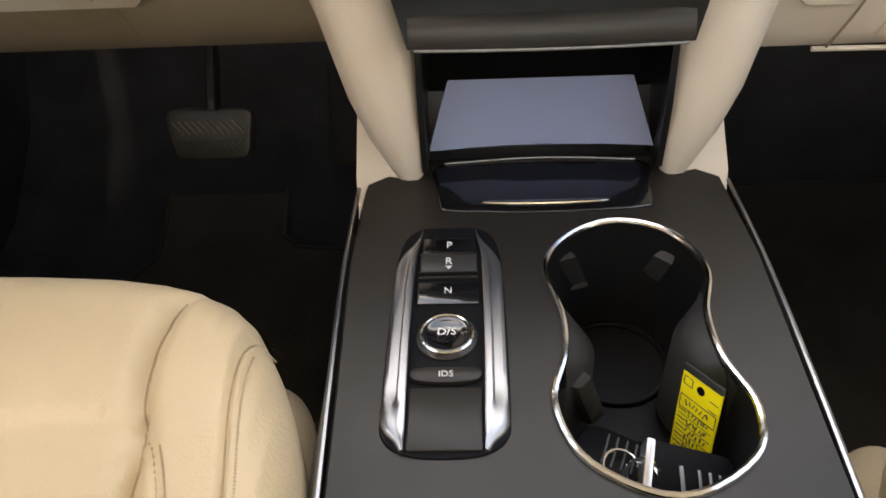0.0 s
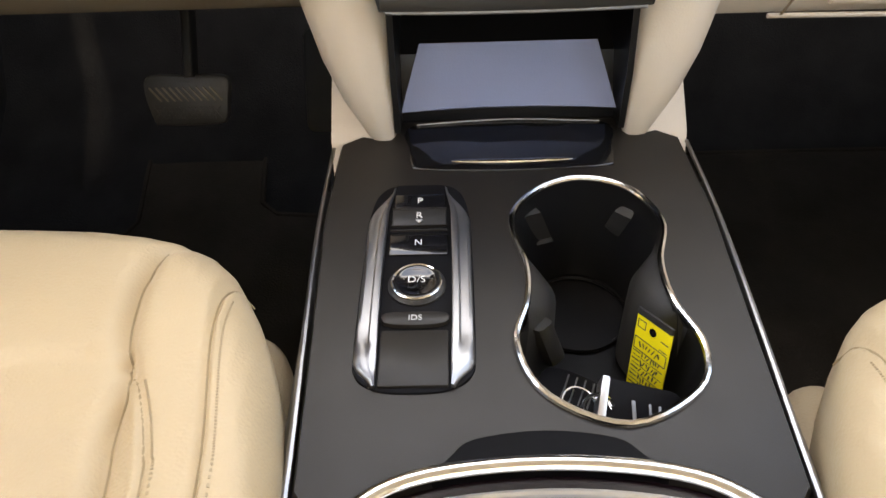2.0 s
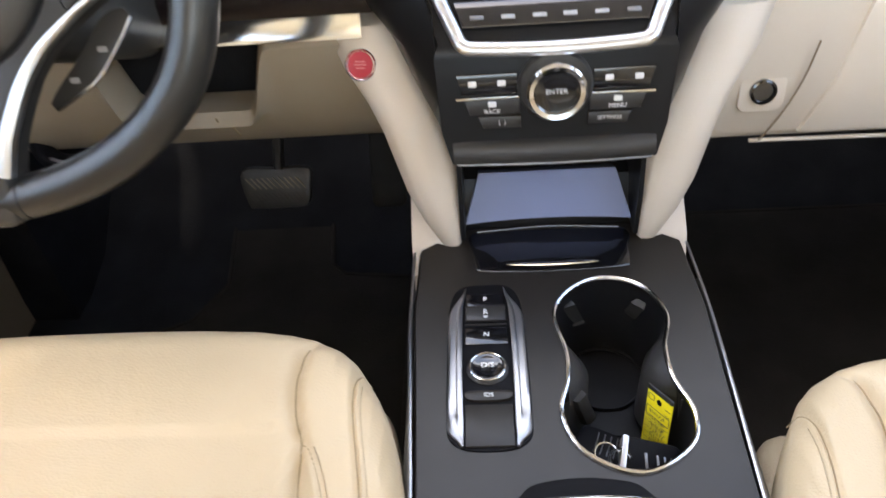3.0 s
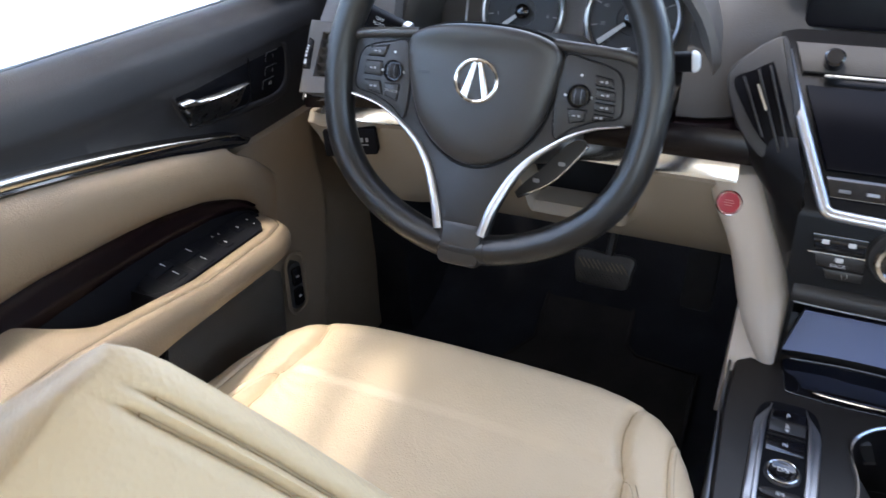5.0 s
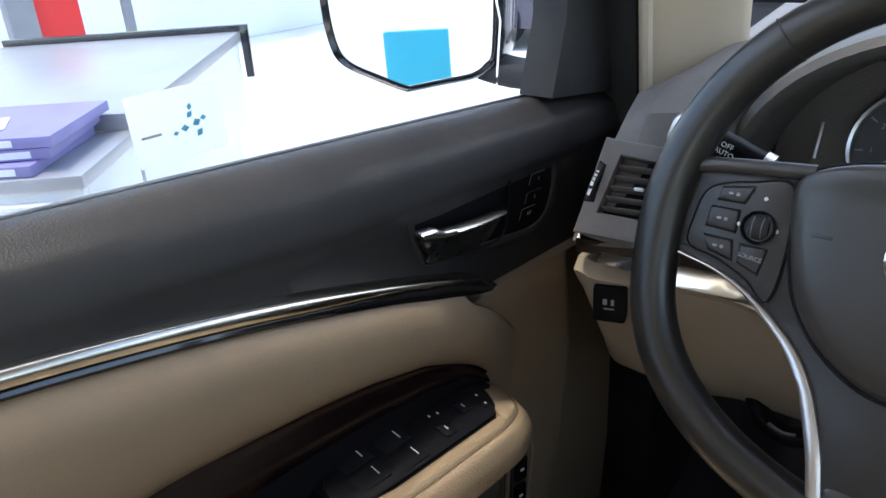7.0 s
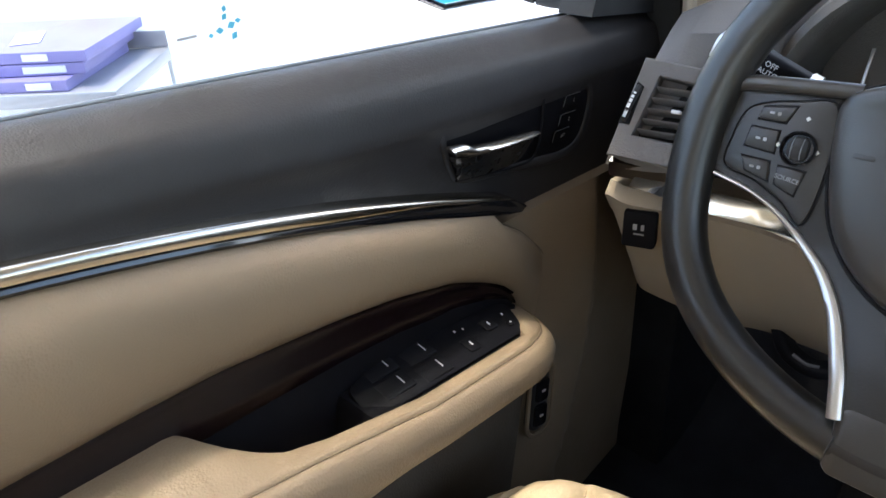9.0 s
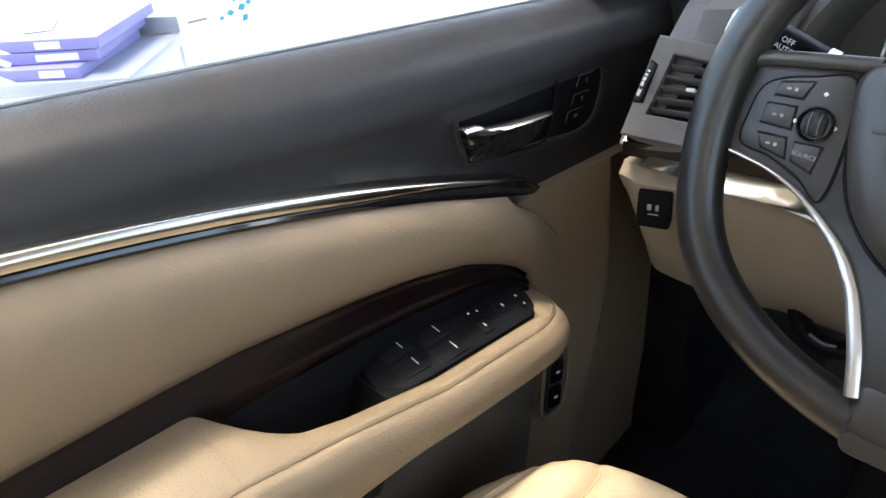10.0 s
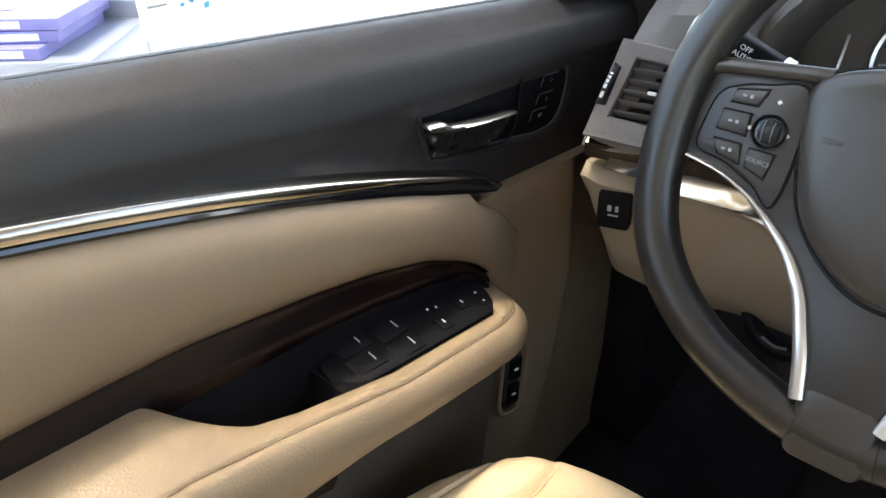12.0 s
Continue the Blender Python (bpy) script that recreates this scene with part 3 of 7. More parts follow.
    bm = loft(bm_new(), disc(((0.0152, 0.001), (0.0152, 0.0040), (0.0144, 0.0046), (0.0136, 0.0040), (0.0136, 0.001))), caps=False)
    part("drive_ring", bm, CHROME, pod, "thin chrome ring")
    bm = loft(bm_new(), disc(((0.0137, 0.001), (0.0136, 0.0042), (0.0120, 0.0044), (0.0105, 0.0036), (0.006, 0.0028), (0.0005, 0.0026))))
    part("drive_button", bm, GLOSS, pod, "round dished gloss black drive button")
    lettering("letter", "D/S", flat(0.3330, 0.0047), 0.0074, WHITE_INK, pod)


centre_console()


# ---- seats ----
def near_line(points, x, y):
    """Distance from a place to a line of points, and how far along it the nearest place is."""
    best = (9.0, 0.0)
    for k, ((ax, ay), (bx, by)) in enumerate(zip(points, points[1:])):
        dx, dy = bx - ax, by - ay
        f = min(1, max(0, ((x - ax) * dx + (y - ay) * dy) / (dx * dx + dy * dy)))
        best = min(best, (math.hypot(x - ax - f * dx, y - ay - f * dy), k + f))
    return best


CUSHION_SEAM = [(0.198, 0.352), (0.190, 0.338), (0.188, 0.322), (0.187, 0.308), (0.190, 0.284), (0.194, 0.268), (0.200, 0.251), (0.2015, 0.232), (0.203, 0.212), (0.207, 0.187), (0.212, 0.10), (0.214, -0.16)]
BRANCH_SEAM = [(0.201, 0.250), (0.208, 0.241), (0.213, 0.230), (0.218, 0.217), (0.223, 0.201), (0.226, 0.186), (0.232, 0.10), (0.234, -0.16)]
WELT_SEAM = [(0.2435, 0.318), (0.2395, 0.3185), (0.2365, 0.314), (0.2345, 0.300), (0.236, 0.277), (0.239, 0.256), (0.243, 0.234), (0.247, 0.211), (0.250, 0.185), (0.254, 0.10), (0.256, -0.16)]


def cushion_front(a):
    return table(a, (0, 0.376), (0.10, 0.3755), (0.146, 0.373), (0.175, 0.368), (0.196, 0.361), (0.219, 0.347), (0.232, 0.334), (0.241, 0.319), (0.252, 0.299), (0.262, 0.276), (0.270, 0.25), (0.277, 0.21), (0.281, 0.15))


def cushion_top(a, v, x0=0.0):
    """Height of the cushion over the seat's width and length."""
    z = 0.420 + 0.013 * smooth(0.13, 0.205, a) + 0.013 * smooth(0.12, 0.33, v) * (1 - smooth(0.13, 0.2, a)) - 0.035 * smooth(0.2, -0.1, v)
    z += 0.0025 * noise.noise(Vector((a * 9, v * 9, x0)))
    d, k = near_line(CUSHION_SEAM, a, v)
    z -= (0.0065 * math.exp(-(d / 0.007) ** 2) + 0.0035 * math.exp(-(d / 0.0028) ** 2)) * smooth(0.360, 0.335, v)
    if v < 0.262:
        d, k = near_line(BRANCH_SEAM, a, v)
        inside = a < table(-v, *[(-y, x) for x, y in BRANCH_SEAM])
        z += 0.0016 * math.exp(-((d - 0.002) / 0.0022) ** 2) * inside - 0.0030 * math.exp(-(d / 0.0024) ** 2) - 0.003 * inside * smooth(0.0, 0.01, d)
    d, k = near_line(WELT_SEAM, a, v)
    if v < 0.32:
        outside = a > table(-v, *[(-y, x) for x, y in WELT_SEAM])
        z += (0.0022 * math.exp(-((d - 0.0028) / 0.0017) ** 2) if outside else 0) - 0.0032 * math.exp(-(d / 0.0024) ** 2)
    # gathers where the seams meet
    r, turn = math.hypot(a - 0.200, v - 0.251), math.atan2(v - 0.251, a - 0.200)
    if a < 0.203:
        z += 0.0011 * math.sin(turn * 13 + 4 * noise.noise(Vector((a * 30, v * 30, x0)))) * math.exp(-r / 0.035) * smooth(0.0, 0.012, r)
    # rounded border
    slope = abs(cushion_front(a + 0.002) - cushion_front(a - 0.002)) / 0.004
    away = min((cushion_front(a) - v) / math.hypot(1, slope), 0.284 - a)
    radius = 0.034
    if away < radius:
        k = 1 - max(0, away) / radius
        z -= radius * (1 - math.sqrt(max(0, 1 - k * k))) * 0.9
    return z


def seat(name, x0, dy, label, group):
    s = thing(name, (x0, 0.1 + dy, FLOOR_Z), label, "car seat", group)
    put = lambda u, v, w: Vector((x0 + u, v + dy, w))
    half = list(np.linspace(0, 0.165, 20)) + list(np.linspace(0.1665, 0.262, 66)) + [0.265, 0.268, 0.271, 0.274, 0.277, 0.280, 0.282, 0.2835]
    us = [-u for u in reversed(half[1:])] + half
    bm = bm_new()
    columns = []
    for u in us:
        a, end = abs(u), cushion_front(abs(u))
        vs = [lerp(-0.16, 0.10, k / 10) for k in range(10)] + [lerp(0.10, end - 0.03, k / 60) if end > 0.15 else lerp(0.10, end, k / 60) for k in range(60)] + [end - 0.03 * (1 - k / 12) ** 1.6 for k in range(13)]
        column = [bm.verts.new(put(u, v, cushion_top(a, v, x0))) for v in vs]
        lip = column[-1].co
        column += [bm.verts.new((lip.x, lip.y - 0.002, lip.z - 0.03)), bm.verts.new((lip.x, lip.y - 0.012, lip.z - 0.08)), bm.verts.new((lip.x, lip.y - 0.03, 0.24))]
        columns.append(column)
    for p, q in zip(columns, columns[1:]):
        for i in range(len(p) - 1):
            bm.faces.new((p[i], p[i + 1], q[i + 1], q[i]))
    for column, side in ((columns[0], -1), (columns[-1], 1)):
        low = [bm.verts.new((v.co.x - side * 0.008, v.co.y, 0.25)) for v in column]
        for i in range(len(column) - 1):
            bm.faces.new((column[i], column[i + 1], low[i + 1], low[i]))
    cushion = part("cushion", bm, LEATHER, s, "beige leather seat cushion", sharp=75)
    for side in (-1, 1):
        for line, end in ((CUSHION_SEAM, 0.345), (BRANCH_SEAM, 0.25), (WELT_SEAM, 0.318)):
            bm = bm_new()
            pts = [p for p in spline([(x, y, 0) for x, y in line if y > -0.1], 60) if p.y < end]
            sweep(bm, [put(side * p.x, p.y, cushion_top(p.x, p.y, x0) + 0.0005) for p in pts], circle(0.0006, 5))
            part("seam_line", bm, SEAM, cushion, "sewn seam with its shadow drawn dark")
        for line, off, y0, y1 in ((WELT_SEAM, 0.0058, 0.02, 0.312), (BRANCH_SEAM, 0.0046, 0.02, 0.246)):
            pts = spline([(x + (off * (1 if line is WELT_SEAM else 1)), y, 0) for x, y in line if y0 - 0.2 < y < y1], 90)
            bm = bm_new()
            for p, q in zip(pts[::1], pts[1::1]):
                if p.y > y0 and p.x < 0.272:
                    m = p.lerp(q, 0.5)
                    sweep(bm, [put(side * c.x, c.y, cushion_top(c.x, c.y, x0) + 0.00005) for c in (p.lerp(q, 0.3), p.lerp(q, 0.7))], circle(0.0007, 5))
            part("stitching", bm, THREAD, cushion, "tan stitch line")
    for side in (-1, 1):
        bm = bm_new()
        path = spline([(x0 + side * 0.245, -0.2 + dy, 0.27), (x0 + side * 0.250, 0.1 + dy, 0.295), (x0 + side * 0.249, 0.22 + dy, 0.305), (x0 + side * 0.245, 0.285 + dy, 0.305), (x0 + side * 0.232, 0.325 + dy, 0.29), (x0 + side * 0.205, 0.350 + dy, 0.25)], 30)
        sweep(bm, path, round_rect(0.036, 0.11, 0.017, 5))
        part("side_valance", bm, VALANCE, s, "beige plastic side valance")
        bm = bm_new()
        box(bm, (0.04, 0.6, 0.05), 0.006, Matrix.Translation((x0 + side * 0.19, 0.02 + dy, FLOOR_Z + 0.025)))
        part("rail", bm, BLACK_FINE, s)
    bm = bm_new()
    box(bm, (0.40, 0.42, 0.16), 0.02, Matrix.Translation((x0, 0.08 + dy, 0.16)))
    part("base", bm, BLACK_FINE, s, "black seat base")
    # backrest: bolsters rise to a horn at each shoulder, a double groove runs down each side
    half_z = lambda z: table(z, (0.40, 0.235), (0.58, 0.250), (0.68, 0.243), (0.74, 0.224), (0.80, 0.192), (0.85, 0.162), (0.872, 0.1495), (0.883, 0.142), (0.888, 0.137), (0.891, 0.131))
    front_z = lambda z: table(z, (0.40, -0.020), (0.60, -0.040), (0.70, -0.058), (0.80, -0.092), (0.85, -0.112), (0.872, -0.122), (0.883, -0.127), (0.888, -0.130), (0.891, -0.134))
    groove = lambda z: smooth(0.891, 0.878, z)
    bm = bm_new()
    rings = []
    for k in range(64):
        z = lerp(0.40, 0.891, 1 - (1 - k / 63) ** 1.5)
        h, front, g = half_z(z), front_z(z), groove(z)
        rear = front - table(z, (0.40, 0.15), (0.8, 0.130), (0.87, 0.115), (0.893, 0.095))
        right = [(u * h, front - 0.036 * (1 - smooth(0.50, 0.95, u)) - 0.004 * math.exp(-((u - 0.62) / 0.03) ** 2)) for u in np.linspace(0, 0.95, 18)]
        right += [(0.968 * h, front - 0.0006), (0.982 * h, front - 0.0020), (0.992 * h, front - 0.0040), (0.999 * h, front - 0.0065), (h, front - 0.0085),
                  (h - 0.0010 * g, front - 0.0102), (h - 0.0042 * g, front - 0.0118), (h - 0.0008 * g, front - 0.0132), (h + 0.0006, front - 0.0146), (h - 0.0006 * g, front - 0.0160), (h - 0.0046 * g, front - 0.0176), (h - 0.0006 * g, front - 0.0194), (h + 0.0016, front - 0.0240), (h + 0.0012, lerp(front, rear, 0.55)), (0.992 * h, rear + 0.030), (0.96 * h, rear + 0.012), (0.88 * h, rear + 0.002), (0.5 * h, rear)]
        dip = lambda x: -0.60 * max(0, min(h - 0.006 - abs(x), 0.10)) * smooth(0.76, 0.885, z)
        sag = lambda y: -0.35 * max(0, front - 0.022 - y) * smooth(0.80, 0.889, z)
        ring = [put(x, y, z + dip(x) + sag(y)) for x, y in right] + [put(-x, y, z + dip(x) + sag(y)) for x, y in reversed(right[1:])]
        rings.append(ring)
    loft(bm, rings)
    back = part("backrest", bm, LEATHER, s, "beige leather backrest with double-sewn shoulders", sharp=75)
    for side in (-1, 1):
        bm = bm_new()
        for off in (0.0118, 0.0176):
            sweep(bm, [put(side * (half_z(z) - 0.0030), front_z(z) - off, z) for z in np.linspace(0.55, 0.880, 50)], circle(0.0008, 5), (0, 1, 0))
        part("shoulder_seam", bm, SEAM, back, "double seam with its shadows drawn dark")
    bm = bm_new()
    rings = []
    for k in range(26):
        f = k / 25
        z = lerp(0.905, 1.115, f)
        w = table(z, (0.905, 0.150), (0.934, 0.205), (0.955, 0.236), (0.975, 0.258), (1.00, 0.270), (1.06, 0.270), (1.09, 0.255), (1.106, 0.215), (1.115, 0.15))
        d = table(z, (0.905, 0.060), (0.93, 0.105), (0.96, 0.128), (1.06, 0.132), (1.10, 0.10), (1.115, 0.05))
        rings.append([put(p[0] * w, -0.188 + p[1] * d + 0.006 * f, z) for p in round_rect(1, 1, 0.26, 8)])
    loft(bm, rings)
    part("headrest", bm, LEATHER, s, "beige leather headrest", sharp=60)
    for side in (-1, 1):
        bm = bm_new()
        sweep(bm, [put(side * 0.06, -0.205, 0.84), put(side * 0.06, -0.205, 0.93)], circle(0.006, 10), (0, 1, 0))
        part("headrest_post", bm, CHROME, s)
    return s


seat("driver_seat", -0.403, 0.0, "beige leather driver's seat with seamed bolsters", "front seats")
seat("passenger_seat", 0.398, -0.050, "beige leather passenger's seat slid further back", "front seats")


# ---- dashboard ----
def toward(x):
    """How far the dash comes towards the driver at its outer end."""
    return -0.058 * smooth(-0.54, -0.70, x) - 0.02 * smooth(0.5, 0.70, x)


def run(bm, x0, x1, n, profile):
    """Carries a profile of (y, z), given for each x, across the car."""
    loft(bm, [[Vector((x, y, z)) for y, z in profile(x)] for x in np.linspace(x0, x1, n)])
    return bm


def lower_panel(x):
    t = toward(x)
    # the panel dips where the steering column passes
    dip = smooth(-0.430, -0.400, x) * (1 - smooth(-0.284, -0.252, x))
    top = lerp(0.602 + 0.028 * smooth(-0.45, -0.69, x), 0.524, dip)
    low = 0.490 + 0.035 * smooth(-0.58, -0.705, x) + 0.045 * smooth(-0.668, -0.698, x) ** 2
    near = 0.012 * smooth(-0.665, -0.696, x)
    return [(0.60 + t, top), (0.560 + t + near, top), (0.551 + t + near, top - 0.012), (0.561 + t + near, lerp(low, top, 0.55)), (0.580 + t + near, low + 0.02), (0.592 + t + near, low), (0.612 + t, low - 0.028), (0.638, low - 0.047), (0.66, low - 0.03)]


def dashboard():
    dash = thing("dashboard", (0, 0.7, 0.45), "two-tone beige and charcoal dashboard with dark wood and chrome trim", "dashboard")
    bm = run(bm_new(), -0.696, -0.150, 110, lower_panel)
    low = part("lower_panel", bm, KNEE_SHADED, dash, "beige knee panel with a dip for the steering column")
    bm = bm_new()
    box(bm, (0.20, 0.02, 0.15), 0.004, Matrix.Translation((-0.345, 0.615, 0.565)))
    part("column_recess", bm, CARPET, dash, "black recess behind the steering column")
    bm = bm_new()
    sweep(bm, [Vector((-0.316, 0.552 + d, z)) for d, z in ((0.0, 0.522), (0.0045, 0.512), (0.019, 0.508), (0.036, 0.490), (0.052, 0.470))], circle(0.0009, 6), (1, 0, 0))
    part("panel_seam", bm, SEAM, low, "fine joint in the knee panel")
    lift = lambda x: 0.028 * smooth(-0.45, -0.69, x)
    slim = lambda x: 0.15 + 0.85 * smooth(-0.665, -0.600, x)
    bm = run(bm_new(), -0.665, -0.163, 40, lambda x: [(0.552 + toward(x), 0.614 + lift(x) - 0.018 * slim(x)), (0.5440 + toward(x), 0.614 + lift(x) - 0.0155 * slim(x)), (0.5450 + toward(x), 0.614 + lift(x) - 0.012 * slim(x)), (0.5545 + toward(x), 0.619 + lift(x)), (0.58 + toward(x), 0.612 + lift(x))])
    part("chrome_strip", bm, CHROME, dash, "bright chrome strip")
    bm = run(bm_new(), -0.688, -0.150, 30, lambda x: [(0.553 + toward(x), 0.617 + 0.026 * smooth(-0.45, -0.69, x)), (0.552 + toward(x), 0.635 + 0.022 * smooth(-0.45, -0.69, x)), (0.562 + toward(x), 0.652 + 0.012 * smooth(-0.45, -0.69, x)), (0.60 + toward(x), 0.650)])
    part("wood_strip", bm, WOOD, dash, "gloss dark wood strip")

    def upper(x):
        t, e = toward(x), smooth(-0.66, -0.71, x)
        return [(0.62, 0.648), (0.556 + t, 0.652), (0.560 + t, 0.668), (0.585 + t, 0.735), (0.600 + t + 0.02 * e, 0.768 - 0.006 * e), (0.640 + t * 0.8, 0.785 - 0.012 * e), (0.74, 0.795 - 0.02 * e), (1.05, 0.800), (1.05, 0.70)]

    bm = run(bm_new(), -0.712, -0.590, 16, upper)
    for v in bm.verts:
        # the outer end leans in towards the top
        end = table(v.co.z, (0.648, -0.694), (0.67, -0.690), (0.735, -0.674), (0.765, -0.676), (0.80, -0.700))
        v.co.x = lerp(-0.590, end, (v.co.x + 0.590) / -0.122)
    part("left_shoulder", bm, DASH_LIFTED, dash, "charcoal soft-touch dash end")
    bm = run(bm_new(), -0.240, 0.712, 40, lambda x: [(0.66, 0.60), (0.575 + 0.025 * smooth(-0.21, -0.15, x) + 0.03 * math.exp(-(x / 0.16) ** 4) + toward(x), 0.655), (0.600 + 0.02 * smooth(-0.21, -0.15, x) + 0.05 * math.exp(-(x / 0.16) ** 4) + toward(x), 0.72), (0.66 + 0.04 * math.exp(-(x / 0.16) ** 4) + toward(x) * 0.5, 0.775), (0.74, 0.80), (1.05, 0.80), (1.05, 0.60)])
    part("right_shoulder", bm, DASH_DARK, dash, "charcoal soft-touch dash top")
    bm = run(bm_new(), -0.600, -0.205, 10, lambda x: [(0.72, 0.802), (1.05, 0.800), (1.05, 0.70), (0.74, 0.70)])
    part("dash_top", bm, DASH_DARK, dash)
    bm = run(bm_new(), -0.600, -0.245, 10, lambda x: [(0.70, 0.648), (0.556, 0.652), (0.562, 0.664), (0.60, 0.674), (0.70, 0.672)])
    part("cowl_base", bm, BLACK_FINE, dash)
    # hood over the instruments
    bm = bm_new()
    rings = []
    for a in np.linspace(math.pi, 0, 33):
        c, s = math.cos(a), math.sin(a) ** 0.75
        outer, inner = Vector((-0.403 + 0.208 * c, 0, 0.652 + 0.200 * s)), Vector((-0.403 + 0.186 * c, 0, 0.652 + 0.178 * s))
        pull = 0.594 + 0.006 * s
        mid = outer.lerp(inner, 0.5)
        rings.append([Vector((outer.x, 0.80, outer.z - 0.01)), Vector((outer.x, pull + 0.03, outer.z)), Vector((mid.x * 0.35 + outer.x * 0.65, pull + 0.006, lerp(mid.z, outer.z, 0.65))), Vector((mid.x, pull, mid.z)),
                      Vector((mid.x * 0.35 + inner.x * 0.65, pull + 0.005, lerp(mid.z, inner.z, 0.65))), Vector((inner.x, pull + 0.015, inner.z)), Vector((inner.x, 0.72, inner.z - 0.012)), Vector((lerp(inner.x, outer.x, 0.4), 0.80, inner.z))])
    loft(bm, rings)
    part("instrument_hood", bm, HOOD, dash, "charcoal instrument hood")
    instruments(dash)
    centre_stack(dash)
    # black cheeks between the stack and the legs
    for s in (-1, 1):
        bm = bm_new()
        loft(bm, [[Vector((s * a, ya, z)), Vector((s * lerp(a, b, 0.6), lerp(ya, yb, 0.4), z)), Vector((s * b, yb, z)), Vector((s * b, 0.62, z)), Vector((s * a, 0.62, z))] for z, a, ya, b, yb in ((0.505, 0.078, 0.490, 0.090, 0.510), (0.535, 0.090, 0.486, 0.104, 0.519), (0.56, 0.094, 0.487, 0.117, 0.528), (0.60, 0.096, 0.489, 0.137, 0.547), (0.63, 0.098, 0.505, 0.162, 0.560), (0.66, 0.112, 0.535, 0.178, 0.573))])
        part("stack_cheek", bm, STACK, dash, "black cheek beside the centre stack", sharp=60)
    # console legs
    for s in (-1, 1):
        bm = bm_new()
        rings = []
        for z, a, b, y0, y1 in ((0.390, 0.088, 0.101, 0.497, 0.53), (0.400, 0.0855, 0.108, 0.490, 0.55), (0.43, 0.084, 0.126, 0.4885, 0.58), (0.46, 0.0845, 0.140, 0.492, 0.60), (0.49, 0.0865, 0.150, 0.499, 0.62),
                                (0.515, 0.094, 0.158, 0.507, 0.63), (0.54, 0.106, 0.170, 0.518, 0.64), (0.57, 0.120, 0.190, 0.533, 0.65), (0.605, 0.134, 0.205, 0.552, 0.66)):
            w, d = b - a, y1 - y0
            ring = [(a, y1), (a - 0.001, y0 + 0.35 * d), (a + 0.02 * w, y0 + 0.10 * d), (a + 0.16 * w, y0 + 0.015 * d), (a + 0.45 * w, y0), (a + 0.72 * w, y0 + 0.03 * d), (a + 0.90 * w, y0 + 0.12 * d), (b, y0 + 0.35 * d), (b + 0.004, y1)]
            rings.append([Vector((s * x, y, z)) for x, y in ring])
        loft(bm, rings)
        part("console_leg", bm, BEIGE, dash, "beige leg running down to the console", sharp=60)
    bm = bm_new()
    place = facing((-0.1665, 0.5385, 0.576), (-0.05, -0.95, 0.45))
    loft(bm, [[place @ Vector((r * math.cos(a), r * math.sin(a), z)) for a in np.linspace(0, 2 * math.pi, 32, endpoint=False)] for r, z in ((0.0142, -0.012), (0.0142, 0.001), (0.0134, 0.0018), (0.0122, 0.0008))])
    bezel = part("start_bezel", bm, CHROME, dash, "chrome bezel")
    bm = bm_new()
    loft(bm, [[place @ Vector((r * math.cos(a), r * math.sin(a), z)) for a in np.linspace(0, 2 * math.pi, 32, endpoint=False)] for r, z in ((0.0121, -0.01), (0.0121, 0.0005), (0.0112, 0.0020), (0.007, 0.0017), (0.001, 0.0015))])
    part("start_button", bm, RED, bezel, "round red start button")
    for v, w in ((0.0028, 0.009), (0.0, 0.011), (-0.0028, 0.008)):
        bm = bm_new()
        plate(bm, round_rect(w, 0.0009, 0.0003, 2), 0.0006, 0.0001, place @ Matrix.Translation((0, v, 0.0021)))
        part("caption_bar", bm, SALMON, bezel)
    # bonnet release under the knee panel
    bm = bm_new()
    sweep(bm, spline([(-0.545, 0.615, 0.470), (-0.530, 0.600, 0.458), (-0.505, 0.594, 0.452), (-0.480, 0.600, 0.456)], 14), round_rect(0.014, 0.022, 0.005, 4), (0, -1, 0))
    latch = part("bonnet_release", bm, SWITCH_BLACK, dash, "black bonnet release lever")
    bm = bm_new()
    sweep(bm, spline([(-0.522, 0.5895, 0.462), (-0.508, 0.5865, 0.459), (-0.496, 0.5885, 0.460)], 8), circle(0.0018, 6), (0, -1, 0))
    part("pale_mark", bm, SILVER, latch)
    passenger_side(dash)
    left_vent(dash)
    switch_bank(low)
    return dash


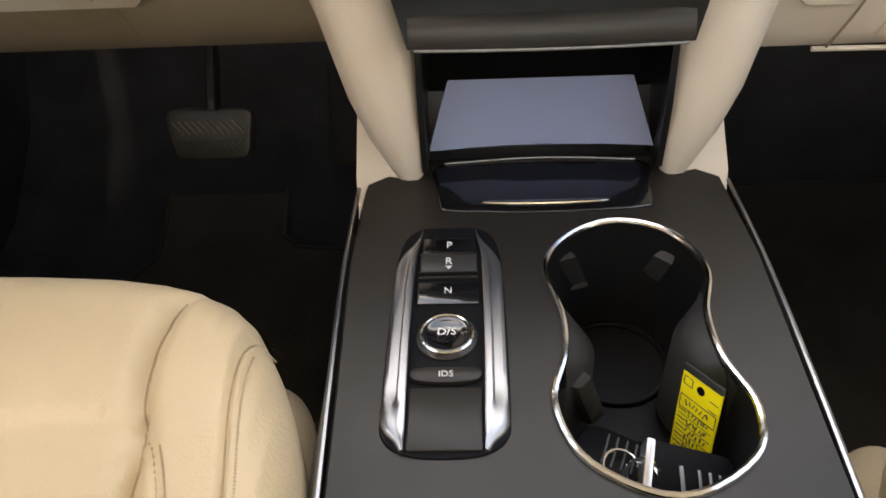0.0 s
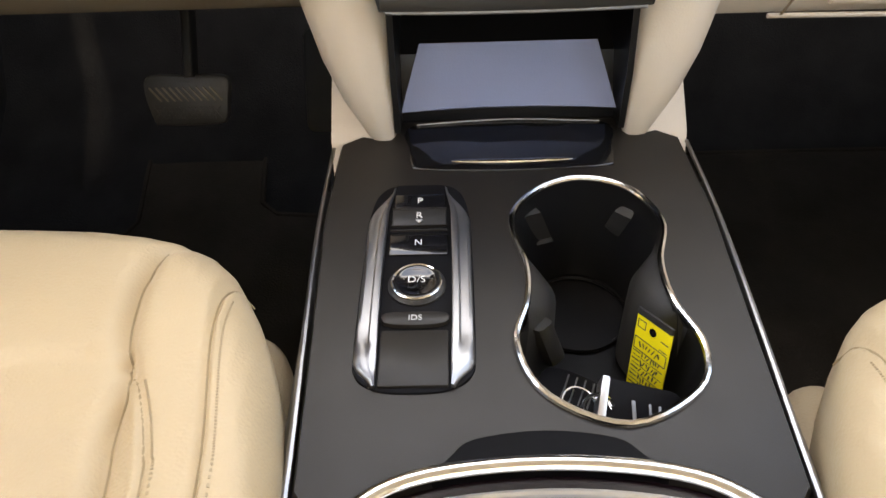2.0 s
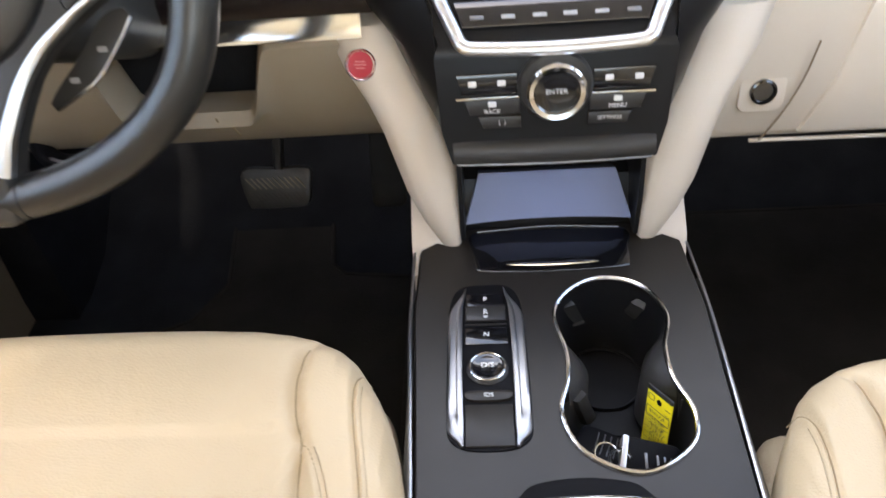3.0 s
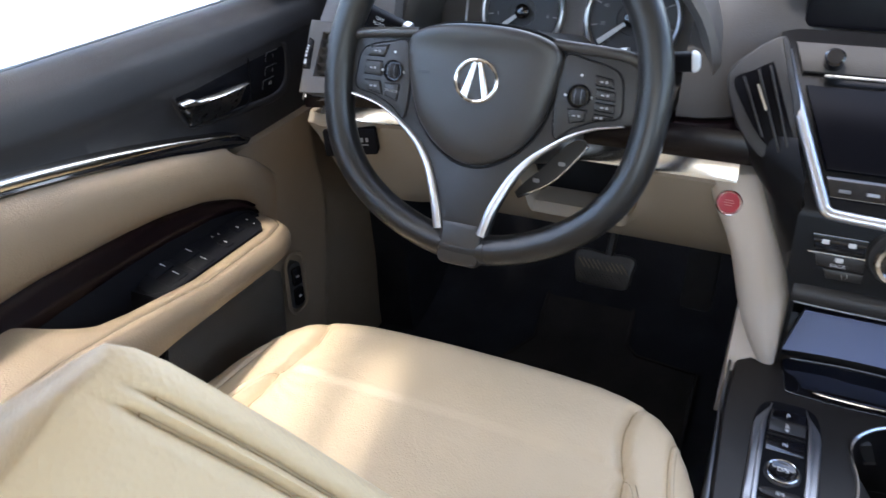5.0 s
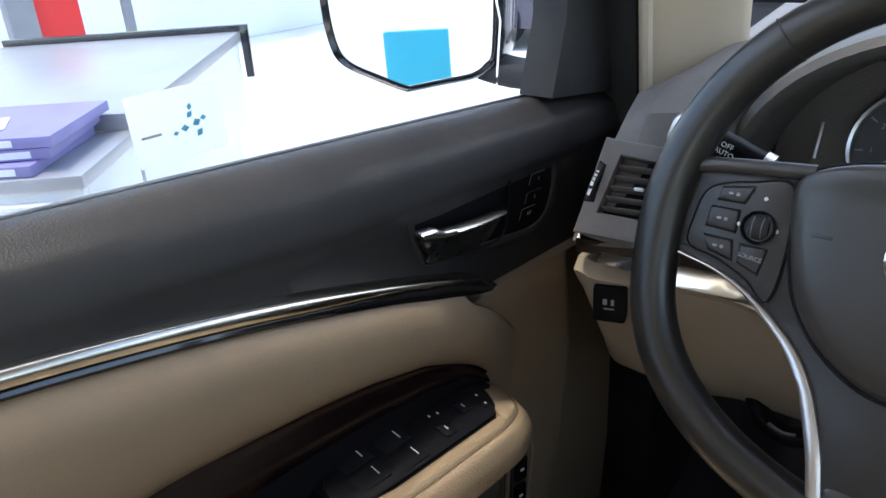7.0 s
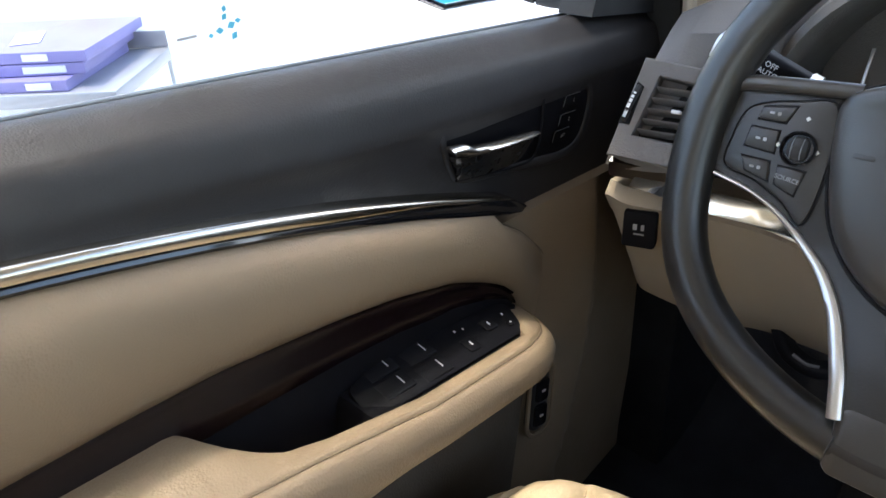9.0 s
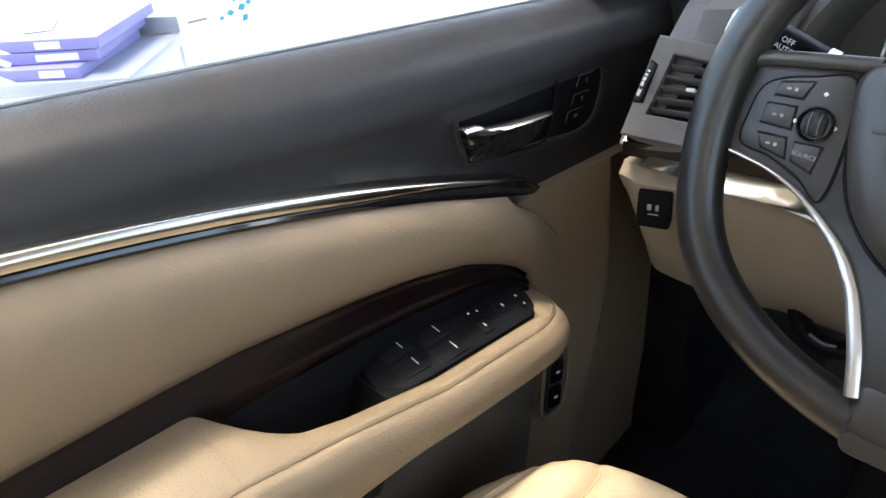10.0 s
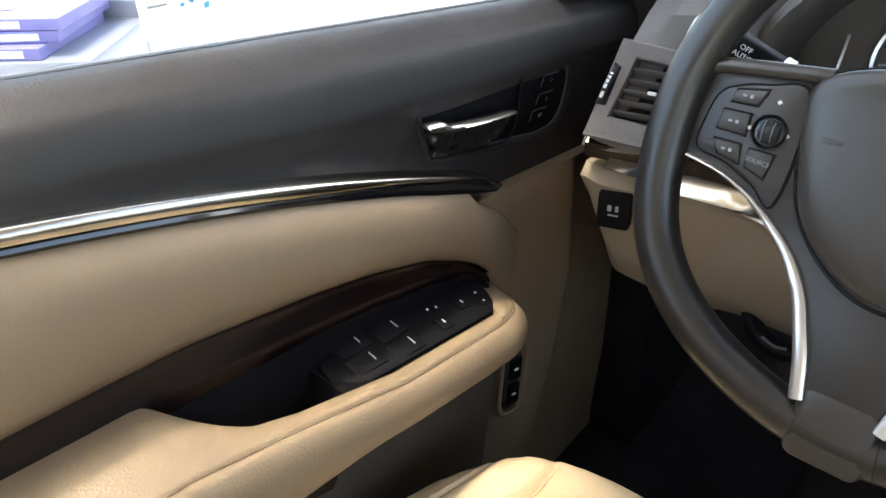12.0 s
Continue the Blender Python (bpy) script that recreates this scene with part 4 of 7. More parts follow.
def left_vent(dash):
    place = facing((-0.6455, 0.5035, 0.707), (0.18, -0.9, 0.40))

    def edge(corners, n=8):
        return [(lerp(ax, bx, k / n), lerp(ay, by, k / n)) for (ax, ay), (bx, by) in zip(corners, corners[1:] + corners[:1]) for k in range(n)]

    outer = edge([(-0.0412, -0.0405), (0.047, -0.044), (0.047, 0.041), (-0.0242, 0.0475)])
    hole = edge([(-0.0215, -0.0200), (0.042, -0.0235), (0.042, 0.0275), (-0.0082, 0.0322)])
    ring = lambda pts, z, k=1.0: [place @ Vector((x * k, y * k, z)) for x, y in pts]
    bm = bm_new()
    loft(bm, [ring(outer, -0.05), ring(outer, -0.003), ring(outer, -0.0008, 0.985), ring(outer, 0.0, 0.965), ring(hole, 0.0, 1.04), ring(hole, -0.0012, 1.0), ring(hole, -0.020, 0.97)], caps=False)
    vent = part("air_vent", bm, DASH_LIFTED, dash, "charcoal air vent with thumb wheel")
    bm = bm_new()
    plate(bm, hole, 0.004, 0.0004, place @ Matrix.Translation((0, 0, -0.018)))
    part("vent_opening", bm, CARPET, vent, "black opening")
    for k in range(5):
        v = -0.0148 + 0.0094 * k
        left = -0.0185 + 0.0023 * k
        bm = bm_new()
        loft(bm, [[place @ Vector((x, v + dy - 0.002 * (x > 0.03), z)) for dy, z in ((-0.0036, -0.016), (0.0004, -0.0026), (0.0014, -0.0018), (0.0016, -0.0032), (-0.0022, -0.016))] for x in (left, 0.012, 0.0415)])
        part("slat", bm, DASH_LIFTED, vent)
    bm = bm_new()
    box(bm, (0.0075, 0.0030, 0.008), 0.0008, place @ Matrix.Translation((0.0125, 0.0045, 0.0005)))
    part("vane_tab", bm, WHITE_INK, vent, "bright vane tab")
    bm = bm_new()
    plate(bm, [(-0.0360, -0.0115), (-0.0255, -0.0115), (-0.0195, 0.0225), (-0.0260, 0.0262)], 0.004, 0.0008, place @ Matrix.Translation((0, 0, 0.0007)))
    part("wheel_slot", bm, CARPET, vent)
    bm = bm_new()
    sweep(bm, [place @ Vector((-0.0312 + 0.0078 * k, -0.0085 + 0.0310 * k, -0.001 + 0.0045 * math.sin(math.pi * k))) for k in np.linspace(0, 1, 13)], circle(0.0030, 8))
    wheel = part("thumb_wheel", bm, BLACK_SOFT, vent, "ribbed thumb wheel")
    for k, h in ((0.20, 0.009), (0.42, 0.005), (0.56, 0.004), (0.68, 0.003), (0.79, 0.002)):
        bm = bm_new()
        box(bm, (0.0028, h * 0.8, 0.0008), 0.0002, place @ Matrix.Translation((-0.0312 + 0.0078 * k, -0.0085 + 0.0310 * k, 0.0022 + 0.0045 * math.sin(math.pi * k))) @ Matrix.Rotation(radians(-15), 4, "Z"))
        part("white_mark", bm, WHITE_INK, wheel)


def switch_bank(low):
    for x in (-0.6535, -0.6185):
        place = facing((x, 0.5000 + 0.016 * (x > -0.64), 0.5945), (0.10 + 0.25 * (x < 0), -1, 0.02))
        bm = bm_new()
        plate(bm, round_rect(0.031, 0.037, 0.003), 0.02, 0.0015, place @ Matrix.Translation((0, 0, 0.001)))
        part("dash_switch", bm, SWITCH_BLACK, low, "black dash switch")
        for a, b, w, h in ((-0.004, 0.003, 0.004, 0.006), (0.003, 0.003, 0.003, 0.006), (0.0, -0.004, 0.010, 0.0014)):
            bm = bm_new()
            plate(bm, round_rect(w, h, 0.0005, 2), 0.0006, 0.0001, place @ Matrix.Translation((a, b, 0.0014)))
            part("switch_mark", bm, GREY_INK, low)


def instruments(dash):
    place = facing((-0.39, 0.690, 0.722), (0, -0.93, 0.36))
    bm = bm_new()
    plate(bm, round_rect(0.355, 0.185, 0.05), 0.02, 0.002, place @ Matrix.Translation((-0.013, 0.0, -0.004)))
    cluster = part("instrument_panel", bm, DASH_LIFTED, dash, "black instrument cluster")
    for gx, marks, size in ((-0.0725, 8, 0.93), (0.070, 9, 1.0)):
        centre = place @ Matrix.Translation((gx, 0.001, 0.0)) @ Matrix.Scale(size, 4)
        bm = bm_new()
        loft(bm, [[centre @ Vector((r * math.cos(a), r * math.sin(a), z)) for a in np.linspace(0, 2 * math.pi, 48, endpoint=False)] for r, z in ((0.060, -0.004), (0.060, 0.008), (0.0575, 0.010), (0.0545, 0.008), (0.053, 0.0))], caps=False)
        part("gauge_ring", bm, SATIN, cluster, "satin chrome gauge ring")
        bm = bm_new()
        loft(bm, [[centre @ Vector((r * math.cos(a), r * math.sin(a), z)) for a in np.linspace(0, 2 * math.pi, 40, endpoint=False)] for r, z in ((0.0545, -0.006), (0.0545, 0.0006), (0.020, 0.0006), (0.019, -0.001), (0.001, -0.001))])
        face = part("gauge_face", bm, GAUGE, cluster, "black gauge face")
        for k in range(marks):
            a = radians(225 - 270 * k / (marks - 1))
            bm = bm_new()
            box(bm, (0.0075, 0.0016, 0.0008), 0, centre @ Matrix.Translation((0.048 * math.cos(a), 0.048 * math.sin(a), 0.001)) @ Matrix.Rotation(a, 4, "Z"))
            part("tick", bm, GREY_INK, face)
            words = str(k) if marks == 8 else str(20 * k)
            lettering("numeral", words, centre @ Matrix.Translation((0.037 * math.cos(a), 0.037 * math.sin(a), 0.0008)), 0.0075 if marks == 8 else 0.0062, GREY_INK, face)
        a = radians(218)
        bm = bm_new()
        plate(bm, [(-0.002, -0.0022), (0.049, -0.0034), (0.049, 0.0034), (-0.002, 0.0022)], 0.0014, 0.0003, centre @ Matrix.Translation((0, 0, 0.006)) @ Matrix.Rotation(a, 4, "Z"))
        part("needle", bm, WHITE_INK, cluster, "white needle")
        bm = bm_new()
        loft(bm, [[centre @ Vector((r * math.cos(q), r * math.sin(q), z)) for q in np.linspace(0, 2 * math.pi, 20, endpoint=False)] for r, z in ((0.010, 0), (0.010, 0.007), (0.008, 0.0085), (0.001, 0.0085))])
        part("needle_hub", bm, GLOSS, cluster)
    bm = bm_new()
    box(bm, (0.003, 0.035, 0.002), 0.0005, place @ Matrix.Translation((-0.152, 0.0, 0.0)))
    part("cluster_bar", bm, SATIN, cluster)
    bm = bm_new()
    loft(bm, [[place @ Vector((0.140 + r * math.cos(q), -0.045 + r * math.sin(q), z)) for q in np.linspace(0, 2 * math.pi, 16, endpoint=False)] for r, z in ((0.006, -0.01), (0.006, 0.02), (0.004, 0.022))])
    part("trip_knob", bm, SATIN, cluster, "trip reset knob")


def centre_stack(dash):
    # sloped upper face with the main screen, then the upright lower face
    slope = facing((0, 0.5515, 0.6690), (0, -0.685, 0.728), (0, 0, 1))
    bm = bm_new()
    run(bm, -0.15, 0.15, 6, lambda x: [(0.475, 0.508), (0.4845, 0.535), (0.4885, 0.602), (0.494, 0.612), (0.6135, 0.724), (0.66, 0.735), (0.66, 0.55), (0.60, 0.50)])
    for v in bm.verts:
        # the face narrows downwards
        v.co.x *= table(v.co.z, (0.50, 0.57), (0.535, 0.64), (0.60, 0.66), (0.622, 0.60), (0.735, 1.0))
    face = part("stack_face", bm, STACK, dash, "black centre stack")
    bm = bm_new()
    left = [(-0.141, 0.6085, 0.7275), (-0.128, 0.584, 0.703), (-0.096, 0.524, 0.647), (-0.080, 0.4965, 0.6195)]
    corner = [(-0.074, 0.488, 0.6125), (-0.06, 0.486, 0.610), (0.0, 0.4845, 0.6085)]
    half = [Vector(p) for p in left + corner]
    path = spline(half + [Vector((-p.x, p.y, p.z)) for p in reversed(half[:-1])], 61)
    sweep(bm, path, circle(0.0060, 10, 0.0046), (0, -0.7, 0.7))
    part("chrome_surround", bm, SATIN, face, "wide chrome V surround")
    bm = bm_new()
    plate(bm, [(-0.082, -0.036), (0.082, -0.036), (0.115, 0.052), (-0.115, 0.052)], 0.006, 0.002, slope @ Matrix.Translation((0, -0.006, 0.003)))
    part("touch_screen", bm, SCREEN, face, "dark switched-off touch screen")
    bm = bm_new()
    plate(bm, [(-0.074, -0.011), (0.074, -0.011), (0.080, 0.011), (-0.080, 0.011)], 0.006, 0.002, slope @ Matrix.Translation((0, -0.060, 0.004)))
    bank = part("climate_bank", bm, GLOSS, face, "row of climate buttons")
    for k, x in enumerate((-0.062, -0.037, -0.012, 0.012, 0.037, 0.062)):
        bm = bm_new()
        box(bm, (0.011, 0.0035, 0.0012), 0.0004, slope @ Matrix.Translation((x, -0.0635, 0.0045)))
        part("climate_mark", bm, GREY_INK if 0 < k < 5 else SILVER, bank)
    bm = bm_new()
    box(bm, (0.20, 0.0035, 0.004), 0.001, slope @ Matrix.Translation((0.0, 0.056, 0.004)))
    part("disc_slot", bm, SILVER, face, "thin disc slot")
    bm = bm_new()
    plate(bm, [(-0.121, 0.061), (0.121, 0.061), (0.132, 0.094), (-0.132, 0.094)], 0.004, 0.0012, slope @ Matrix.Translation((0, 0, 0.0022)))
    part("control_bar", bm, DASH_DARK, face, "charcoal bar behind the hazard switch")
    bm = bm_new()
    loft(bm, [[slope @ Vector((-0.094 + r * math.cos(q), 0.073 + r * math.sin(q), z)) for q in np.linspace(0, 2 * math.pi, 24, endpoint=False)] for r, z in ((0.010, 0), (0.010, 0.014), (0.008, 0.016), (0.001, 0.016))])
    part("tune_knob", bm, GLOSS, face, "small black knob")
    bm = bm_new()
    plate(bm, round_rect(0.066, 0.009, 0.002), 0.004, 0.001, slope @ Matrix.Translation((0, 0.077, 0.0040)))
    hazard = part("hazard_switch", bm, BLACK_FINE, face, "hazard switch with red triangle")
    bm = bm_new()
    plate(bm, [(-0.004, -0.003), (0.004, -0.003), (0, 0.0035)], 0.0006, 0.0002, slope @ Matrix.Translation((0, 0.077, 0.0046)))
    part("red_triangle", bm, RED, hazard)
    # upper screen in its own hood
    bm = bm_new()
    box(bm, (0.26, 0.02, 0.10), 0.006, Matrix.Translation((0, 0.685, 0.782)) @ Matrix.Rotation(radians(-14), 4, "X"))
    part("upper_screen", bm, SCREEN, dash, "dark upper display")
    bm = bm_new()
    run(bm, -0.165, 0.165, 12, lambda x: [(0.655, 0.838), (0.76, 0.845), (0.80, 0.80), (0.70, 0.80), (0.70, 0.832), (0.66, 0.828)])
    part("upper_screen_hood", bm, DASH_LIFTED, dash, "charcoal display hood")
    # lower controls
    front = facing((0, 0.4865, 0.571), (0, -1, 0.10))
    for s in (-1, 1):
        for v, h, w, c in ((0.0075, 0.018, 0.050, 0.056), (-0.0130, 0.014, 0.046, 0.052), (-0.0270, 0.011, 0.036, 0.046)):
            bm = bm_new()
            inner, outer = c - w / 2, c + w / 2
            plate(bm, [(s * inner, v - h / 2), (s * (outer - 0.004), v - h / 2), (s * outer, v + h / 2), (s * inner, v + h / 2)][::s], 0.006, 0.0012, front @ Matrix.Translation((0, 0, 0.0025)))
            part("stack_button", bm, BLACK_FINE if v < 0 else GLOSS, face)
        bm = bm_new()
        box(bm, (0.052, 0.0022, 0.003), 0.0006, front @ Matrix.Translation((s * 0.056, -0.0040, 0.003)))
        part("button_line", bm, CHROME, face, "thin chrome line")
    for words, x, v, size in (("BACK", -0.052, -0.0165, 0.0055), ("MENU", 0.052, -0.0165, 0.0055), ("SETTINGS", 0.046, -0.0270, 0.0046), ("(  )", -0.044, -0.0270, 0.0052)):
        lettering("caption", words, front @ Matrix.Translation((x, v, 0.0028)), size, WHITE_INK, face)
    for x, v in ((-0.068, 0.0085), (-0.044, 0.0085), (0.044, 0.0085), (0.068, 0.0085), (-0.052, -0.0100), (0.052, -0.0100)):
        bm = bm_new()
        plate(bm, round_rect(0.007, 0.005, 0.001, 2), 0.0006, 0.0001, front @ Matrix.Translation((x, v, 0.0030)))
        part("symbol", bm, WHITE_INK, face)
    bm = bm_new()
    plate(bm, round_rect(0.036, 0.005, 0.001, 2), 0.0006, 0.0001, front @ Matrix.Translation((0, 0.0352, 0.001)))
    part("badge_bar", bm, SILVER, face)
    knob = front @ Matrix.Translation((0, 0.004, 0))
    turn = lambda rz: [[knob @ Vector((r * math.cos(q), r * math.sin(q), z)) for q in np.linspace(0, 2 * math.pi, 48, endpoint=False)] for r, z in rz]
    bm = loft(bm_new(), turn(((0.031, -0.004), (0.031, 0.004), (0.0285, 0.007), (0.025, 0.007))))
    dial = part("selector_dial", bm, BLACK_FINE, face, "large selector dial with chrome ring")
    bm = loft(bm_new(), turn(((0.0245, 0.004), (0.0245, 0.018), (0.0225, 0.0205), (0.0190, 0.0195), (0.0175, 0.016), (0.0175, 0.004))), caps=False)
    part("dial_ring", bm, CHROME, dial, "bright chrome dial ring")
    bm = loft(bm_new(), turn(((0.0178, 0.004), (0.0178, 0.0165), (0.014, 0.0155), (0.006, 0.015), (0.0005, 0.015))))
    part("dial_cap", bm, GLOSS, dial, "gloss black dial cap")
    lettering("caption", "ENTER", knob @ Matrix.Translation((0, 0, 0.0157)), 0.0060, WHITE_INK, dial)
    # lip over the tray
    bm = bm_new()
    loft(bm, [[Vector((x, y + 0.003 * (x / 0.085) ** 2, z)) for y, z in ((0.500, 0.529), (0.4790, 0.5265), (0.4735, 0.5215), (0.4710, 0.513), (0.4725, 0.5075), (0.49, 0.5055), (0.56, 0.512))] for x in np.linspace(-0.087, 0.087, 15)])
    part("stack_lip", bm, BLACK_FINE, face, "curved satin lip above the tray")
    bm = bm_new()
    sweep(bm, [Vector((x, 0.4728 + 0.003 * (x / 0.085) ** 2, 0.5068)) for x in np.linspace(-0.084, 0.084, 15)], circle(0.0012, 6))
    part("lip_line", bm, SILVER, face)
    # tall vents beside the surround
    for s in (-1, 1):
        # s = -1 beside the driver; the outline is a leaf that narrows downwards
        place = facing((s * 0.144, 0.55425, 0.679), (s * 0.0166, -0.888, 0.459))
        leaf = lambda pts, n: [(p.x, p.y) for p in spline([(-s * x, y, 0) for x, y in pts], n, closed=True)][::-s]
        outer = leaf([(-0.0480, 0.0356), (-0.0257, 0.0640), (-0.0050, 0.0780), (0.0040, 0.0740), (0.0150, 0.0459), (0.0330, -0.0010), (0.0490, -0.0543), (0.0455, -0.0670), (0.0224, -0.0610), (-0.0117, -0.0358), (-0.0342, -0.0067)], 66)
        gap = leaf([(-0.0404, 0.0301), (-0.0226, 0.0423), (-0.0090, 0.0506), (-0.0035, 0.0470), (0.0184, -0.0023), (0.0410, -0.0510), (0.0395, -0.0570), (0.0196, -0.0439), (-0.0040, -0.0258), (-0.0263, 0.0033)], 60)
        bm = bm_new()
        plate(bm, outer, 0.05, 0.005, place)
        vent = part("stack_vent", bm, DASH_DARK, dash, "tall charcoal leaf-shaped air vent")
        bm = bm_new()
        plate(bm, gap, 0.003, 0.0006, place @ Matrix.Translation((0, 0, 0.0010)))
        part("vent_opening", bm, SCREEN, vent, "black vent opening")
        up = place.to_3x3() @ Vector((0, 0, 1))
        for (ax, ay), (bx, by) in (((-0.031, 0.0335), (-0.002, -0.0245)), ((-0.0185, 0.0420), (0.0175, -0.0400)), ((-0.0080, 0.0470), (0.0280, -0.0420))):
            bm = bm_new()
            sweep(bm, [place @ Vector((-s * lerp(ax, bx, f), lerp(ay, by, f), 0.002 + 0.003 * math.sin(math.pi * f))) for f in np.linspace(0, 1, 9)], round_rect(0.0026, 0.008, 0.001, 2), up)
            part("slat", bm, BLACK_FINE, vent)
        bm = bm_new()
        sweep(bm, [place @ Vector((-s * lerp(-0.0165, -0.0035, f), lerp(0.0270, 0.0020, f), 0.0085)) for f in (0, 0.5, 1)], round_rect(0.0034, 0.003, 0.001, 2), up)
        part("vane_tab", bm, CHROME, vent, "chrome vane tab")


def passenger_side(dash):
    bm = run(bm_new(), 0.150, 0.708, 30, lambda x: [(0.64, 0.61), (0.585, 0.61), (0.574, 0.60), (0.570, 0.53), (0.574, 0.465), (0.586, 0.450), (0.64, 0.452)])
    low = part("glovebox_surround", bm, BEIGE, dash, "beige passenger dash panel")
    bm = bm_new()
    place = facing((0.47, 0.5715, 0.528), (0, -1, 0.0))
    plate(bm, [(-0.220, -0.066), (0.215, -0.066), (0.215, 0.066), (-0.185, 0.066), (-0.200, -0.01)], 0.02, 0.004, place @ Matrix.Translation((0, 0, 0.004)))
    part("glovebox_door", bm, BEIGE, dash, "beige glovebox door")
    bm = bm_new()
    sweep(bm, [(0.205, 0.572, 0.4535), (0.45, 0.574, 0.4500), (0.69, 0.574, 0.4500)], circle(0.002, 6))
    part("glovebox_line", bm, BEIGE, dash, "pale lower edge")
    bm = bm_new()
    place = facing((0.206, 0.571, 0.510), (0, -1, 0.12))
    plate(bm, round_rect(0.044, 0.044, 0.010), 0.01, 0.002, place @ Matrix.Translation((0, 0, 0.002)))
    plate_ob = part("socket_plate", bm, BEIGE, low, "beige power socket plate")
    bm = bm_new()
    loft(bm, [[place @ Vector((r * math.cos(q), r * math.sin(q), z)) for q in np.linspace(0, 2 * math.pi, 28, endpoint=False)] for r, z in ((0.0125, 0), (0.0125, 0.005), (0.0105, 0.006), (0.009, 0.003), (0.0005, 0.003))])
    part("socket_cap", bm, GLOSS, low, "round black socket cap")
    bm = bm_new()
    sweep(bm, spline([(0.246, 0.5668, 0.560), (0.242, 0.5668, 0.532), (0.236, 0.5668, 0.508), (0.226, 0.5668, 0.482), (0.213, 0.5676, 0.456)], 20), circle(0.0011, 6), (0, 1, 0))
    part("glovebox_seam", bm, CARD_SHADED, dash, "shadowed joint beside the glovebox")
    bm = bm_new()
    box(bm, (0.55, 0.30, 0.015), 0.004, Matrix.Translation((0.43, 0.75, 0.455)))
    part("under_panel", bm, CARPET, dash)


dashboard()


# ---- steering wheel ----
def steering_wheel():
    w = thing("steering_wheel", (-0.403, 0.41, 0.737), "black leather three-spoke steering wheel with satin silver spoke trim", "steering wheel")
    tilt = radians(21.9)
    place = facing((-0.403, 0.4095, 0.7365), (0, -math.cos(tilt), math.sin(tilt)))
    at = lambda x, y, z=0.0: place @ Vector((x, y, z))
    bm = bm_new()

    def rim_at(a):
        # slightly squared lower half
        c, s = math.cos(a), math.sin(a)
        return Vector((0.0030 + 0.1638 * c * (1 + (0.26 * s * s * c * c if s < 0 else 0)), 0.0010 + 0.1640 * s, 0.0055))

    ring = [place @ rim_at(a) for a in np.linspace(0, 2 * math.pi, 96, endpoint=False)]
    sweep(bm, ring, [(u, v) for u, v in circle(0.0156, 20, 0.0165)], place.to_3x3() @ Vector((0, 0, 1)), loop=True)
    part("rim", bm, RIM, w, "black leather rim", sharp=80)
    # sewn joins across the rim
    for x, y in ((-0.0245, -0.1662), (0.0245, -0.1662), (-0.1110, 0.1262), (0.1110, 0.1262)):
        out = Vector((x, y, 0)).normalized()
        mid = rim_at(math.atan2(y, x))
        bm = bm_new()
        sweep(bm, [place @ (mid + out * (0.0158 * math.cos(q)) + Vector((0, 0, 0.0167 * math.sin(q)))) for q in np.linspace(0, 2 * math.pi, 30, endpoint=False)], circle(0.0006, 5), place.to_3x3() @ Vector((-out.y, out.x, 0)), loop=True)
        part("rim_join", bm, RUBBER, w, "dark sewn join")
    mirror = lambda pts: pts + [(-x, y) for x, y in reversed(pts) if abs(x) > 1e-6]
    # backing with spokes; the lower spoke rises to the rim
    right = [(0, 0.047), (0.085, 0.045), (0.150, 0.036), (0.160, 0.020), (0.160, -0.020), (0.141, -0.0222), (0.116, -0.0280), (0.094, -0.0380), (0.073, -0.0530), (0.058, -0.0665), (0.045, -0.0845), (0.0355, -0.1050), (0.029, -0.1220), (0.0235, -0.1430), (0.023, -0.165), (0, -0.167)]
    rise = lambda y: 0.015 * smooth(-0.035, -0.140, y)
    bm = bm_new()
    dense = [(lerp(ax, bx, k / 4), lerp(ay, by, k / 4)) for (ax, ay), (bx, by) in zip(mirror(right), mirror(right)[1:] + mirror(right)[:1]) for k in range(4)]
    plate(bm, dense[::-1], 0.026, 0.003)
    for y in (0.03, 0.0, -0.03, -0.05, -0.07, -0.09, -0.11, -0.13, -0.15):
        bmesh.ops.bisect_plane(bm, geom=bm.verts[:] + bm.edges[:] + bm.faces[:], plane_co=(0, y, 0), plane_no=(0, 1, 0))
    for v in bm.verts:
        v.co = place @ Vector((v.co.x, v.co.y, v.co.z + 0.005 + rise(v.co.y)))
    spider = part("spokes", bm, BLACK_FINE, w, "black plastic spokes")
    # airbag pad, with a dark gap round it
    half = [(0.040, 0.0545), (0.068, 0.0465), (0.0795, 0.036), (0.0785, 0.018), (0.074, -0.005), (0.064, -0.035), (0.046, -0.058), (0.022, -0.0735)]
    pad = [(p.x, p.y) for p in spline([(0, 0.057, 0)] + [(x, y, 0) for x, y in half] + [(0, -0.078, 0)] + [(-x, y, 0) for x, y in reversed(half)], 90, closed=True)]
    bm = bm_new()
    rings = [[place @ Vector((x, y, -0.006)) for x, y in pad]]
    for d, z in ((0, 0.006), (0.0006, 0.0100), (0.002, 0.0132), (0.005, 0.0158), (0.012, 0.0178), (0.022, 0.0190), (0.034, 0.0196)):
        rings.append([place @ Vector((x * (1 - d / 0.08), y * (1 - d / 0.07), z + 0.008 * smooth(0.03, 0.055, y * (1 - d / 0.07)))) for x, y in pad])
    rings.append([place @ Vector((x * 0.01, y * 0.01 - 0.004, 0.0200)) for x, y in pad])
    loft(bm, rings)
    part("airbag_pad", bm, WHEEL, w, "black grained airbag pad", sharp=55)
    bm = bm_new()
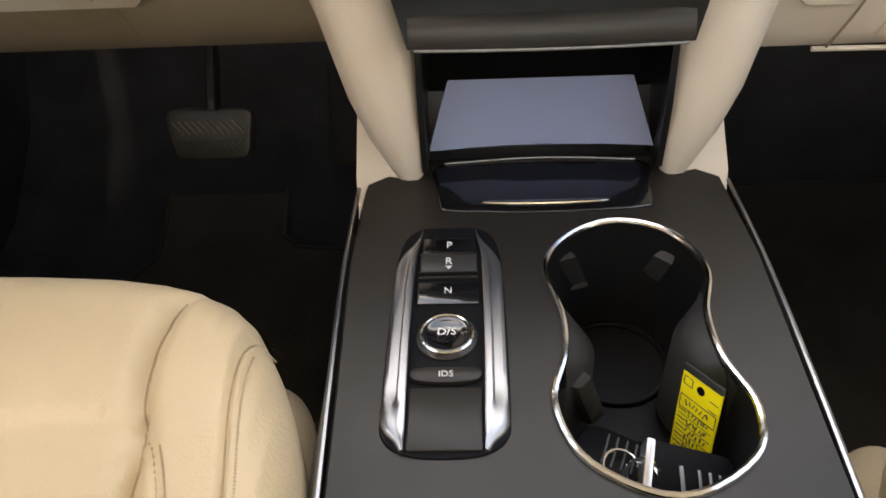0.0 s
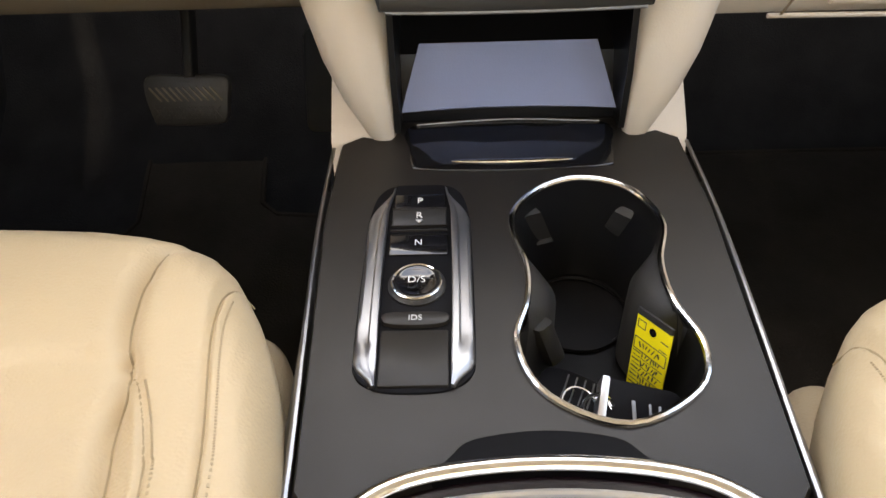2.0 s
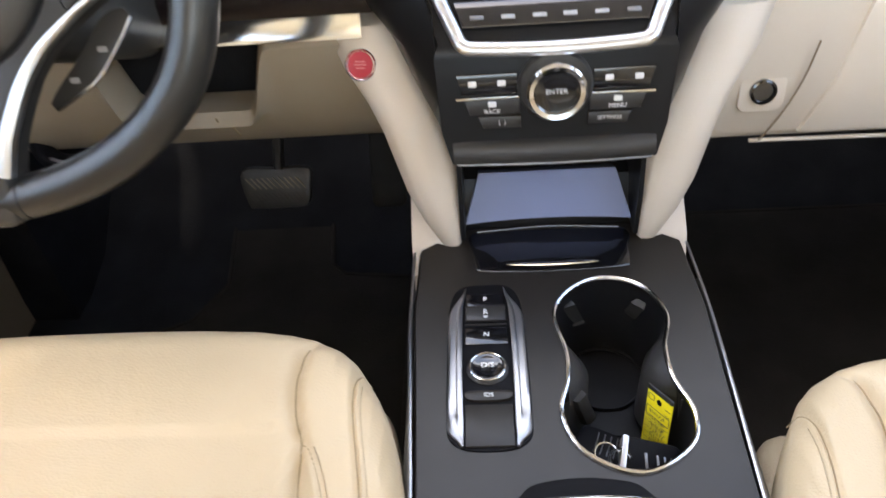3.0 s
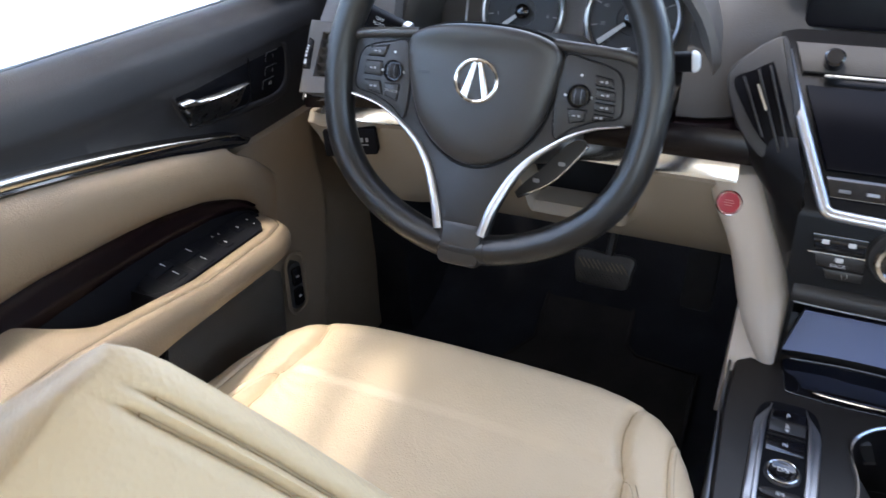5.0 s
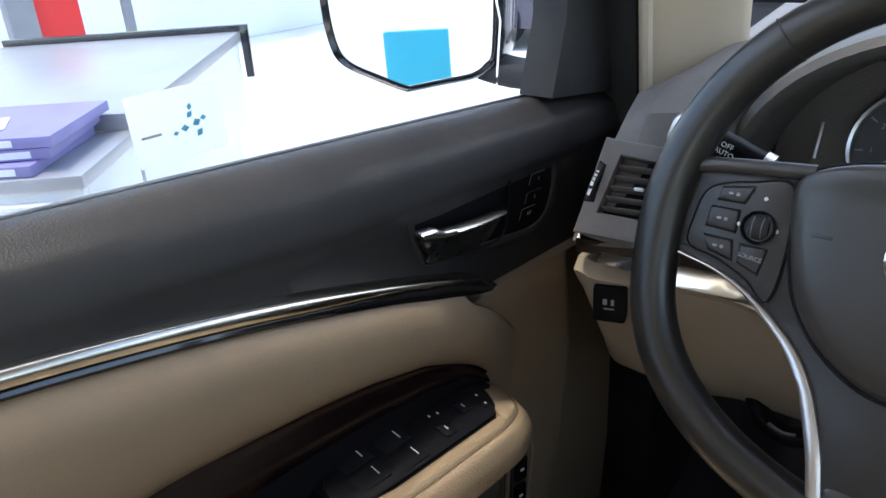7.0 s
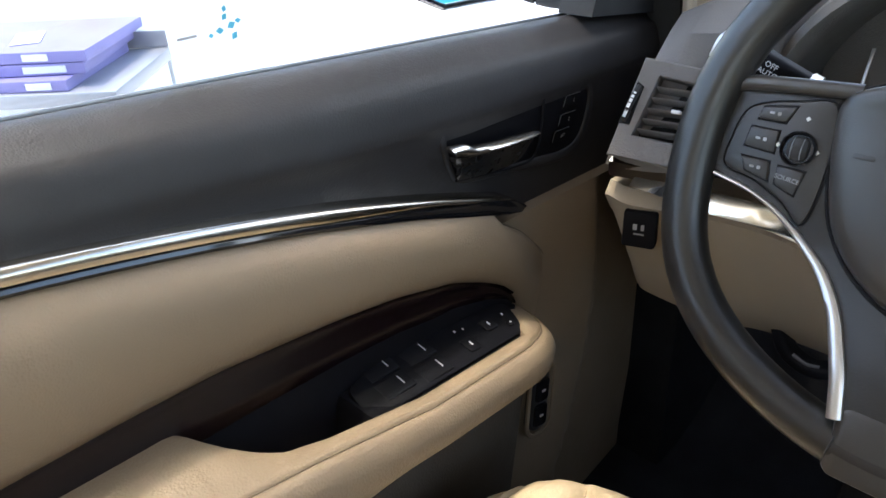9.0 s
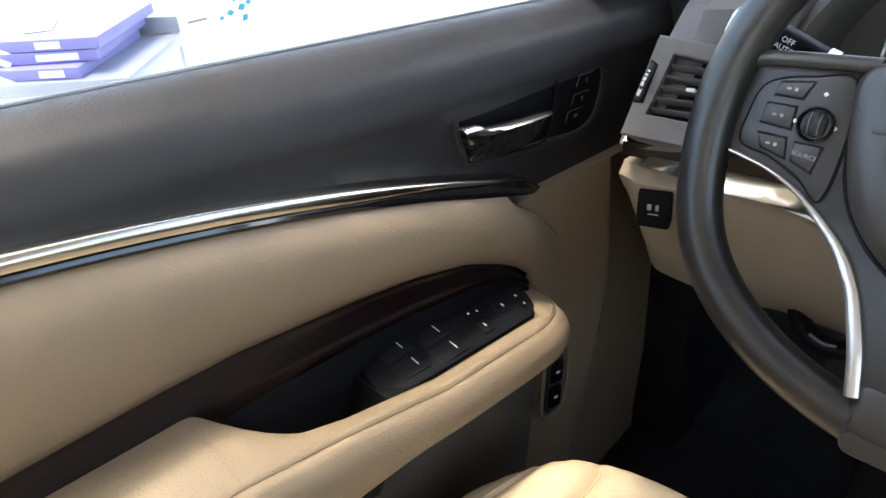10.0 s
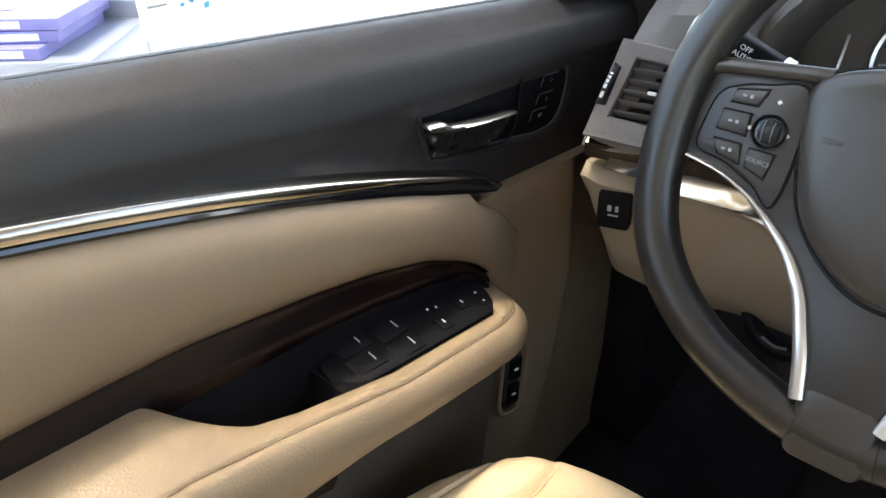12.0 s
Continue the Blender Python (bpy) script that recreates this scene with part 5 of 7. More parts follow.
    sweep(bm, [at(x, y, 0.0055 + rise(y)) for x, y in inset(pad, -0.0012)], circle(0.0014, 6), place.to_3x3() @ Vector((0, 0, 1)), loop=True)
    part("pad_gap", bm, CARPET, w, "dark gap round the pad")
    bm = bm_new()
    plate(bm, round_rect(0.012, 0.0030, 0.0008, 2), 0.0004, 0.0001, place @ Matrix.Translation((-0.056, 0.008, 0.0194)))
    part("caption_bar", bm, BLACK_FINE, w)
    # badge: plain oval ring with a wedge shape
    bm = bm_new()
    oval = [at(0.0010 + 0.0212 * math.cos(a), 0.0045 + 0.0195 * math.sin(a), 0.0205) for a in np.linspace(0, 2 * math.pi, 44, endpoint=False)]
    sweep(bm, oval, circle(0.0021, 8), place.to_3x3() @ Vector((0, 0, 1)), loop=True)
    badge = part("badge_ring", bm, CHROME, w, "oval chrome badge ring")
    for s in (-1, 1):
        bm = bm_new()
        pts = [(0.0010 + s * 0.0003, 0.0215), (0.0010 + s * 0.0046, 0.0220), (0.0010 + s * 0.0150, -0.0090), (0.0010 + s * 0.0075, -0.0120)]
        plate(bm, pts[::-s], 0.003, 0.0006, place @ Matrix.Translation((0, 0, 0.0218)))
        part("badge_stroke", bm, CHROME, badge)
    # satin trims
    for s in (-1, 1):
        bm = bm_new()
        path = spline([at(s * x, y, 0.0075 + rise(y)) for x, y in ((0.143, -0.0220), (0.116, -0.0280), (0.094, -0.0380), (0.073, -0.0530), (0.058, -0.0665), (0.045, -0.0845), (0.0355, -0.1050), (0.029, -0.1220), (0.0235, -0.1440))], 48)
        rings, n = [], len(path)
        for i, p in enumerate(path):
            d = (path[min(i + 1, n - 1)] - path[max(i - 1, 0)]).normalized()
            up = place.to_3x3() @ Vector((0, 0, 1))
            side = d.cross(up).normalized()
            k = i / (n - 1)
            a = lerp(0.0011, 0.0044, smooth(0.0, 0.85, k))
            rings.append([p + side * (a * u) + up * v for u, v in ((1, -0.006), (1, 0.0006), (0.8, 0.0016), (0.2, 0.0022), (-0.5, 0.0018), (-0.9, 0.0008), (-1, -0.006))])
        loft(bm, rings)
        part("spoke_trim", bm, SATIN, w, "curved satin silver spoke trim")
    bm = bm_new()
    plate(bm, round_rect(0.047, 0.046, 0.008), 0.020, 0.005, place @ Matrix.Translation((0, -0.157, 0.0215)))
    part("lower_clasp", bm, WHEEL, w, "smooth black lower clasp")
    # thumb controls
    for s in (-1, 1):
        bm = bm_new()
        outline = [(s * x, y) for x, y in ((0.082, 0.0345), (0.104, 0.0330), (0.124, 0.0285), (0.1345, 0.0212), (0.1385, 0.004), (0.1380, -0.0145), (0.117, -0.0200), (0.096, -0.0295), (0.080, -0.0395), (0.0765, 0.0))]
        rim_pts = [(p.x, p.y) for p in spline([(x, y, 0) for x, y in outline], 60, closed=True)][::-s]
        plate(bm, rim_pts, 0.006, 0.0015, place @ Matrix.Translation((0, 0, 0.0075)))
        cluster = part("thumb_pad", bm, BLACK_FINE, w, "black thumb control pad")
        bm = bm_new()
        sweep(bm, [at(x, y, 0.0060) for x, y in inset(rim_pts, -0.0006)], circle(0.0006, 6), place.to_3x3() @ Vector((0, 0, 1)), loop=True)
        part("pad_gap", bm, CARPET, cluster)
        if s < 0:
            keys = ([(0.1238, 0.0266), (0.1030, 0.0302), (0.1075, 0.0186), (0.1255, 0.0182)], [(0.1280, 0.0130), (0.1095, 0.0133), (0.1090, -0.0012), (0.1293, -0.0001)],
                    [(0.1290, -0.0065), (0.1100, -0.0065), (0.1072, -0.0195), (0.1240, -0.0155)], [(0.1045, -0.0078), (0.0872, -0.0078), (0.0897, -0.0248), (0.1036, -0.0198)])
        else:
            keys = ([(0.112, 0.0205), (0.1275, 0.0180), (0.1300, 0.0105), (0.113, 0.0120)], [(0.114, 0.0085), (0.1315, 0.0070), (0.1325, -0.0010), (0.115, 0.0000)], [(0.115, -0.0035), (0.1330, -0.0045), (0.1330, -0.0115), (0.115, -0.0105)],
                    [(0.115, -0.0140), (0.1330, -0.0150), (0.1180, -0.0195), (0.1145, -0.0195)], [(0.0900, -0.0120), (0.1080, -0.0115), (0.1060, -0.0215), (0.0930, -0.0245)])
        for k, pts in enumerate(keys):
            pts = [(s * x, y) for x, y in pts]
            area = sum(pts[i][0] * pts[(i + 1) % 4][1] - pts[(i + 1) % 4][0] * pts[i][1] for i in range(4))
            bm = bm_new()
            loop = inset(pts if area > 0 else pts[::-1], 0.0006)
            plate(bm, [q for (ax, ay), (bx, by) in zip(loop, loop[1:] + loop[:1]) for q in ((lerp(ax, bx, 0.08), lerp(ay, by, 0.08)), (lerp(ax, bx, 0.92), lerp(ay, by, 0.92)))], 0.004, 0.0007, place @ Matrix.Translation((0, 0, 0.0092)))
            part("control_button", bm, BLACK_FINE, cluster, "black control button")
            bm = bm_new()
            plate(bm, inset(loop, -0.0014), 0.001, 0.0002, place @ Matrix.Translation((0, 0, 0.0078)))
            part("button_gap", bm, CARPET, cluster)
            if s < 0 and k == 3:
                continue
            cx, cy = sum(p[0] for p in pts) / 4, sum(p[1] for p in pts) / 4
            for dx, ww, hh in ((-0.0024, 0.0032, 0.0016), (0.0022, 0.0024, 0.0024)):
                bm = bm_new()
                plate(bm, round_rect(ww, hh, 0.0007, 2), 0.0005, 0.0001, place @ Matrix.Translation((cx + dx, cy, 0.0095)))
                part("button_mark", bm, GREY_INK, cluster)
        hub = (s * 0.0955, 0.0048) if s < 0 else (0.0990, 0.0005)
        turn = lambda rz: [[at(hub[0] + r * math.cos(q), hub[1] + r * math.sin(q), z) for q in np.linspace(0, 2 * math.pi, 32, endpoint=False)] for r, z in rz]
        bm = loft(bm_new(), turn(((0.0112, 0.007), (0.0112, 0.0100), (0.0102, 0.0112), (0.0092, 0.0100), (0.0088, 0.0085), (0.0005, 0.0085))))
        part("roller_ring", bm, GLOSS, cluster, "round roller surround")
        bm = bm_new()
        loft(bm, [[at(hub[0] + u, hub[1] + b * math.cos(q), 0.0085 + 0.6 * b * math.sin(q)) for q in np.linspace(0, math.pi, 12)] for u, b in ((-0.0060, 0.0050), (-0.0045, 0.0068), (-0.0015, 0.0078), (0.0015, 0.0078), (0.0045, 0.0068), (0.0060, 0.0050))])
        part("roller", bm, RUBBER, cluster, "ribbed roller")
        for u in (-0.0030, 0.0030):
            bm = bm_new()
            sweep(bm, [at(hub[0] + u, hub[1] + 0.0074 * math.cos(q), 0.0088 + 0.0046 * math.sin(q)) for q in np.linspace(0.5, math.pi - 0.5, 10)], circle(0.0004, 6), place.to_3x3() @ Vector((1, 0, 0)))
            part("roller_edge", bm, SILVER, cluster)
        for dx, dy in ((-0.0130, 0.0), (0.0110, 0.0), (0.0, 0.0190)):
            bm = bm_new()
            plate(bm, [(0.0016, 0.0), (0, 0.0016), (-0.0016, 0), (0, -0.0016)], 0.0005, 0.0001, place @ Matrix.Translation((hub[0] + dx, hub[1] + dy, 0.0080)))
            part("button_mark", bm, WHITE_INK, cluster)
    lettering("caption", "SOURCE", place @ Matrix.Translation((-0.0962, -0.0150, 0.0095)) @ Matrix.Rotation(radians(-5), 4, "Z"), 0.0042, GREY_INK, w)
    # pale leather wear and the sewn join where the spokes meet the rim
    for s in (-1, 1):
        bm = bm_new()
        sweep(bm, spline([at(s * 0.163, 0.022, 0.0030), at(s * 0.156, 0.031, 0.0035), at(s * 0.143, 0.0380, 0.0055), at(s * 0.125, 0.041, 0.0070), at(s * 0.070, 0.045, 0.0070)], 26), circle(0.0052, 12), place.to_3x3() @ Vector((0, 0, 1)), scale=lambda k: 2.0 - 1.05 * smooth(0.0, 0.55, k))
        part("spoke_shoulder", bm, WHEEL, w, "satin charcoal spoke shoulder")
    # paddles
    for s in (-1, 1):
        path = spline([at(s * 0.040, -0.108, -0.030), at(s * 0.073, -0.088, -0.030), at(s * 0.095, -0.062, -0.030), at(s * 0.105, -0.047, -0.030)], 18) if s > 0 else spline([at(-0.110, -0.022, -0.030), at(-0.118, 0.0, -0.030), at(-0.118, 0.02, -0.030)], 8)
        near = (lambda k: place.to_3x3() @ Vector((-0.010 * s, 0.016, 0)) * (math.sin(math.pi * lerp(0.06, 0.94, k)) ** 0.7))
        bm = bm_new()
        rings = []
        for i, p in enumerate(path):
            q = p + near(i / (len(path) - 1))
            out = place.to_3x3() @ Vector((0, 0, 0.002))
            rings.append([p + out, q + out, q - out, p - out])
        loft(bm, rings)
        paddle = part("shift_paddle", bm, BLACK_FINE, w, "black shift paddle with silver edge")
        if s > 0:
            bm = bm_new()
            sweep(bm, path, circle(0.0017, 6), place.to_3x3() @ Vector((0, 0, 1)))
            part("paddle_edge", bm, CHROME, paddle, "silver paddle edge")
            for x, y in ((0.058, -0.088), (0.082, -0.068)):
                bm = bm_new()
                plate(bm, round_rect(0.007, 0.004, 0.001, 2), 0.0006, 0.0001, place @ Matrix.Translation((x, y, -0.0275)))
                part("paddle_mark", bm, GREY_INK, paddle)
    # column
    bm = bm_new()
    rings = [[place @ Vector((p[0], p[1] - 0.01, z)) for p in round_rect(a, b, 0.03, 5)] for a, b, z in ((0.10, 0.11, -0.02), (0.125, 0.13, -0.05), (0.13, 0.14, -0.10), (0.13, 0.15, -0.19))]
    loft(bm, rings)
    tagged(part("column_shroud", bm, BLACK_FINE, w), "black steering column shroud")


steering_wheel()


def stalk(side, label):
    s = thing("control_stalk", (-0.403 + side * 0.06, 0.47, 0.72), label, "control stalk", "column stalks")
    rise = 1.0 if side < 0 else 0.35
    at = lambda u, y: Vector((-0.403 + side * u, y, 0.7285 + rise * 0.36 * (u - 0.05) + (1 - rise) * 0.012))
    bm = bm_new()
    sweep(bm, [at(u, 0.486 - 0.04 * (u - 0.05)) for u in np.linspace(0.05, 0.118, 6)], round_rect(0.017, 0.022, 0.007, 5), (0, 0, 1), scale=lambda k: 0.8 + 0.2 * k)
    part("boot", bm, RUBBER, s, "dark stalk root")
    bm = bm_new()
    sweep(bm, [at(u, 0.486 - 0.04 * (u - 0.05)) for u in np.linspace(0.124, 0.186, 8)], round_rect(0.018, 0.030, 0.006, 5), (0, 0, 1), scale=(lambda k: 0.85 + 0.2 * k) if side < 0 else (lambda k: 0.72 - 0.12 * k))
    lever = part("lever", bm, SWITCH_BLACK, s, "black lever")
    bm = bm_new()
    sweep(bm, [at(u, 0.486 - 0.04 * (u - 0.05)) for u in (0.118, 0.1245)], round_rect(0.019, 0.028, 0.007, 5), (0, 0, 1))
    part("silver_band", bm, SATIN, s, "silver band")
    bm = bm_new()
    sweep(bm, [at(u, 0.486 - 0.04 * (u - 0.05)) for u in np.linspace(0.186, 0.192, 5)], round_rect(0.017, 0.029, 0.008, 5) if side < 0 else round_rect(0.012, 0.021, 0.006, 6), (0, 0, 1), scale=lambda k: 1 - 0.35 * k ** 3)
    part("end_cap", bm, WHITE_INK if side > 0 else SATIN, s, "pale end cap")
    if side < 0:
        for k, words in enumerate(("OFF", "AUTO", "=D", "=D")):
            m = facing(at(0.146 + 0.002 * k, 0.4722 - 0.0003 * k) + Vector((0, 0, 0.0095 - 0.0062 * k)), (0, -1, 0.05)) @ Matrix.Rotation(radians(-19), 4, "Z")
            lettering("caption", words, m, 0.0056, WHITE_INK, lever)


stalk(-1, "black light stalk with white symbols and silver band")
stalk(1, "black wiper stalk with a pale end cap")


# ---- driver's door ----
def sill(y):
    return 0.801 - 0.074 * y


def strip_line(y):
    return 0.748 - 0.17 * y - 0.25 * y * y


def wood_line(y):
    return table(y, (-0.5, 0.627), (-0.03, 0.625), (0.05, 0.625), (0.11, 0.623), (0.21, 0.611), (0.268, 0.601), (0.335, 0.583), (0.381, 0.561), (0.405, 0.545), (0.420, 0.530), (0.436, 0.508))


def rest_line(y):
    """Height of the armrest's upper inner edge."""
    return table(y, (-0.5, 0.600), (0.06, 0.586), (0.132, 0.572), (0.238, 0.547), (0.375, 0.535), (0.41, 0.528))


SWITCH_MARKS = [(-0.0178, -0.060), (0.0040, -0.062), (-0.0135, -0.0215), (0.0090, -0.0230), (0.0080, 0.0185), (-0.0010, 0.0515), (0.0095, 0.0705), (-0.0108, 0.0170), (-0.0088, 0.0260), (-0.0025, 0.0720)]


def car_door():
    d = thing("car_door", (-0.76, 0.1, FLOOR_Z), "closed driver's door, black above, beige below, with dark wood trim", "car door")
    ys = np.linspace(-0.42, 0.615, 120)
    # carrier behind everything, beige, down to the floor; past a slanting ridge it turns away to the front
    wedge = lambda y: lerp(0.60, 0.6050 - 0.045 * (y - 0.42), smooth(0.38, 0.42, y))
    ridge = lambda z: table(z, (0.10, 0.440), (0.233, 0.491), (0.304, 0.522), (0.377, 0.546), (0.463, 0.563), (0.60, 0.570))
    bm = bm_new()
    rings = []
    for y in np.linspace(-0.42, 0.745, 150):
        ring = [Vector((-0.83, y, 0.052)), Vector((-0.83, y, 0.60)), Vector((-0.757, y, wedge(y) + 0.001)), Vector((-0.7500, y, wedge(y) - 0.001))]
        for z in (0.585, 0.56, 0.53, 0.50, 0.47, 0.44, 0.41, 0.38, 0.35, 0.32, 0.29, 0.26, 0.22, 0.17, 0.10, 0.052):
            past = max(0, y - ridge(z))
            ring.append(Vector((table(z, (0.10, -0.735), (0.22, -0.730), (0.34, -0.733), (0.47, -0.736), (0.585, -0.7455)) - 0.034 * smooth(0, 0.045, past) - 0.06 * past, y, z)))
        rings.append(ring)
    loft(bm, rings)
    part("door_card", bm, CARD_SHADED, d, "beige lower door card")

    # black upper panel: a soft roll under the glass, then a hollow below a crease
    def crease(y):
        return table(y, (-0.42, 0.780), (0.0, 0.758), (0.085, 0.750), (0.127, 0.745), (0.235, 0.730), (0.384, 0.720), (0.47, 0.718), (0.72, 0.708))

    bm = bm_new()
    rings = []
    for y in np.linspace(-0.42, 0.735, 140):
        low = lerp(strip_line(y) - 0.012, wedge(y), smooth(0.385, 0.432, y))
        zs = sill(y)
        c = max(crease(y), low + 0.024)
        deep = smooth(0.02, 0.24, y)
        back = lambda z: lerp(-0.7480, -0.7565 + (z - 0.6805) * 0.05, deep)
        rings.append([Vector((-0.82, y, low)), Vector((-0.82, y, zs - 0.012)), Vector((-0.797, y, zs + 0.003)), Vector((-0.788, y, zs + 0.0045)), Vector((-0.779, y, zs + 0.0025)), Vector((-0.771, y, zs - 0.003)), Vector((-0.7635, y, zs - 0.010)), Vector((-0.7580, y, lerp(zs, c, 0.28))), Vector((-0.7545, y, lerp(zs, c, 0.45))), Vector((-0.7520, y, lerp(zs, c, 0.65))), Vector((-0.7502, y, lerp(zs, c, 0.86))),
                      Vector((-0.7488, y, c)), Vector((-0.7490 - 0.0010 * deep, y, c - 0.004)), Vector((lerp(-0.7485, back(c - 0.012), 0.6), y, c - 0.010)), Vector((back(c - 0.018), y, c - 0.018)), Vector((back(low + 0.004), y, low + 0.004)), Vector((-0.762, y, low))])
    loft(bm, rings)
    part("upper_panel", bm, BLACK_SOFT, d, "black grained upper door panel, hollowed under a crease", sharp=55)
    bm = bm_new()
    path = [Vector((-0.800, y, sill(y) + 0.003)) for y in np.linspace(-0.42, 0.58, 20)]
    sweep(bm, path, round_rect(0.003, 0.004, 0.001, 2))
    part("glass_seal", bm, SILVER, d, "thin grey glass seal")
    # bright strip
    bm = bm_new()
    rings = []
    for f in np.linspace(0, 1, 50):
        y = lerp(-0.42, 0.417, f)
        z, h = strip_line(y), 0.0062 * (1 - 0.45 * smooth(0.20, 0.34, y)) * (1 - 0.75 * smooth(0.36, 0.417, y))
        rings.append([Vector((-0.764, y, z - h * 1.7)), Vector((-0.764, y, z)), Vector((-0.741, y, z + 0.0008)), Vector((-0.7385, y, z - h * 0.12)), Vector((-0.7372, y, z - h * 0.45)), Vector((-0.7368, y, z - h * 0.95)), Vector((-0.7380, y, z - h * 1.5))])
    loft(bm, rings)
    part("bright_strip", bm, STRIP, d, "polished bright strip")
    # Black end piece; the strip behind it stands for the trim's dark reflection.
    bm = bm_new()
    rings = []
    for y in list(np.linspace(-0.42, 0.32, 34)) + list(np.linspace(0.325, 0.4365, 30)):
        z = strip_line(y) - lerp(0.0100, 0.0005, 0.45 * smooth(0.20, 0.34, y) + 0.55 * smooth(0.34, 0.405, y)) - 0.0065 * smooth(0.405, 0.4365, y) ** 2
        h = table(y, (-0.42, 0.0055), (0.20, 0.0060), (0.30, 0.0100), (0.36, 0.0140), (0.395, 0.0175), (0.415, 0.0165), (0.428, 0.0105), (0.4365, 0.0010))
        rings.append([Vector((-0.764, y, z - h)), Vector((-0.764, y, z + 0.0012)), Vector((-0.741, y, z + 0.0012)), Vector((-0.7372, y, z - h * 0.12)), Vector((-0.7362, y, z - h * 0.5)), Vector((-0.7372, y, z - h * 0.9)), Vector((-0.739, y, z - h))])
    loft(bm, rings)
    part("dark_strip", bm, GLOSS, d, "gloss black end piece and strip standing for the trim's dark reflection")
    # padded beige insert
    bm = bm_new()
    rings = []
    for f in np.linspace(0, 1, 64):
        y = lerp(-0.42, 0.490, f)
        cut = smooth(0.395, 0.487, y)
        top = (strip_line(y) - 0.0165 if y < 0.40 else table(y, (0.40, 0.6135), (0.43, 0.594), (0.45, 0.575), (0.470, 0.553), (0.482, 0.534), (0.490, 0.503)))
        low = wood_line(y) if y < 0.425 else table(y, (0.425, 0.515), (0.445, 0.455), (0.47, 0.465), (0.485, 0.485), (0.490, 0.502))
        if y >= 0.425:
            low = min(low, top - 0.001)
        puff = 0.020 * (1 - 0.93 * cut) * (0.3 + 0.7 * smooth(-0.002, 0.03, top - low))
        ring = [Vector((-0.755, y, low)), Vector((-0.755, y, top))]
        for k in (0.0, 0.06, 0.16, 0.34, 0.55, 0.75, 0.9, 1.0):
            ring.append(Vector((-0.744 + puff * math.sin(math.pi * min(1, 0.03 + k * 0.93)) ** 0.5, y, lerp(top, low, k))))
        rings.append(ring)
    loft(bm, rings)
    part("door_insert", bm, DOOR_SHADED, d, "padded beige vinyl insert", sharp=70)
    bm = bm_new()
    sweep(bm, spline([(-0.7435, y, z) for y, z in ((0.395, 0.6175), (0.43, 0.5935), (0.45, 0.5745), (0.470, 0.5525), (0.482, 0.533), (0.4895, 0.503), (0.484, 0.486), (0.470, 0.465), (0.445, 0.452))], 40), circle(0.0011, 6))
    part("insert_seam", bm, DOOR_SEAM, d, "crease round the padded insert, its shade drawn dark")
    # wood band sloping down to the armrest
    wood_w = lambda y: table(y, (-0.42, 0.0135), (0.04, 0.0135), (0.10, 0.0130), (0.20, 0.0120), (0.33, 0.012), (0.41, 0.008), (0.436, 0.004))
    wood_drop = lambda y: table(y, (-0.42, 0.036), (0.03, 0.037), (0.10, 0.038), (0.20, 0.032), (0.30, 0.025), (0.436, 0.006))
    bm = bm_new()
    rings = []
    for f in np.linspace(0, 1, 60):
        y = lerp(-0.42, 0.436, f)
        z, w, drop = wood_line(y), wood_w(y), wood_drop(y)
        rings.append([Vector((-0.758, y, z - 0.02)), Vector((-0.756, y, z - 0.001)), Vector((-0.745, y, z + 0.003)), Vector((-0.7405, y, z + 0.0030)), Vector((-0.7385, y, z + 0.0020)), Vector((-0.7375, y, z - 0.0004)), Vector((lerp(-0.7375, -0.745 + w * 0.62, 0.4), y, lerp(z, z - drop * 0.35, 0.45))), Vector((-0.745 + w * 0.62, y, z - drop * 0.35)), Vector((-0.745 + w * 0.88, y, z - drop * 0.7)), Vector((-0.745 + w, y, z - drop)), Vector((-0.748 + w, y, z - drop - 0.010)), Vector((-0.752, y, z - drop - 0.02))])
    loft(bm, rings)
    part("wood_trim", bm, WOOD, d, "gloss dark wood band")
    # Satin thread laid on the ridge as a drawn highlight of the gloss wood.
    bm = bm_new()
    sweep(bm, [Vector((-0.7381, y, wood_line(y) + 0.0014)) for y in np.linspace(-0.42, 0.36, 40)], circle(0.0007, 6), scale=lambda k: 1.25 - k)
    part("wood_edge_glint", bm, SATIN, d)
    # armrest: a rounded bolster whose front end curves back into the door
    tip = 0.424

    def rest_face(y):
        k = max(0, (y - 0.345) / (tip - 0.345))
        return -0.652 - 0.078 * (1 - math.sqrt(max(0, 1 - k * k)))

    def rest_inner(y):
        return min(table(y, (0.066, -0.738), (0.072, -0.731), (0.079, -0.719), (0.088, -0.708), (0.100, -0.699), (0.118, -0.691), (0.150, -0.686), (0.366, -0.685), (0.378, -0.705), (0.390, -0.736), (0.43, -0.745)), rest_face(y) - 0.012)

    bm = bm_new()
    rings = []
    for y in [*np.linspace(-0.42, 0.060, 12), *np.linspace(0.0630, 0.130, 44), *np.linspace(0.136, 0.345, 30), *(lerp(0.35, tip, 1 - (1 - f) ** 1.6) for f in np.linspace(0, 1, 36))]:
        z, a, face_x = rest_line(y), rest_inner(y), rest_face(y)
        k = max(0, (y - 0.36) / (tip - 0.36))
        sink = 0.016 * k * k
        bottom = table(y, (-0.42, 0.535), (0.13, 0.511), (0.184, 0.509), (0.245, 0.503), (0.315, 0.496), (0.37, 0.494), (tip, 0.497))
        z -= sink
        lip = z + lerp(0.014, 0.0, smooth(0.066, 0.125, y))
        top_w = face_x - a
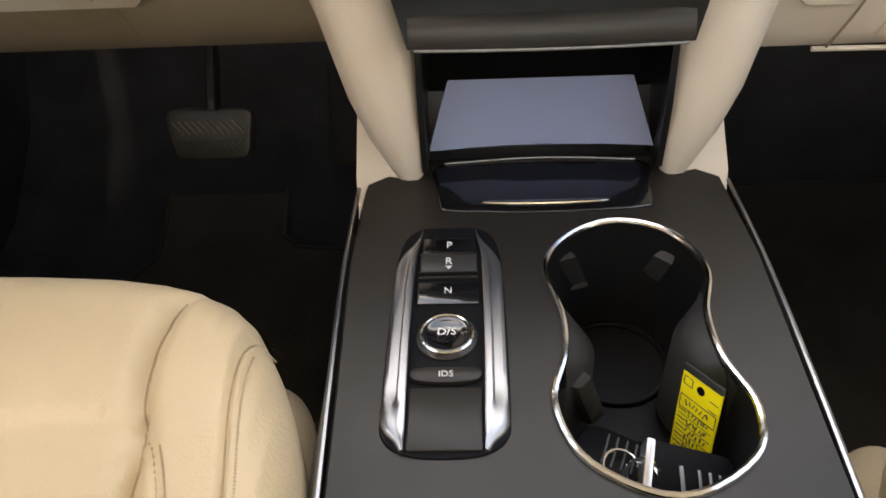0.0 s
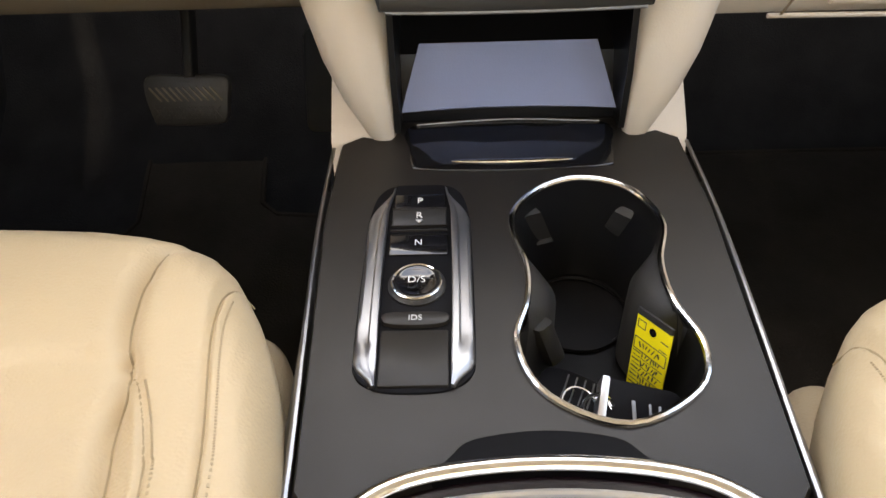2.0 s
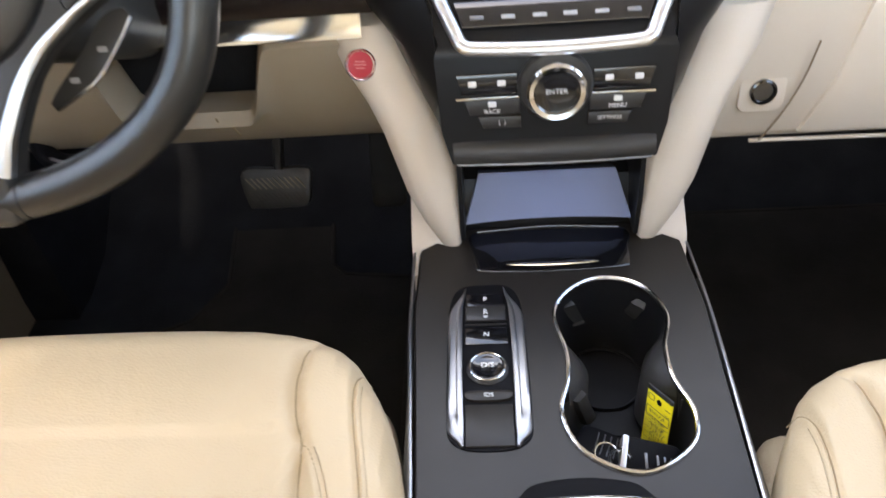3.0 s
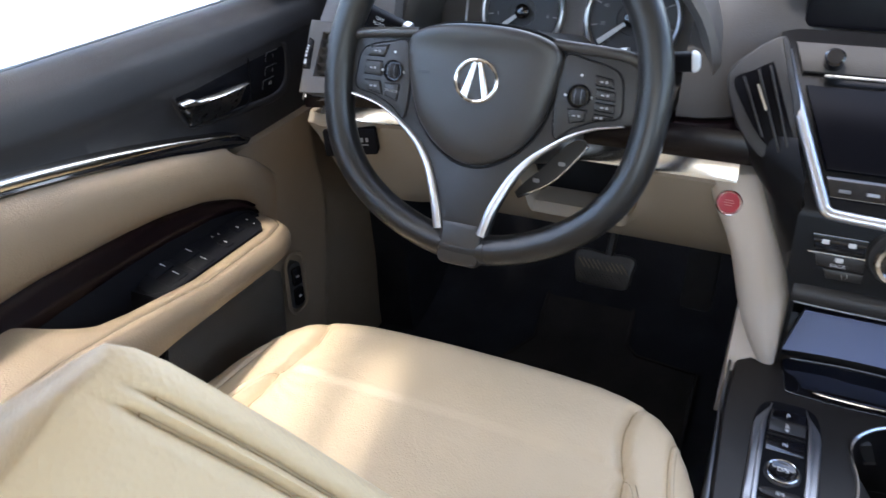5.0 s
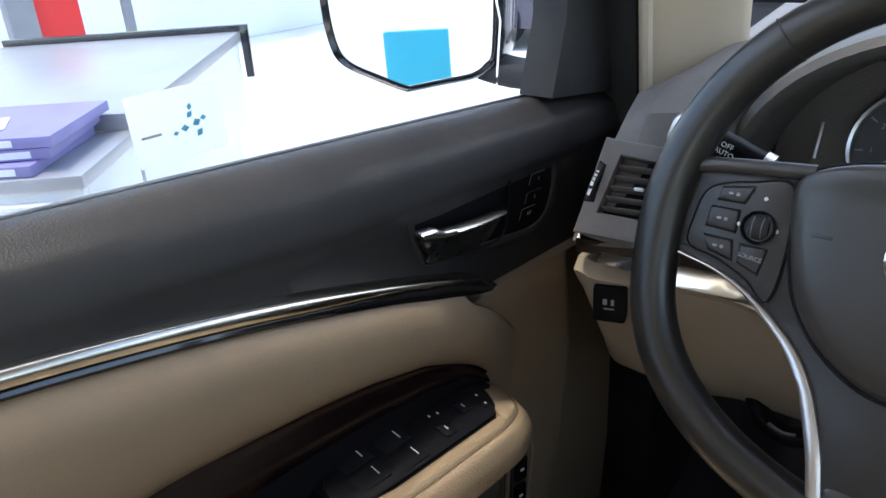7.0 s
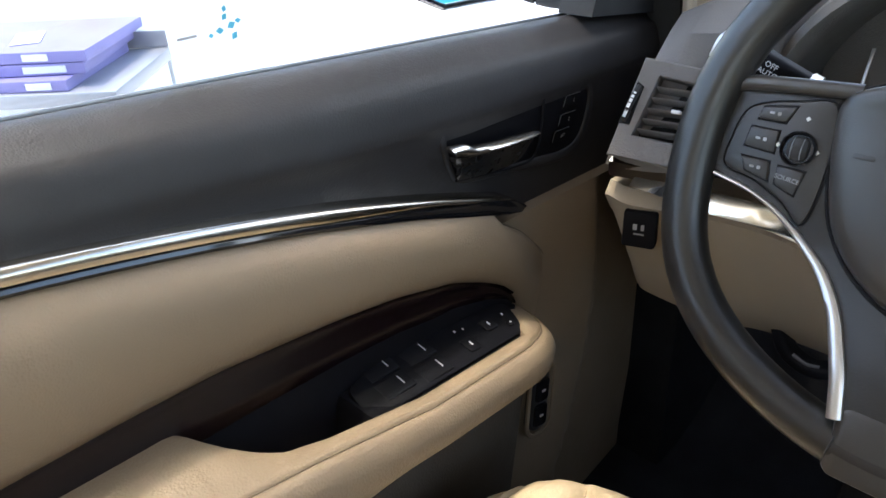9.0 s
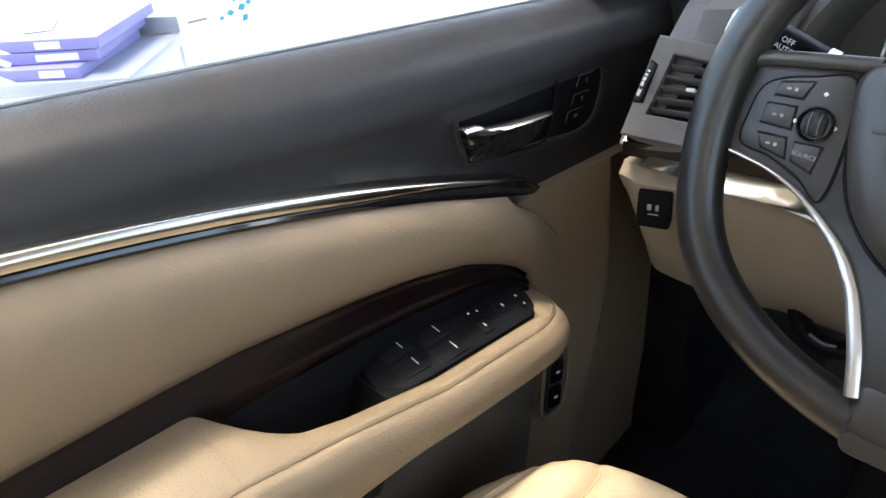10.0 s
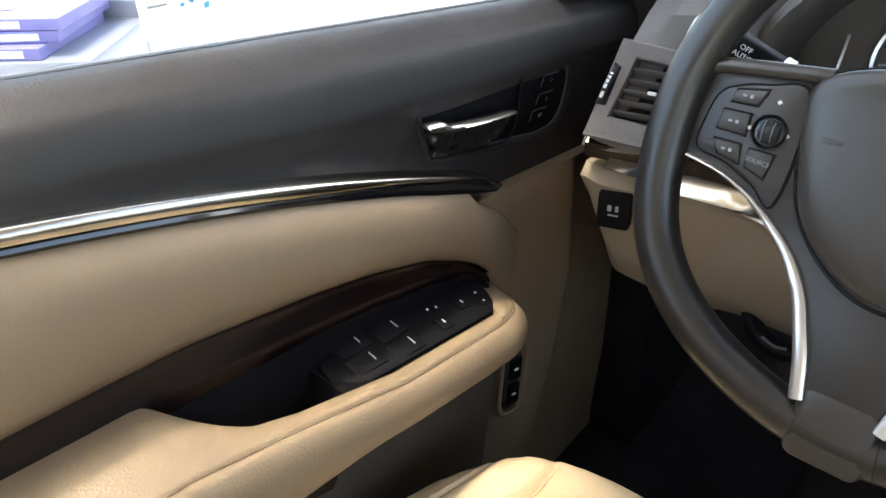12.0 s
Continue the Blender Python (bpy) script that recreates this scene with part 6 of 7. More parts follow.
        rings.append([Vector((-0.752, y, bottom + 0.012)), Vector((-0.752, y, z - 0.05)), Vector((a - 0.008, y, z - 0.05)), Vector((a - 0.002, y, lip - 0.006)), Vector((a + 0.001, y, lip - 0.001)), Vector((a + min(0.004, top_w * 0.3), y, lip)), Vector((a + top_w * 0.35, y, lerp(lip, z, 0.4) + 0.0012)), Vector((face_x - 0.0200, y, z + 0.0008)), Vector((face_x - 0.0178, y, z - 0.0006)),
                      Vector((face_x - 0.0168, y, z - 0.0040)), Vector((face_x - 0.0160, y, z - 0.0042)), Vector((face_x - 0.0150, y, z - 0.0010)), Vector((face_x - 0.0125, y, z + 0.0002)), Vector((face_x - 0.0075, y, z - 0.0040)), Vector((face_x - 0.003, y, lerp(z, bottom, 0.22))), Vector((face_x, y, lerp(z, bottom, 0.42))), Vector((face_x - 0.0015, y, lerp(z, bottom, 0.68))), Vector((face_x - 0.006, y, bottom + 0.010)), Vector((face_x - 0.014, y, bottom + 0.003)), Vector((face_x - 0.026, y, bottom))])
    loft(bm, rings)
    rest = part("armrest", bm, LEATHER_SHADED, d, "padded beige armrest with a sewn edge", sharp=75)
    bm = bm_new()
    sweep(bm, [Vector((rest_face(y) - 0.0165, y, rest_line(y) - 0.016 * max(0, (y - 0.36) / (tip - 0.36)) ** 2 - 0.0024)) for y in np.linspace(-0.40, 0.412, 90)], circle(0.0010, 5))
    part("seam_line", bm, DOOR_SEAM, rest, "sewn seam with its shadow drawn dark")
    bm = bm_new()
    ys_ = np.linspace(-0.40, 0.40, 150)
    for ya, yb in zip(ys_, ys_[1:]):
        sweep(bm, [Vector((rest_face(y) - 0.0205, y, rest_line(y) - 0.016 * max(0, (y - 0.36) / (tip - 0.36)) ** 2 + 0.0006)) for y in (lerp(ya, yb, 0.2), lerp(ya, yb, 0.8))], circle(0.0004, 5))
    part("stitching", bm, LEATHER_SHADED, rest, "sewn seam")
    # black tray between wood and armrest: level under the switches, a deep pull pocket behind them
    bm = bm_new()
    rings = []
    for y in [*np.linspace(0.066, 0.110, 26), *np.linspace(0.113, 0.412, 60)]:
        flat = rest_line(y) - 0.0052
        z = lerp(flat - 0.070 * smooth(0.062, 0.082, y), flat, smooth(0.168, 0.196, y))
        deep = 1 - smooth(0.168, 0.196, y)
        x0, z0 = -0.7465 + wood_w(y), wood_line(y) - wood_drop(y) - 0.003
        x1 = rest_inner(y) + 0.003
        z0 = max(z0, z + 0.001)
        if x1 < x0 + 0.008:
            x1 = x0 + 0.008
        rings.append([Vector((-0.7535, y, z - 0.012)), Vector((-0.7535, y, z0)), Vector((x0 - 0.004, y, z0 + 0.001)), Vector((x0, y, z0 - 0.001)), Vector((x0 + 0.002 + 0.006 * deep, y, lerp(z0, z, 0.55))), Vector((x0 + 0.004 + 0.014 * deep, y, z)), Vector((x1, y, z)), Vector((x1, y, z - 0.012))])
    loft(bm, rings)
    part("pull_pocket", bm, SWITCH_BLACK, d, "black tray with a pull pocket", sharp=50)
    place = facing((-0.7125, 0.300, 0.5440), (0.20, 0.085, 1.0), (0, 1, -0.09))
    panel = [(p.x, p.y) for p in spline([(-0.014, -0.098, 0), (0.004, -0.104, 0), (0.018, -0.104, 0), (0.0225, -0.09, 0), (0.0235, 0.0, 0), (0.0235, 0.060, 0), (0.022, 0.073, 0), (0.008, 0.083, 0), (-0.012, 0.088, 0), (-0.0185, 0.070, 0), (-0.021, 0.0, 0), (-0.020, -0.07, 0)], 60, closed=True)]
    bm = bm_new()
    plate(bm, panel, 0.010, 0.002, place)
    sw = part("switch_panel", bm, SWITCH_BLACK, d, "black window switch panel")
    mark = lambda x, y, ww, hh, turn=0: part("switch_mark", plate(bm_new(), round_rect(ww, hh, min(ww, hh) * 0.3, 2), 0.0005, 0.0001, place @ Matrix.Translation((x, y, 0.0022)) @ Matrix.Rotation(radians(turn), 4, "Z")), WHITE_INK, sw)
    for x, y in SWITCH_MARKS[:4]:
        bm = bm_new()
        plate(bm, round_rect(0.0200, 0.031, 0.002), 0.005, 0.0015, place @ Matrix.Translation((x + 0.001, y - 0.006, 0.0012)) @ Matrix.Rotation(radians(3), 4, "X"))
        part("window_switch", bm, SWITCH_BLACK, sw, "black window switch")
        mark(x, y + 0.001, 0.0095, 0.0009)
    for (x, y), a, b in zip(SWITCH_MARKS[4:7], (0.017, 0.015, 0.008), (0.014, 0.015, 0.008)):
        bm = bm_new()
        plate(bm, round_rect(a, b, 0.003), 0.004, 0.0012, place @ Matrix.Translation((x, y, 0.0014)))
        part("mirror_button", bm, SWITCH_BLACK, sw, "small black button")
        mark(x, y, a * 0.28, 0.0014)
    for x, y in SWITCH_MARKS[7:]:
        mark(x, y, 0.0026, 0.0016)
    # lower door panel; the shade on the beige card is painted as its colour
    bm = bm_new()
    loft(bm, [[Vector((-0.733, y, 0.11)), Vector((-0.716, y, 0.12)), Vector((-0.712, y, 0.26)), Vector((-0.716, y, 0.40 + 0.03 * smooth(0.33, 0.1, y))), Vector((-0.724, y, 0.43 + 0.03 * smooth(0.33, 0.1, y))), Vector((-0.737, y, 0.44 + 0.03 * smooth(0.33, 0.1, y)))] for y in np.linspace(-0.42, 0.345, 20)] + [[Vector((x, 0.355 + 0.20 * (z - 0.12), z)) for x, z in ((-0.733, 0.11), (-0.720, 0.12), (-0.718, 0.26), (-0.722, 0.39), (-0.728, 0.42), (-0.737, 0.43))], [Vector((-0.737, 0.375 + 0.22 * (z - 0.12), z)) for z in (0.12, 0.13, 0.25, 0.37, 0.40, 0.41)]])
    part("lower_shade_panel", bm, LOWER_SHADE, d, "lower door panel, coloured dark for the card's shade", sharp=60)
    # fuel and tailgate switch
    place = facing((-0.7225, 0.447, 0.381), (1, -0.10, 0.05))
    bm = bm_new()
    plate(bm, round_rect(0.026, 0.074, 0.010), 0.012, 0.003, place @ Matrix.Rotation(radians(-8), 4, "Z"))
    plate_ob = part("release_plate", bm, BLACK_FINE, d, "black fuel and tailgate release switch")
    bm = bm_new()
    sweep(bm, [place @ Matrix.Rotation(radians(-8), 4, "Z") @ Vector((x, y + 0.004, 0.0)) for x, y in round_rect(0.039, 0.094, 0.018, 8)], circle(0.0030, 8, 0.0020), place.to_3x3() @ Vector((0, 0, 1)), loop=True)
    part("switch_surround", bm, CARD_SHADED, plate_ob, "beige rim round the switch")
    for v in (0.016, -0.016):
        bm = bm_new()
        plate(bm, round_rect(0.019, 0.028, 0.004), 0.006, 0.002, place @ Matrix.Rotation(radians(-8), 4, "Z") @ Matrix.Translation((0, v, 0.003)))
        part("release_button", bm, GLOSS, plate_ob)
        bm = bm_new()
        plate(bm, round_rect(0.006, 0.003, 0.001, 2), 0.0005, 0.0001, place @ Matrix.Rotation(radians(-8), 4, "Z") @ Matrix.Translation((0, v, 0.0034)))
        part("switch_mark", bm, WHITE_INK, plate_ob)
    door_handle(d)
    # mirror sail and window frame
    bm = bm_new()
    loft(bm, [[Vector((x, 0.565, 0.765)), Vector((x, 0.735, 0.742)), Vector((x, 0.79, 0.80)), Vector((x, 0.76, 0.90)), Vector((x, 0.57, 1.14)), Vector((x, 0.49, 1.15)), Vector((x, 0.592, 0.92)), Vector((x, 0.590, 0.84))] for x in (-0.800, -0.775, -0.760)])
    part("mirror_sail", bm, RUBBER, d, "black mirror corner panel")
    bm = bm_new()
    sweep(bm, spline([(-0.79, 0.635, 0.84), (-0.775, 0.475, 1.13), (-0.72, 0.15, 1.31), (-0.715, -0.30, 1.33), (-0.76, -0.40, 0.98), (-0.79, -0.42, 0.82)], 40), round_rect(0.035, 0.045, 0.012), (0, 0.2, 1))
    part("window_frame", bm, BLACK_SOFT, d, "black window frame")
    bm = bm_new()
    plate(bm, [(-0.80, 0.08), (-0.80, 0.60), (0.10, 0.60), (0.20, 0.40), (0.22, 0.0)], 0.01, 0.001, facing((-0.83, 0.36, 0.12), (1, 0, 0)))
    part("door_skin", bm, GLOSS, d)
    return d


def door_handle(d):
    place = facing((-0.7565, 0.456, 0.6805), (1, 0.0, -0.05))
    up = place.to_3x3() @ Vector((0, 0, 1))
    outer = [(p.x, p.y) for p in spline([(-0.112, 0.036, 0), (-0.079, 0.0390, 0), (-0.0355, 0.0385, 0), (0.047, 0.0335, 0), (0.100, 0.0245, 0), (0.1105, 0.0086, 0), (0.1085, -0.0208, 0), (0.0950, -0.0430, 0), (0.0674, -0.0485, 0), (0.0201, -0.0416, 0), (-0.0317, -0.0311, 0), (-0.087, -0.0205, 0), (-0.104, -0.004, 0)], 90, closed=True)]
    inner = [(p.x, p.y) for p in spline([(-0.105, 0.030, 0), (-0.075, 0.0335, 0), (-0.035, 0.0330, 0), (0.046, 0.0280, 0), (0.093, 0.0200, 0), (0.1020, 0.0080, 0), (0.0975, -0.0180, 0), (0.0850, -0.0335, 0), (0.0600, -0.0372, 0), (0.0190, -0.0312, 0), (-0.0317, -0.0240, 0), (-0.085, -0.0128, 0), (-0.098, -0.002, 0)], 90, closed=True)]
    bm = bm_new()
    ring = lambda pts, z: [place @ Vector((x, y, z)) for x, y in pts]
    loft(bm, [ring(outer, -0.003), ring(outer, 0.0006), ring(inset(outer, 0.0015), 0.0022), ring(inset(inner, -0.0012), 0.0022), ring(inner, 0.0010), ring(inset(inner, 0.001), -0.0016)], caps=False)
    esc = part("handle_bezel", bm, BLACK_SOFT, d, "black raised surround of the handle recess", sharp=60)
    bm = bm_new()
    plate(bm, inset(inner, -0.0002), 0.004, 0.0002, place @ Matrix.Translation((0, 0, 0.0004)))
    part("handle_backing", bm, SWITCH_BLACK, esc, "black recess floor")
    # lip of the finger cup
    bm = bm_new()
    sweep(bm, spline([place @ Vector(p) for p in ((-0.096, -0.0135, 0.0030), (-0.055, -0.0205, 0.0040), (-0.012, -0.0275, 0.0045), (0.0100, -0.0270, 0.0045), (0.0200, -0.0130, 0.0040), (0.0240, 0.0120, 0.0030), (0.0260, 0.0290, 0.0010))], 40), circle(0.0014, 6), up)
    part("cup_edge", bm, SWITCH_BLACK, esc, "lip of the finger cup")
    # lever: polished blade, bright on top; its downturned face is coloured dark as a reflection
    bm = bm_new()
    rings, face = [], []
    for f in np.linspace(0, 1, 40):
        x = lerp(-0.1150, 0.0040, f)
        top = table(f, (0.0, 0.0245), (0.14, 0.0235), (0.22, 0.0180), (0.50, 0.0130), (0.90, 0.0065), (1.0, 0.0040))
        thick = table(f, (0.0, 0.0085), (0.13, 0.0105), (0.22, 0.0060), (0.6, 0.0048), (0.93, 0.0040), (1.0, 0.0020))
        low = table(f, (0.0, -0.0010), (0.12, -0.0110), (0.45, -0.0170), (0.80, -0.0215), (0.93, -0.0190), (1.0, -0.0060))
        z = 0.012 + 0.007 * math.sin(math.pi * lerp(0.12, 0.95, f)) ** 0.8
        shift = 0.020 * smooth(0.16, 0.0, f)
        tilt = lambda y: shift * (top - y) / 0.03
        rings.append([place @ Vector((x + tilt(y), y, w)) for y, w in ((top, z - 0.008), (top + 0.0012, z - 0.003), (top + 0.0006, z + 0.0005), (top - thick * 0.45, z + 0.0030), (top - thick, z + 0.0018), (top - thick - 0.0005, z - 0.002))])
        face.append([place @ Vector((x + tilt(y), y, w)) for y, w in ((top - thick * 0.8, z - 0.001), (lerp(top - thick, low, 0.3), z - 0.0028), (lerp(top - thick, low, 0.75), z - 0.0075), (low, z - 0.0100), (low + 0.001, z - 0.0118), (lerp(top, low, 0.5), z - 0.0105))])
    loft(bm, rings)
    lever = part("handle_lever", bm, HANDLE_METAL, d, "polished metal door handle", sharp=60)
    part("handle_face", loft(bm_new(), face), HANDLE_DARKENED, lever, "polished underside of the handle, coloured dark as a reflection", sharp=60)
    for k, (x, y) in enumerate(((0.0730, 0.0130), (0.0670, -0.0045), (0.0585, -0.0195))):
        pose_ = place @ Matrix.Translation((x, y, 0.0020)) @ Matrix.Rotation(radians(-4), 4, "Z")
        bm = bm_new()
        plate(bm, [(0.013, 0.0060), (-0.012, 0.0060), (-0.0155, -0.0060), (0.011, -0.0060)], 0.004, 0.0010, pose_)
        key = part("memory_button", bm, SWITCH_BLACK, esc, "black seat memory button")
        bm = bm_new()
        sweep(bm, [pose_ @ Vector(p) for p in ((-0.0150, -0.004, 0.0003), (-0.0120, 0.0055, 0.0003), (-0.009, 0.0062, 0.0003), (0.012, 0.0062, 0.0003))], circle(0.00045, 5), up)
        part("button_edge", bm, SILVER, key)
        lettering("caption", ("1", "2", "SET")[k], pose_ @ Matrix.Translation((0.002, -0.0005, 0.0004)), 0.0056 if k < 2 else 0.0046, GREY_INK, key)


car_door()


# ---- pedals, mats, loose things ----
def brake_pedal():
    p = thing("brake_pedal", (-0.352, 0.79, 0.24), "wide brake pedal with ribbed rubber pad", "pedal", "pedals")
    place = facing((-0.357, 0.785, 0.268), (0, -0.90, 0.44))
    bm = bm_new()
    plate(bm, [(p.x, p.y) for p in spline([(-0.048, 0.027, 0), (0, 0.030, 0), (0.048, 0.028, 0), (0.049, 0.0, 0), (0.045, -0.022, 0), (0.03, -0.028, 0), (-0.03, -0.028, 0), (-0.043, -0.021, 0)], 40, closed=True)], 0.012, 0.004, place)
    pad = part("pad", bm, PEDAL, p, "worn grey metal pad")
    # bright worn slanting ribs across the upper half, a finer dull lattice below
    for k in range(10):
        bm = bm_new()
        box(bm, (0.0020, 0.021, 0.003), 0.0006, place @ Matrix.Translation((-0.036 + 0.0080 * k, 0.0085, 0.001)) @ Matrix.Rotation(radians(40), 4, "Z"))
        part("rib", bm, WORN, pad)
    for r in (40, -40):
        for k in range(11):
            bm = bm_new()
            box(bm, (0.0014, 0.018, 0.002), 0.0005, place @ Matrix.Translation((-0.034 + 0.0068 * k, -0.0130, 0.0006)) @ Matrix.Rotation(radians(r), 4, "Z"))
            part("rib", bm, PEDAL, pad)
    bm = bm_new()
    sweep(bm, spline([(-0.350, 0.80, 0.29), (-0.350, 0.85, 0.36), (-0.350, 0.93, 0.50), (-0.350, 0.98, 0.60)], 12), round_rect(0.012, 0.022, 0.003), (0, 1, 0))
    part("arm", bm, BLACK_FINE, p, "dark metal pedal arm")
    q = thing("accelerator_pedal", (-0.215, 0.83, 0.20), "black hanging accelerator pedal", "pedal", "pedals")
    bm = bm_new()
    plate(bm, round_rect(0.052, 0.13, 0.012), 0.014, 0.004, facing((-0.205, 0.86, 0.25), (0, -0.85, 0.52)))
    part("pad", bm, RUBBER, q)
    bm = bm_new()
    sweep(bm, [(-0.205, 0.90, 0.29), (-0.205, 0.97, 0.42), (-0.205, 1.02, 0.56)], round_rect(0.014, 0.02, 0.003), (0, 1, 0))
    part("arm", bm, BLACK_FINE, q)


def floor_mats():
    for x0, w, y1, label in ((-0.42, 0.20, 0.93, "charcoal carpet driver's floor mat with a pedal cut-out"), (0.42, 0.20, 0.90, "charcoal carpet passenger's floor mat")):
        bm = bm_new()
        if x0 < 0:
            plan = [(-0.60, 0.30), (-0.18, 0.30), (-0.18, 0.80), (-0.29, 0.81), (-0.312, 0.83), (-0.320, 0.93), (-0.340, 0.955), (-0.47, 0.955), (-0.49, 0.94), (-0.48, 0.80), (-0.52, 0.72), (-0.60, 0.68)]
        else:
            plan = [(0.20, 0.25), (0.64, 0.25), (0.64, 0.85), (0.60, 0.90), (0.24, 0.90), (0.20, 0.85)]
        n = 60
        dense = []
        for i, (ax, ay) in enumerate(plan):
            bx, by = plan[(i + 1) % len(plan)]
            dense += [(lerp(ax, bx, k / 5), lerp(ay, by, k / 5)) for k in range(5)]
        lift = lambda y: 0.02 * smooth(0.78, 0.90, y) + 0.12 * max(0, y - 0.86)
        plate(bm, dense, 0.010, 0.003, Matrix.Translation((0, 0, FLOOR_Z + 0.012)))
        for v in bm.verts:
            v.co.z += lift(v.co.y)
        m = part("floor_mat", bm, MAT)
        tagged(m, label, "floor mat", "floor mats")
        bm = bm_new()
        sweep(bm, [Vector((x, y, FLOOR_Z + 0.011 + lift(y))) for x, y in dense], circle(0.004, 6), loop=True)
        part("bound_edge", bm, MAT, m, "bound edge")


def keys_and_tag():
    base = TOP - 0.081
    fob = lambda at, turn, lean, side: Matrix.Translation(at) @ Matrix.Rotation(radians(turn), 4, "Z") @ Matrix.Rotation(radians(lean), 4, "X") @ Matrix.Rotation(radians(side), 4, "Y")
    k = thing("key_fob", (0.028, 0.275, base), "black remote key fob with grey ribs", "key fob", "keys in the cup holder")
    m = fob((0.029, 0.281, TOP - 0.037), 68, 6, 14)
    bm = bm_new()
    plate(bm, [(p.x, p.y) for p in spline([(-0.017, 0.024, 0), (0, 0.027, 0), (0.017, 0.022, 0), (0.018, 0, 0), (0.012, -0.024, 0), (0, -0.027, 0), (-0.014, -0.022, 0), (-0.018, 0, 0)], 36, closed=True)], 0.013, 0.004, m)
    part("shell", bm, SWITCH_BLACK, k)
    for j in range(6):
        bm = bm_new()
        sweep(bm, spline([m @ Vector((x, 0.010 - 0.0052 * j + 0.10 * x * x * 20, 0.0003)) for x in (-0.012, 0, 0.012)], 8), circle(0.0006, 5), m.to_3x3() @ Vector((0, 0, 1)))
        part("rib", bm, SILVER, k)
    k = thing("key_fob", (0.055, 0.262, base), "black key fob with a silver edge and pale button marks", "key fob", "keys in the cup holder")
    m = fob((0.0585, 0.2625, TOP - 0.027), -14, 18, 8)
    bm = bm_new()
    plate(bm, round_rect(0.044, 0.030, 0.006), 0.016, 0.004, m)
    part("shell", bm, SWITCH_BLACK, k)
    bm = bm_new()
    box(bm, (0.0048, 0.030, 0.015), 0.0016, m @ Matrix.Translation((-0.0215, -0.001, -0.0055)))
    part("silver_edge", bm, SATIN, k, "silver edge")
    for j, (x, w) in enumerate(((-0.004, 0.0022), (0.005, 0.0016), (0.0105, 0.0016), (0.0155, 0.0012))):
        bm = bm_new()
        plate(bm, round_rect(w, 0.015, 0.0005, 2), 0.0006, 0.0002, m @ Matrix.Translation((x, -0.004, 0.0006)) @ Matrix.Rotation(radians(10), 4, "Z"))
        part("button_mark", bm, SILVER, k)
    ring = thing("key_ring", (0.030, 0.265, base), "split metal key ring joining the fobs", "key ring")
    for r, at, a, b in ((0.0105, (0.026, 0.271, TOP - 0.034), 18, 12), (0.0085, (0.034, 0.264, TOP - 0.030), -30, 30), (0.0085, (0.035, 0.264, TOP - 0.029), -20, 45)):
        bm = bm_new()
        m = Matrix.Translation(at) @ Matrix.Rotation(radians(a), 4, "Y") @ Matrix.Rotation(radians(b), 4, "X")
        sweep(bm, [m @ Vector((r * math.cos(q), r * math.sin(q), 0)) for q in np.linspace(0, 2 * math.pi, 28, endpoint=False)], circle(0.0009, 6), loop=True, up=m.to_3x3() @ Vector((0, 0, 1)))
        part("wire_ring", bm, CHROME, ring)
    # tag: its upper edge runs from one known corner to the other, its face leans back
    t = thing("key_tag", (0.072, 0.285, base), "yellow paper key tag with handwriting, leaning in the cup holder", "tag")
    right = (Vector((0.077, 0.291, 0.402)) - Vector((0.063, 0.315, 0.397))).normalized()
    down = Vector((0.060, 0.3012, 0.339)) - Vector((0.063, 0.315, 0.397))
    down = (down - right * down.dot(right)).normalized()
    out = right.cross(-down)
    m = Matrix.Translation(Vector((0.070, 0.303, 0.3995)) + down * 0.034) @ Matrix((right, -down, out)).transposed().to_4x4()
    bm = bm_new()
    plate(bm, round_rect(0.0275, 0.068, 0.002), 0.0008, 0.0002, m)
    part("card", bm, YELLOW, t)
    bm = bm_new()
    plate(bm, round_rect(0.0275, 0.0045, 0.0008), 0.0012, 0.0002, m @ Matrix.Translation((0, 0.0335, 0.0003)))
    part("reinforced_edge", bm, RUBBER, t, "dark reinforced edge")
    bm = bm_new()
    loft(bm, [[m @ Vector((r * math.cos(q), 0.0255 + r * math.sin(q), z)) for q in np.linspace(0, 2 * math.pi, 20, endpoint=False)] for r, z in ((0.0026, -0.0006), (0.0026, 0.0004), (0.0004, 0.0004))])
    part("punched_hole", bm, GLOSS, t)
    bar = lambda x, y, w, h, turn=0: part("ink_bar", plate(bm_new(), round_rect(w, h, min(w, h) * 0.3, 2), 0.0003, 0.0001, m @ Matrix.Translation((x, y, 0.0003)) @ Matrix.Rotation(radians(turn), 4, "Z")), INK, t)
    for x, y, w, h in ((-0.009, 0.0285, 0.006, 0.0005), (-0.009, 0.0235, 0.006, 0.0005), (-0.012, 0.026, 0.0005, 0.0055), (-0.006, 0.026, 0.0005, 0.0055), (0.0095, 0.0235, 0.006, 0.0005), (0.0095, 0.0180, 0.006, 0.0005),
                       (0.0, 0.0165, 0.025, 0.0005), (0.0, 0.0085, 0.025, 0.0005), (-0.0125, 0.0125, 0.0005, 0.0080), (0.0125, 0.0125, 0.0005, 0.0080)):
        bar(x, y, w, h)
    rng = random.Random(5)
    for j in range(8):
        y = 0.0125 - 0.0056 * j
        if j:
            bar(-0.0095, y, 0.006, 0.0007)
            bar(0.0, y - 0.0028, 0.024, 0.0003)
        x = -0.008 + 0.003 * (j > 0)
        while x < 0.009:
            bar(x, y + rng.uniform(-0.0006, 0.0006), rng.uniform(0.0006, 0.0011), rng.uniform(0.0025, 0.0040), rng.uniform(-35, 25))
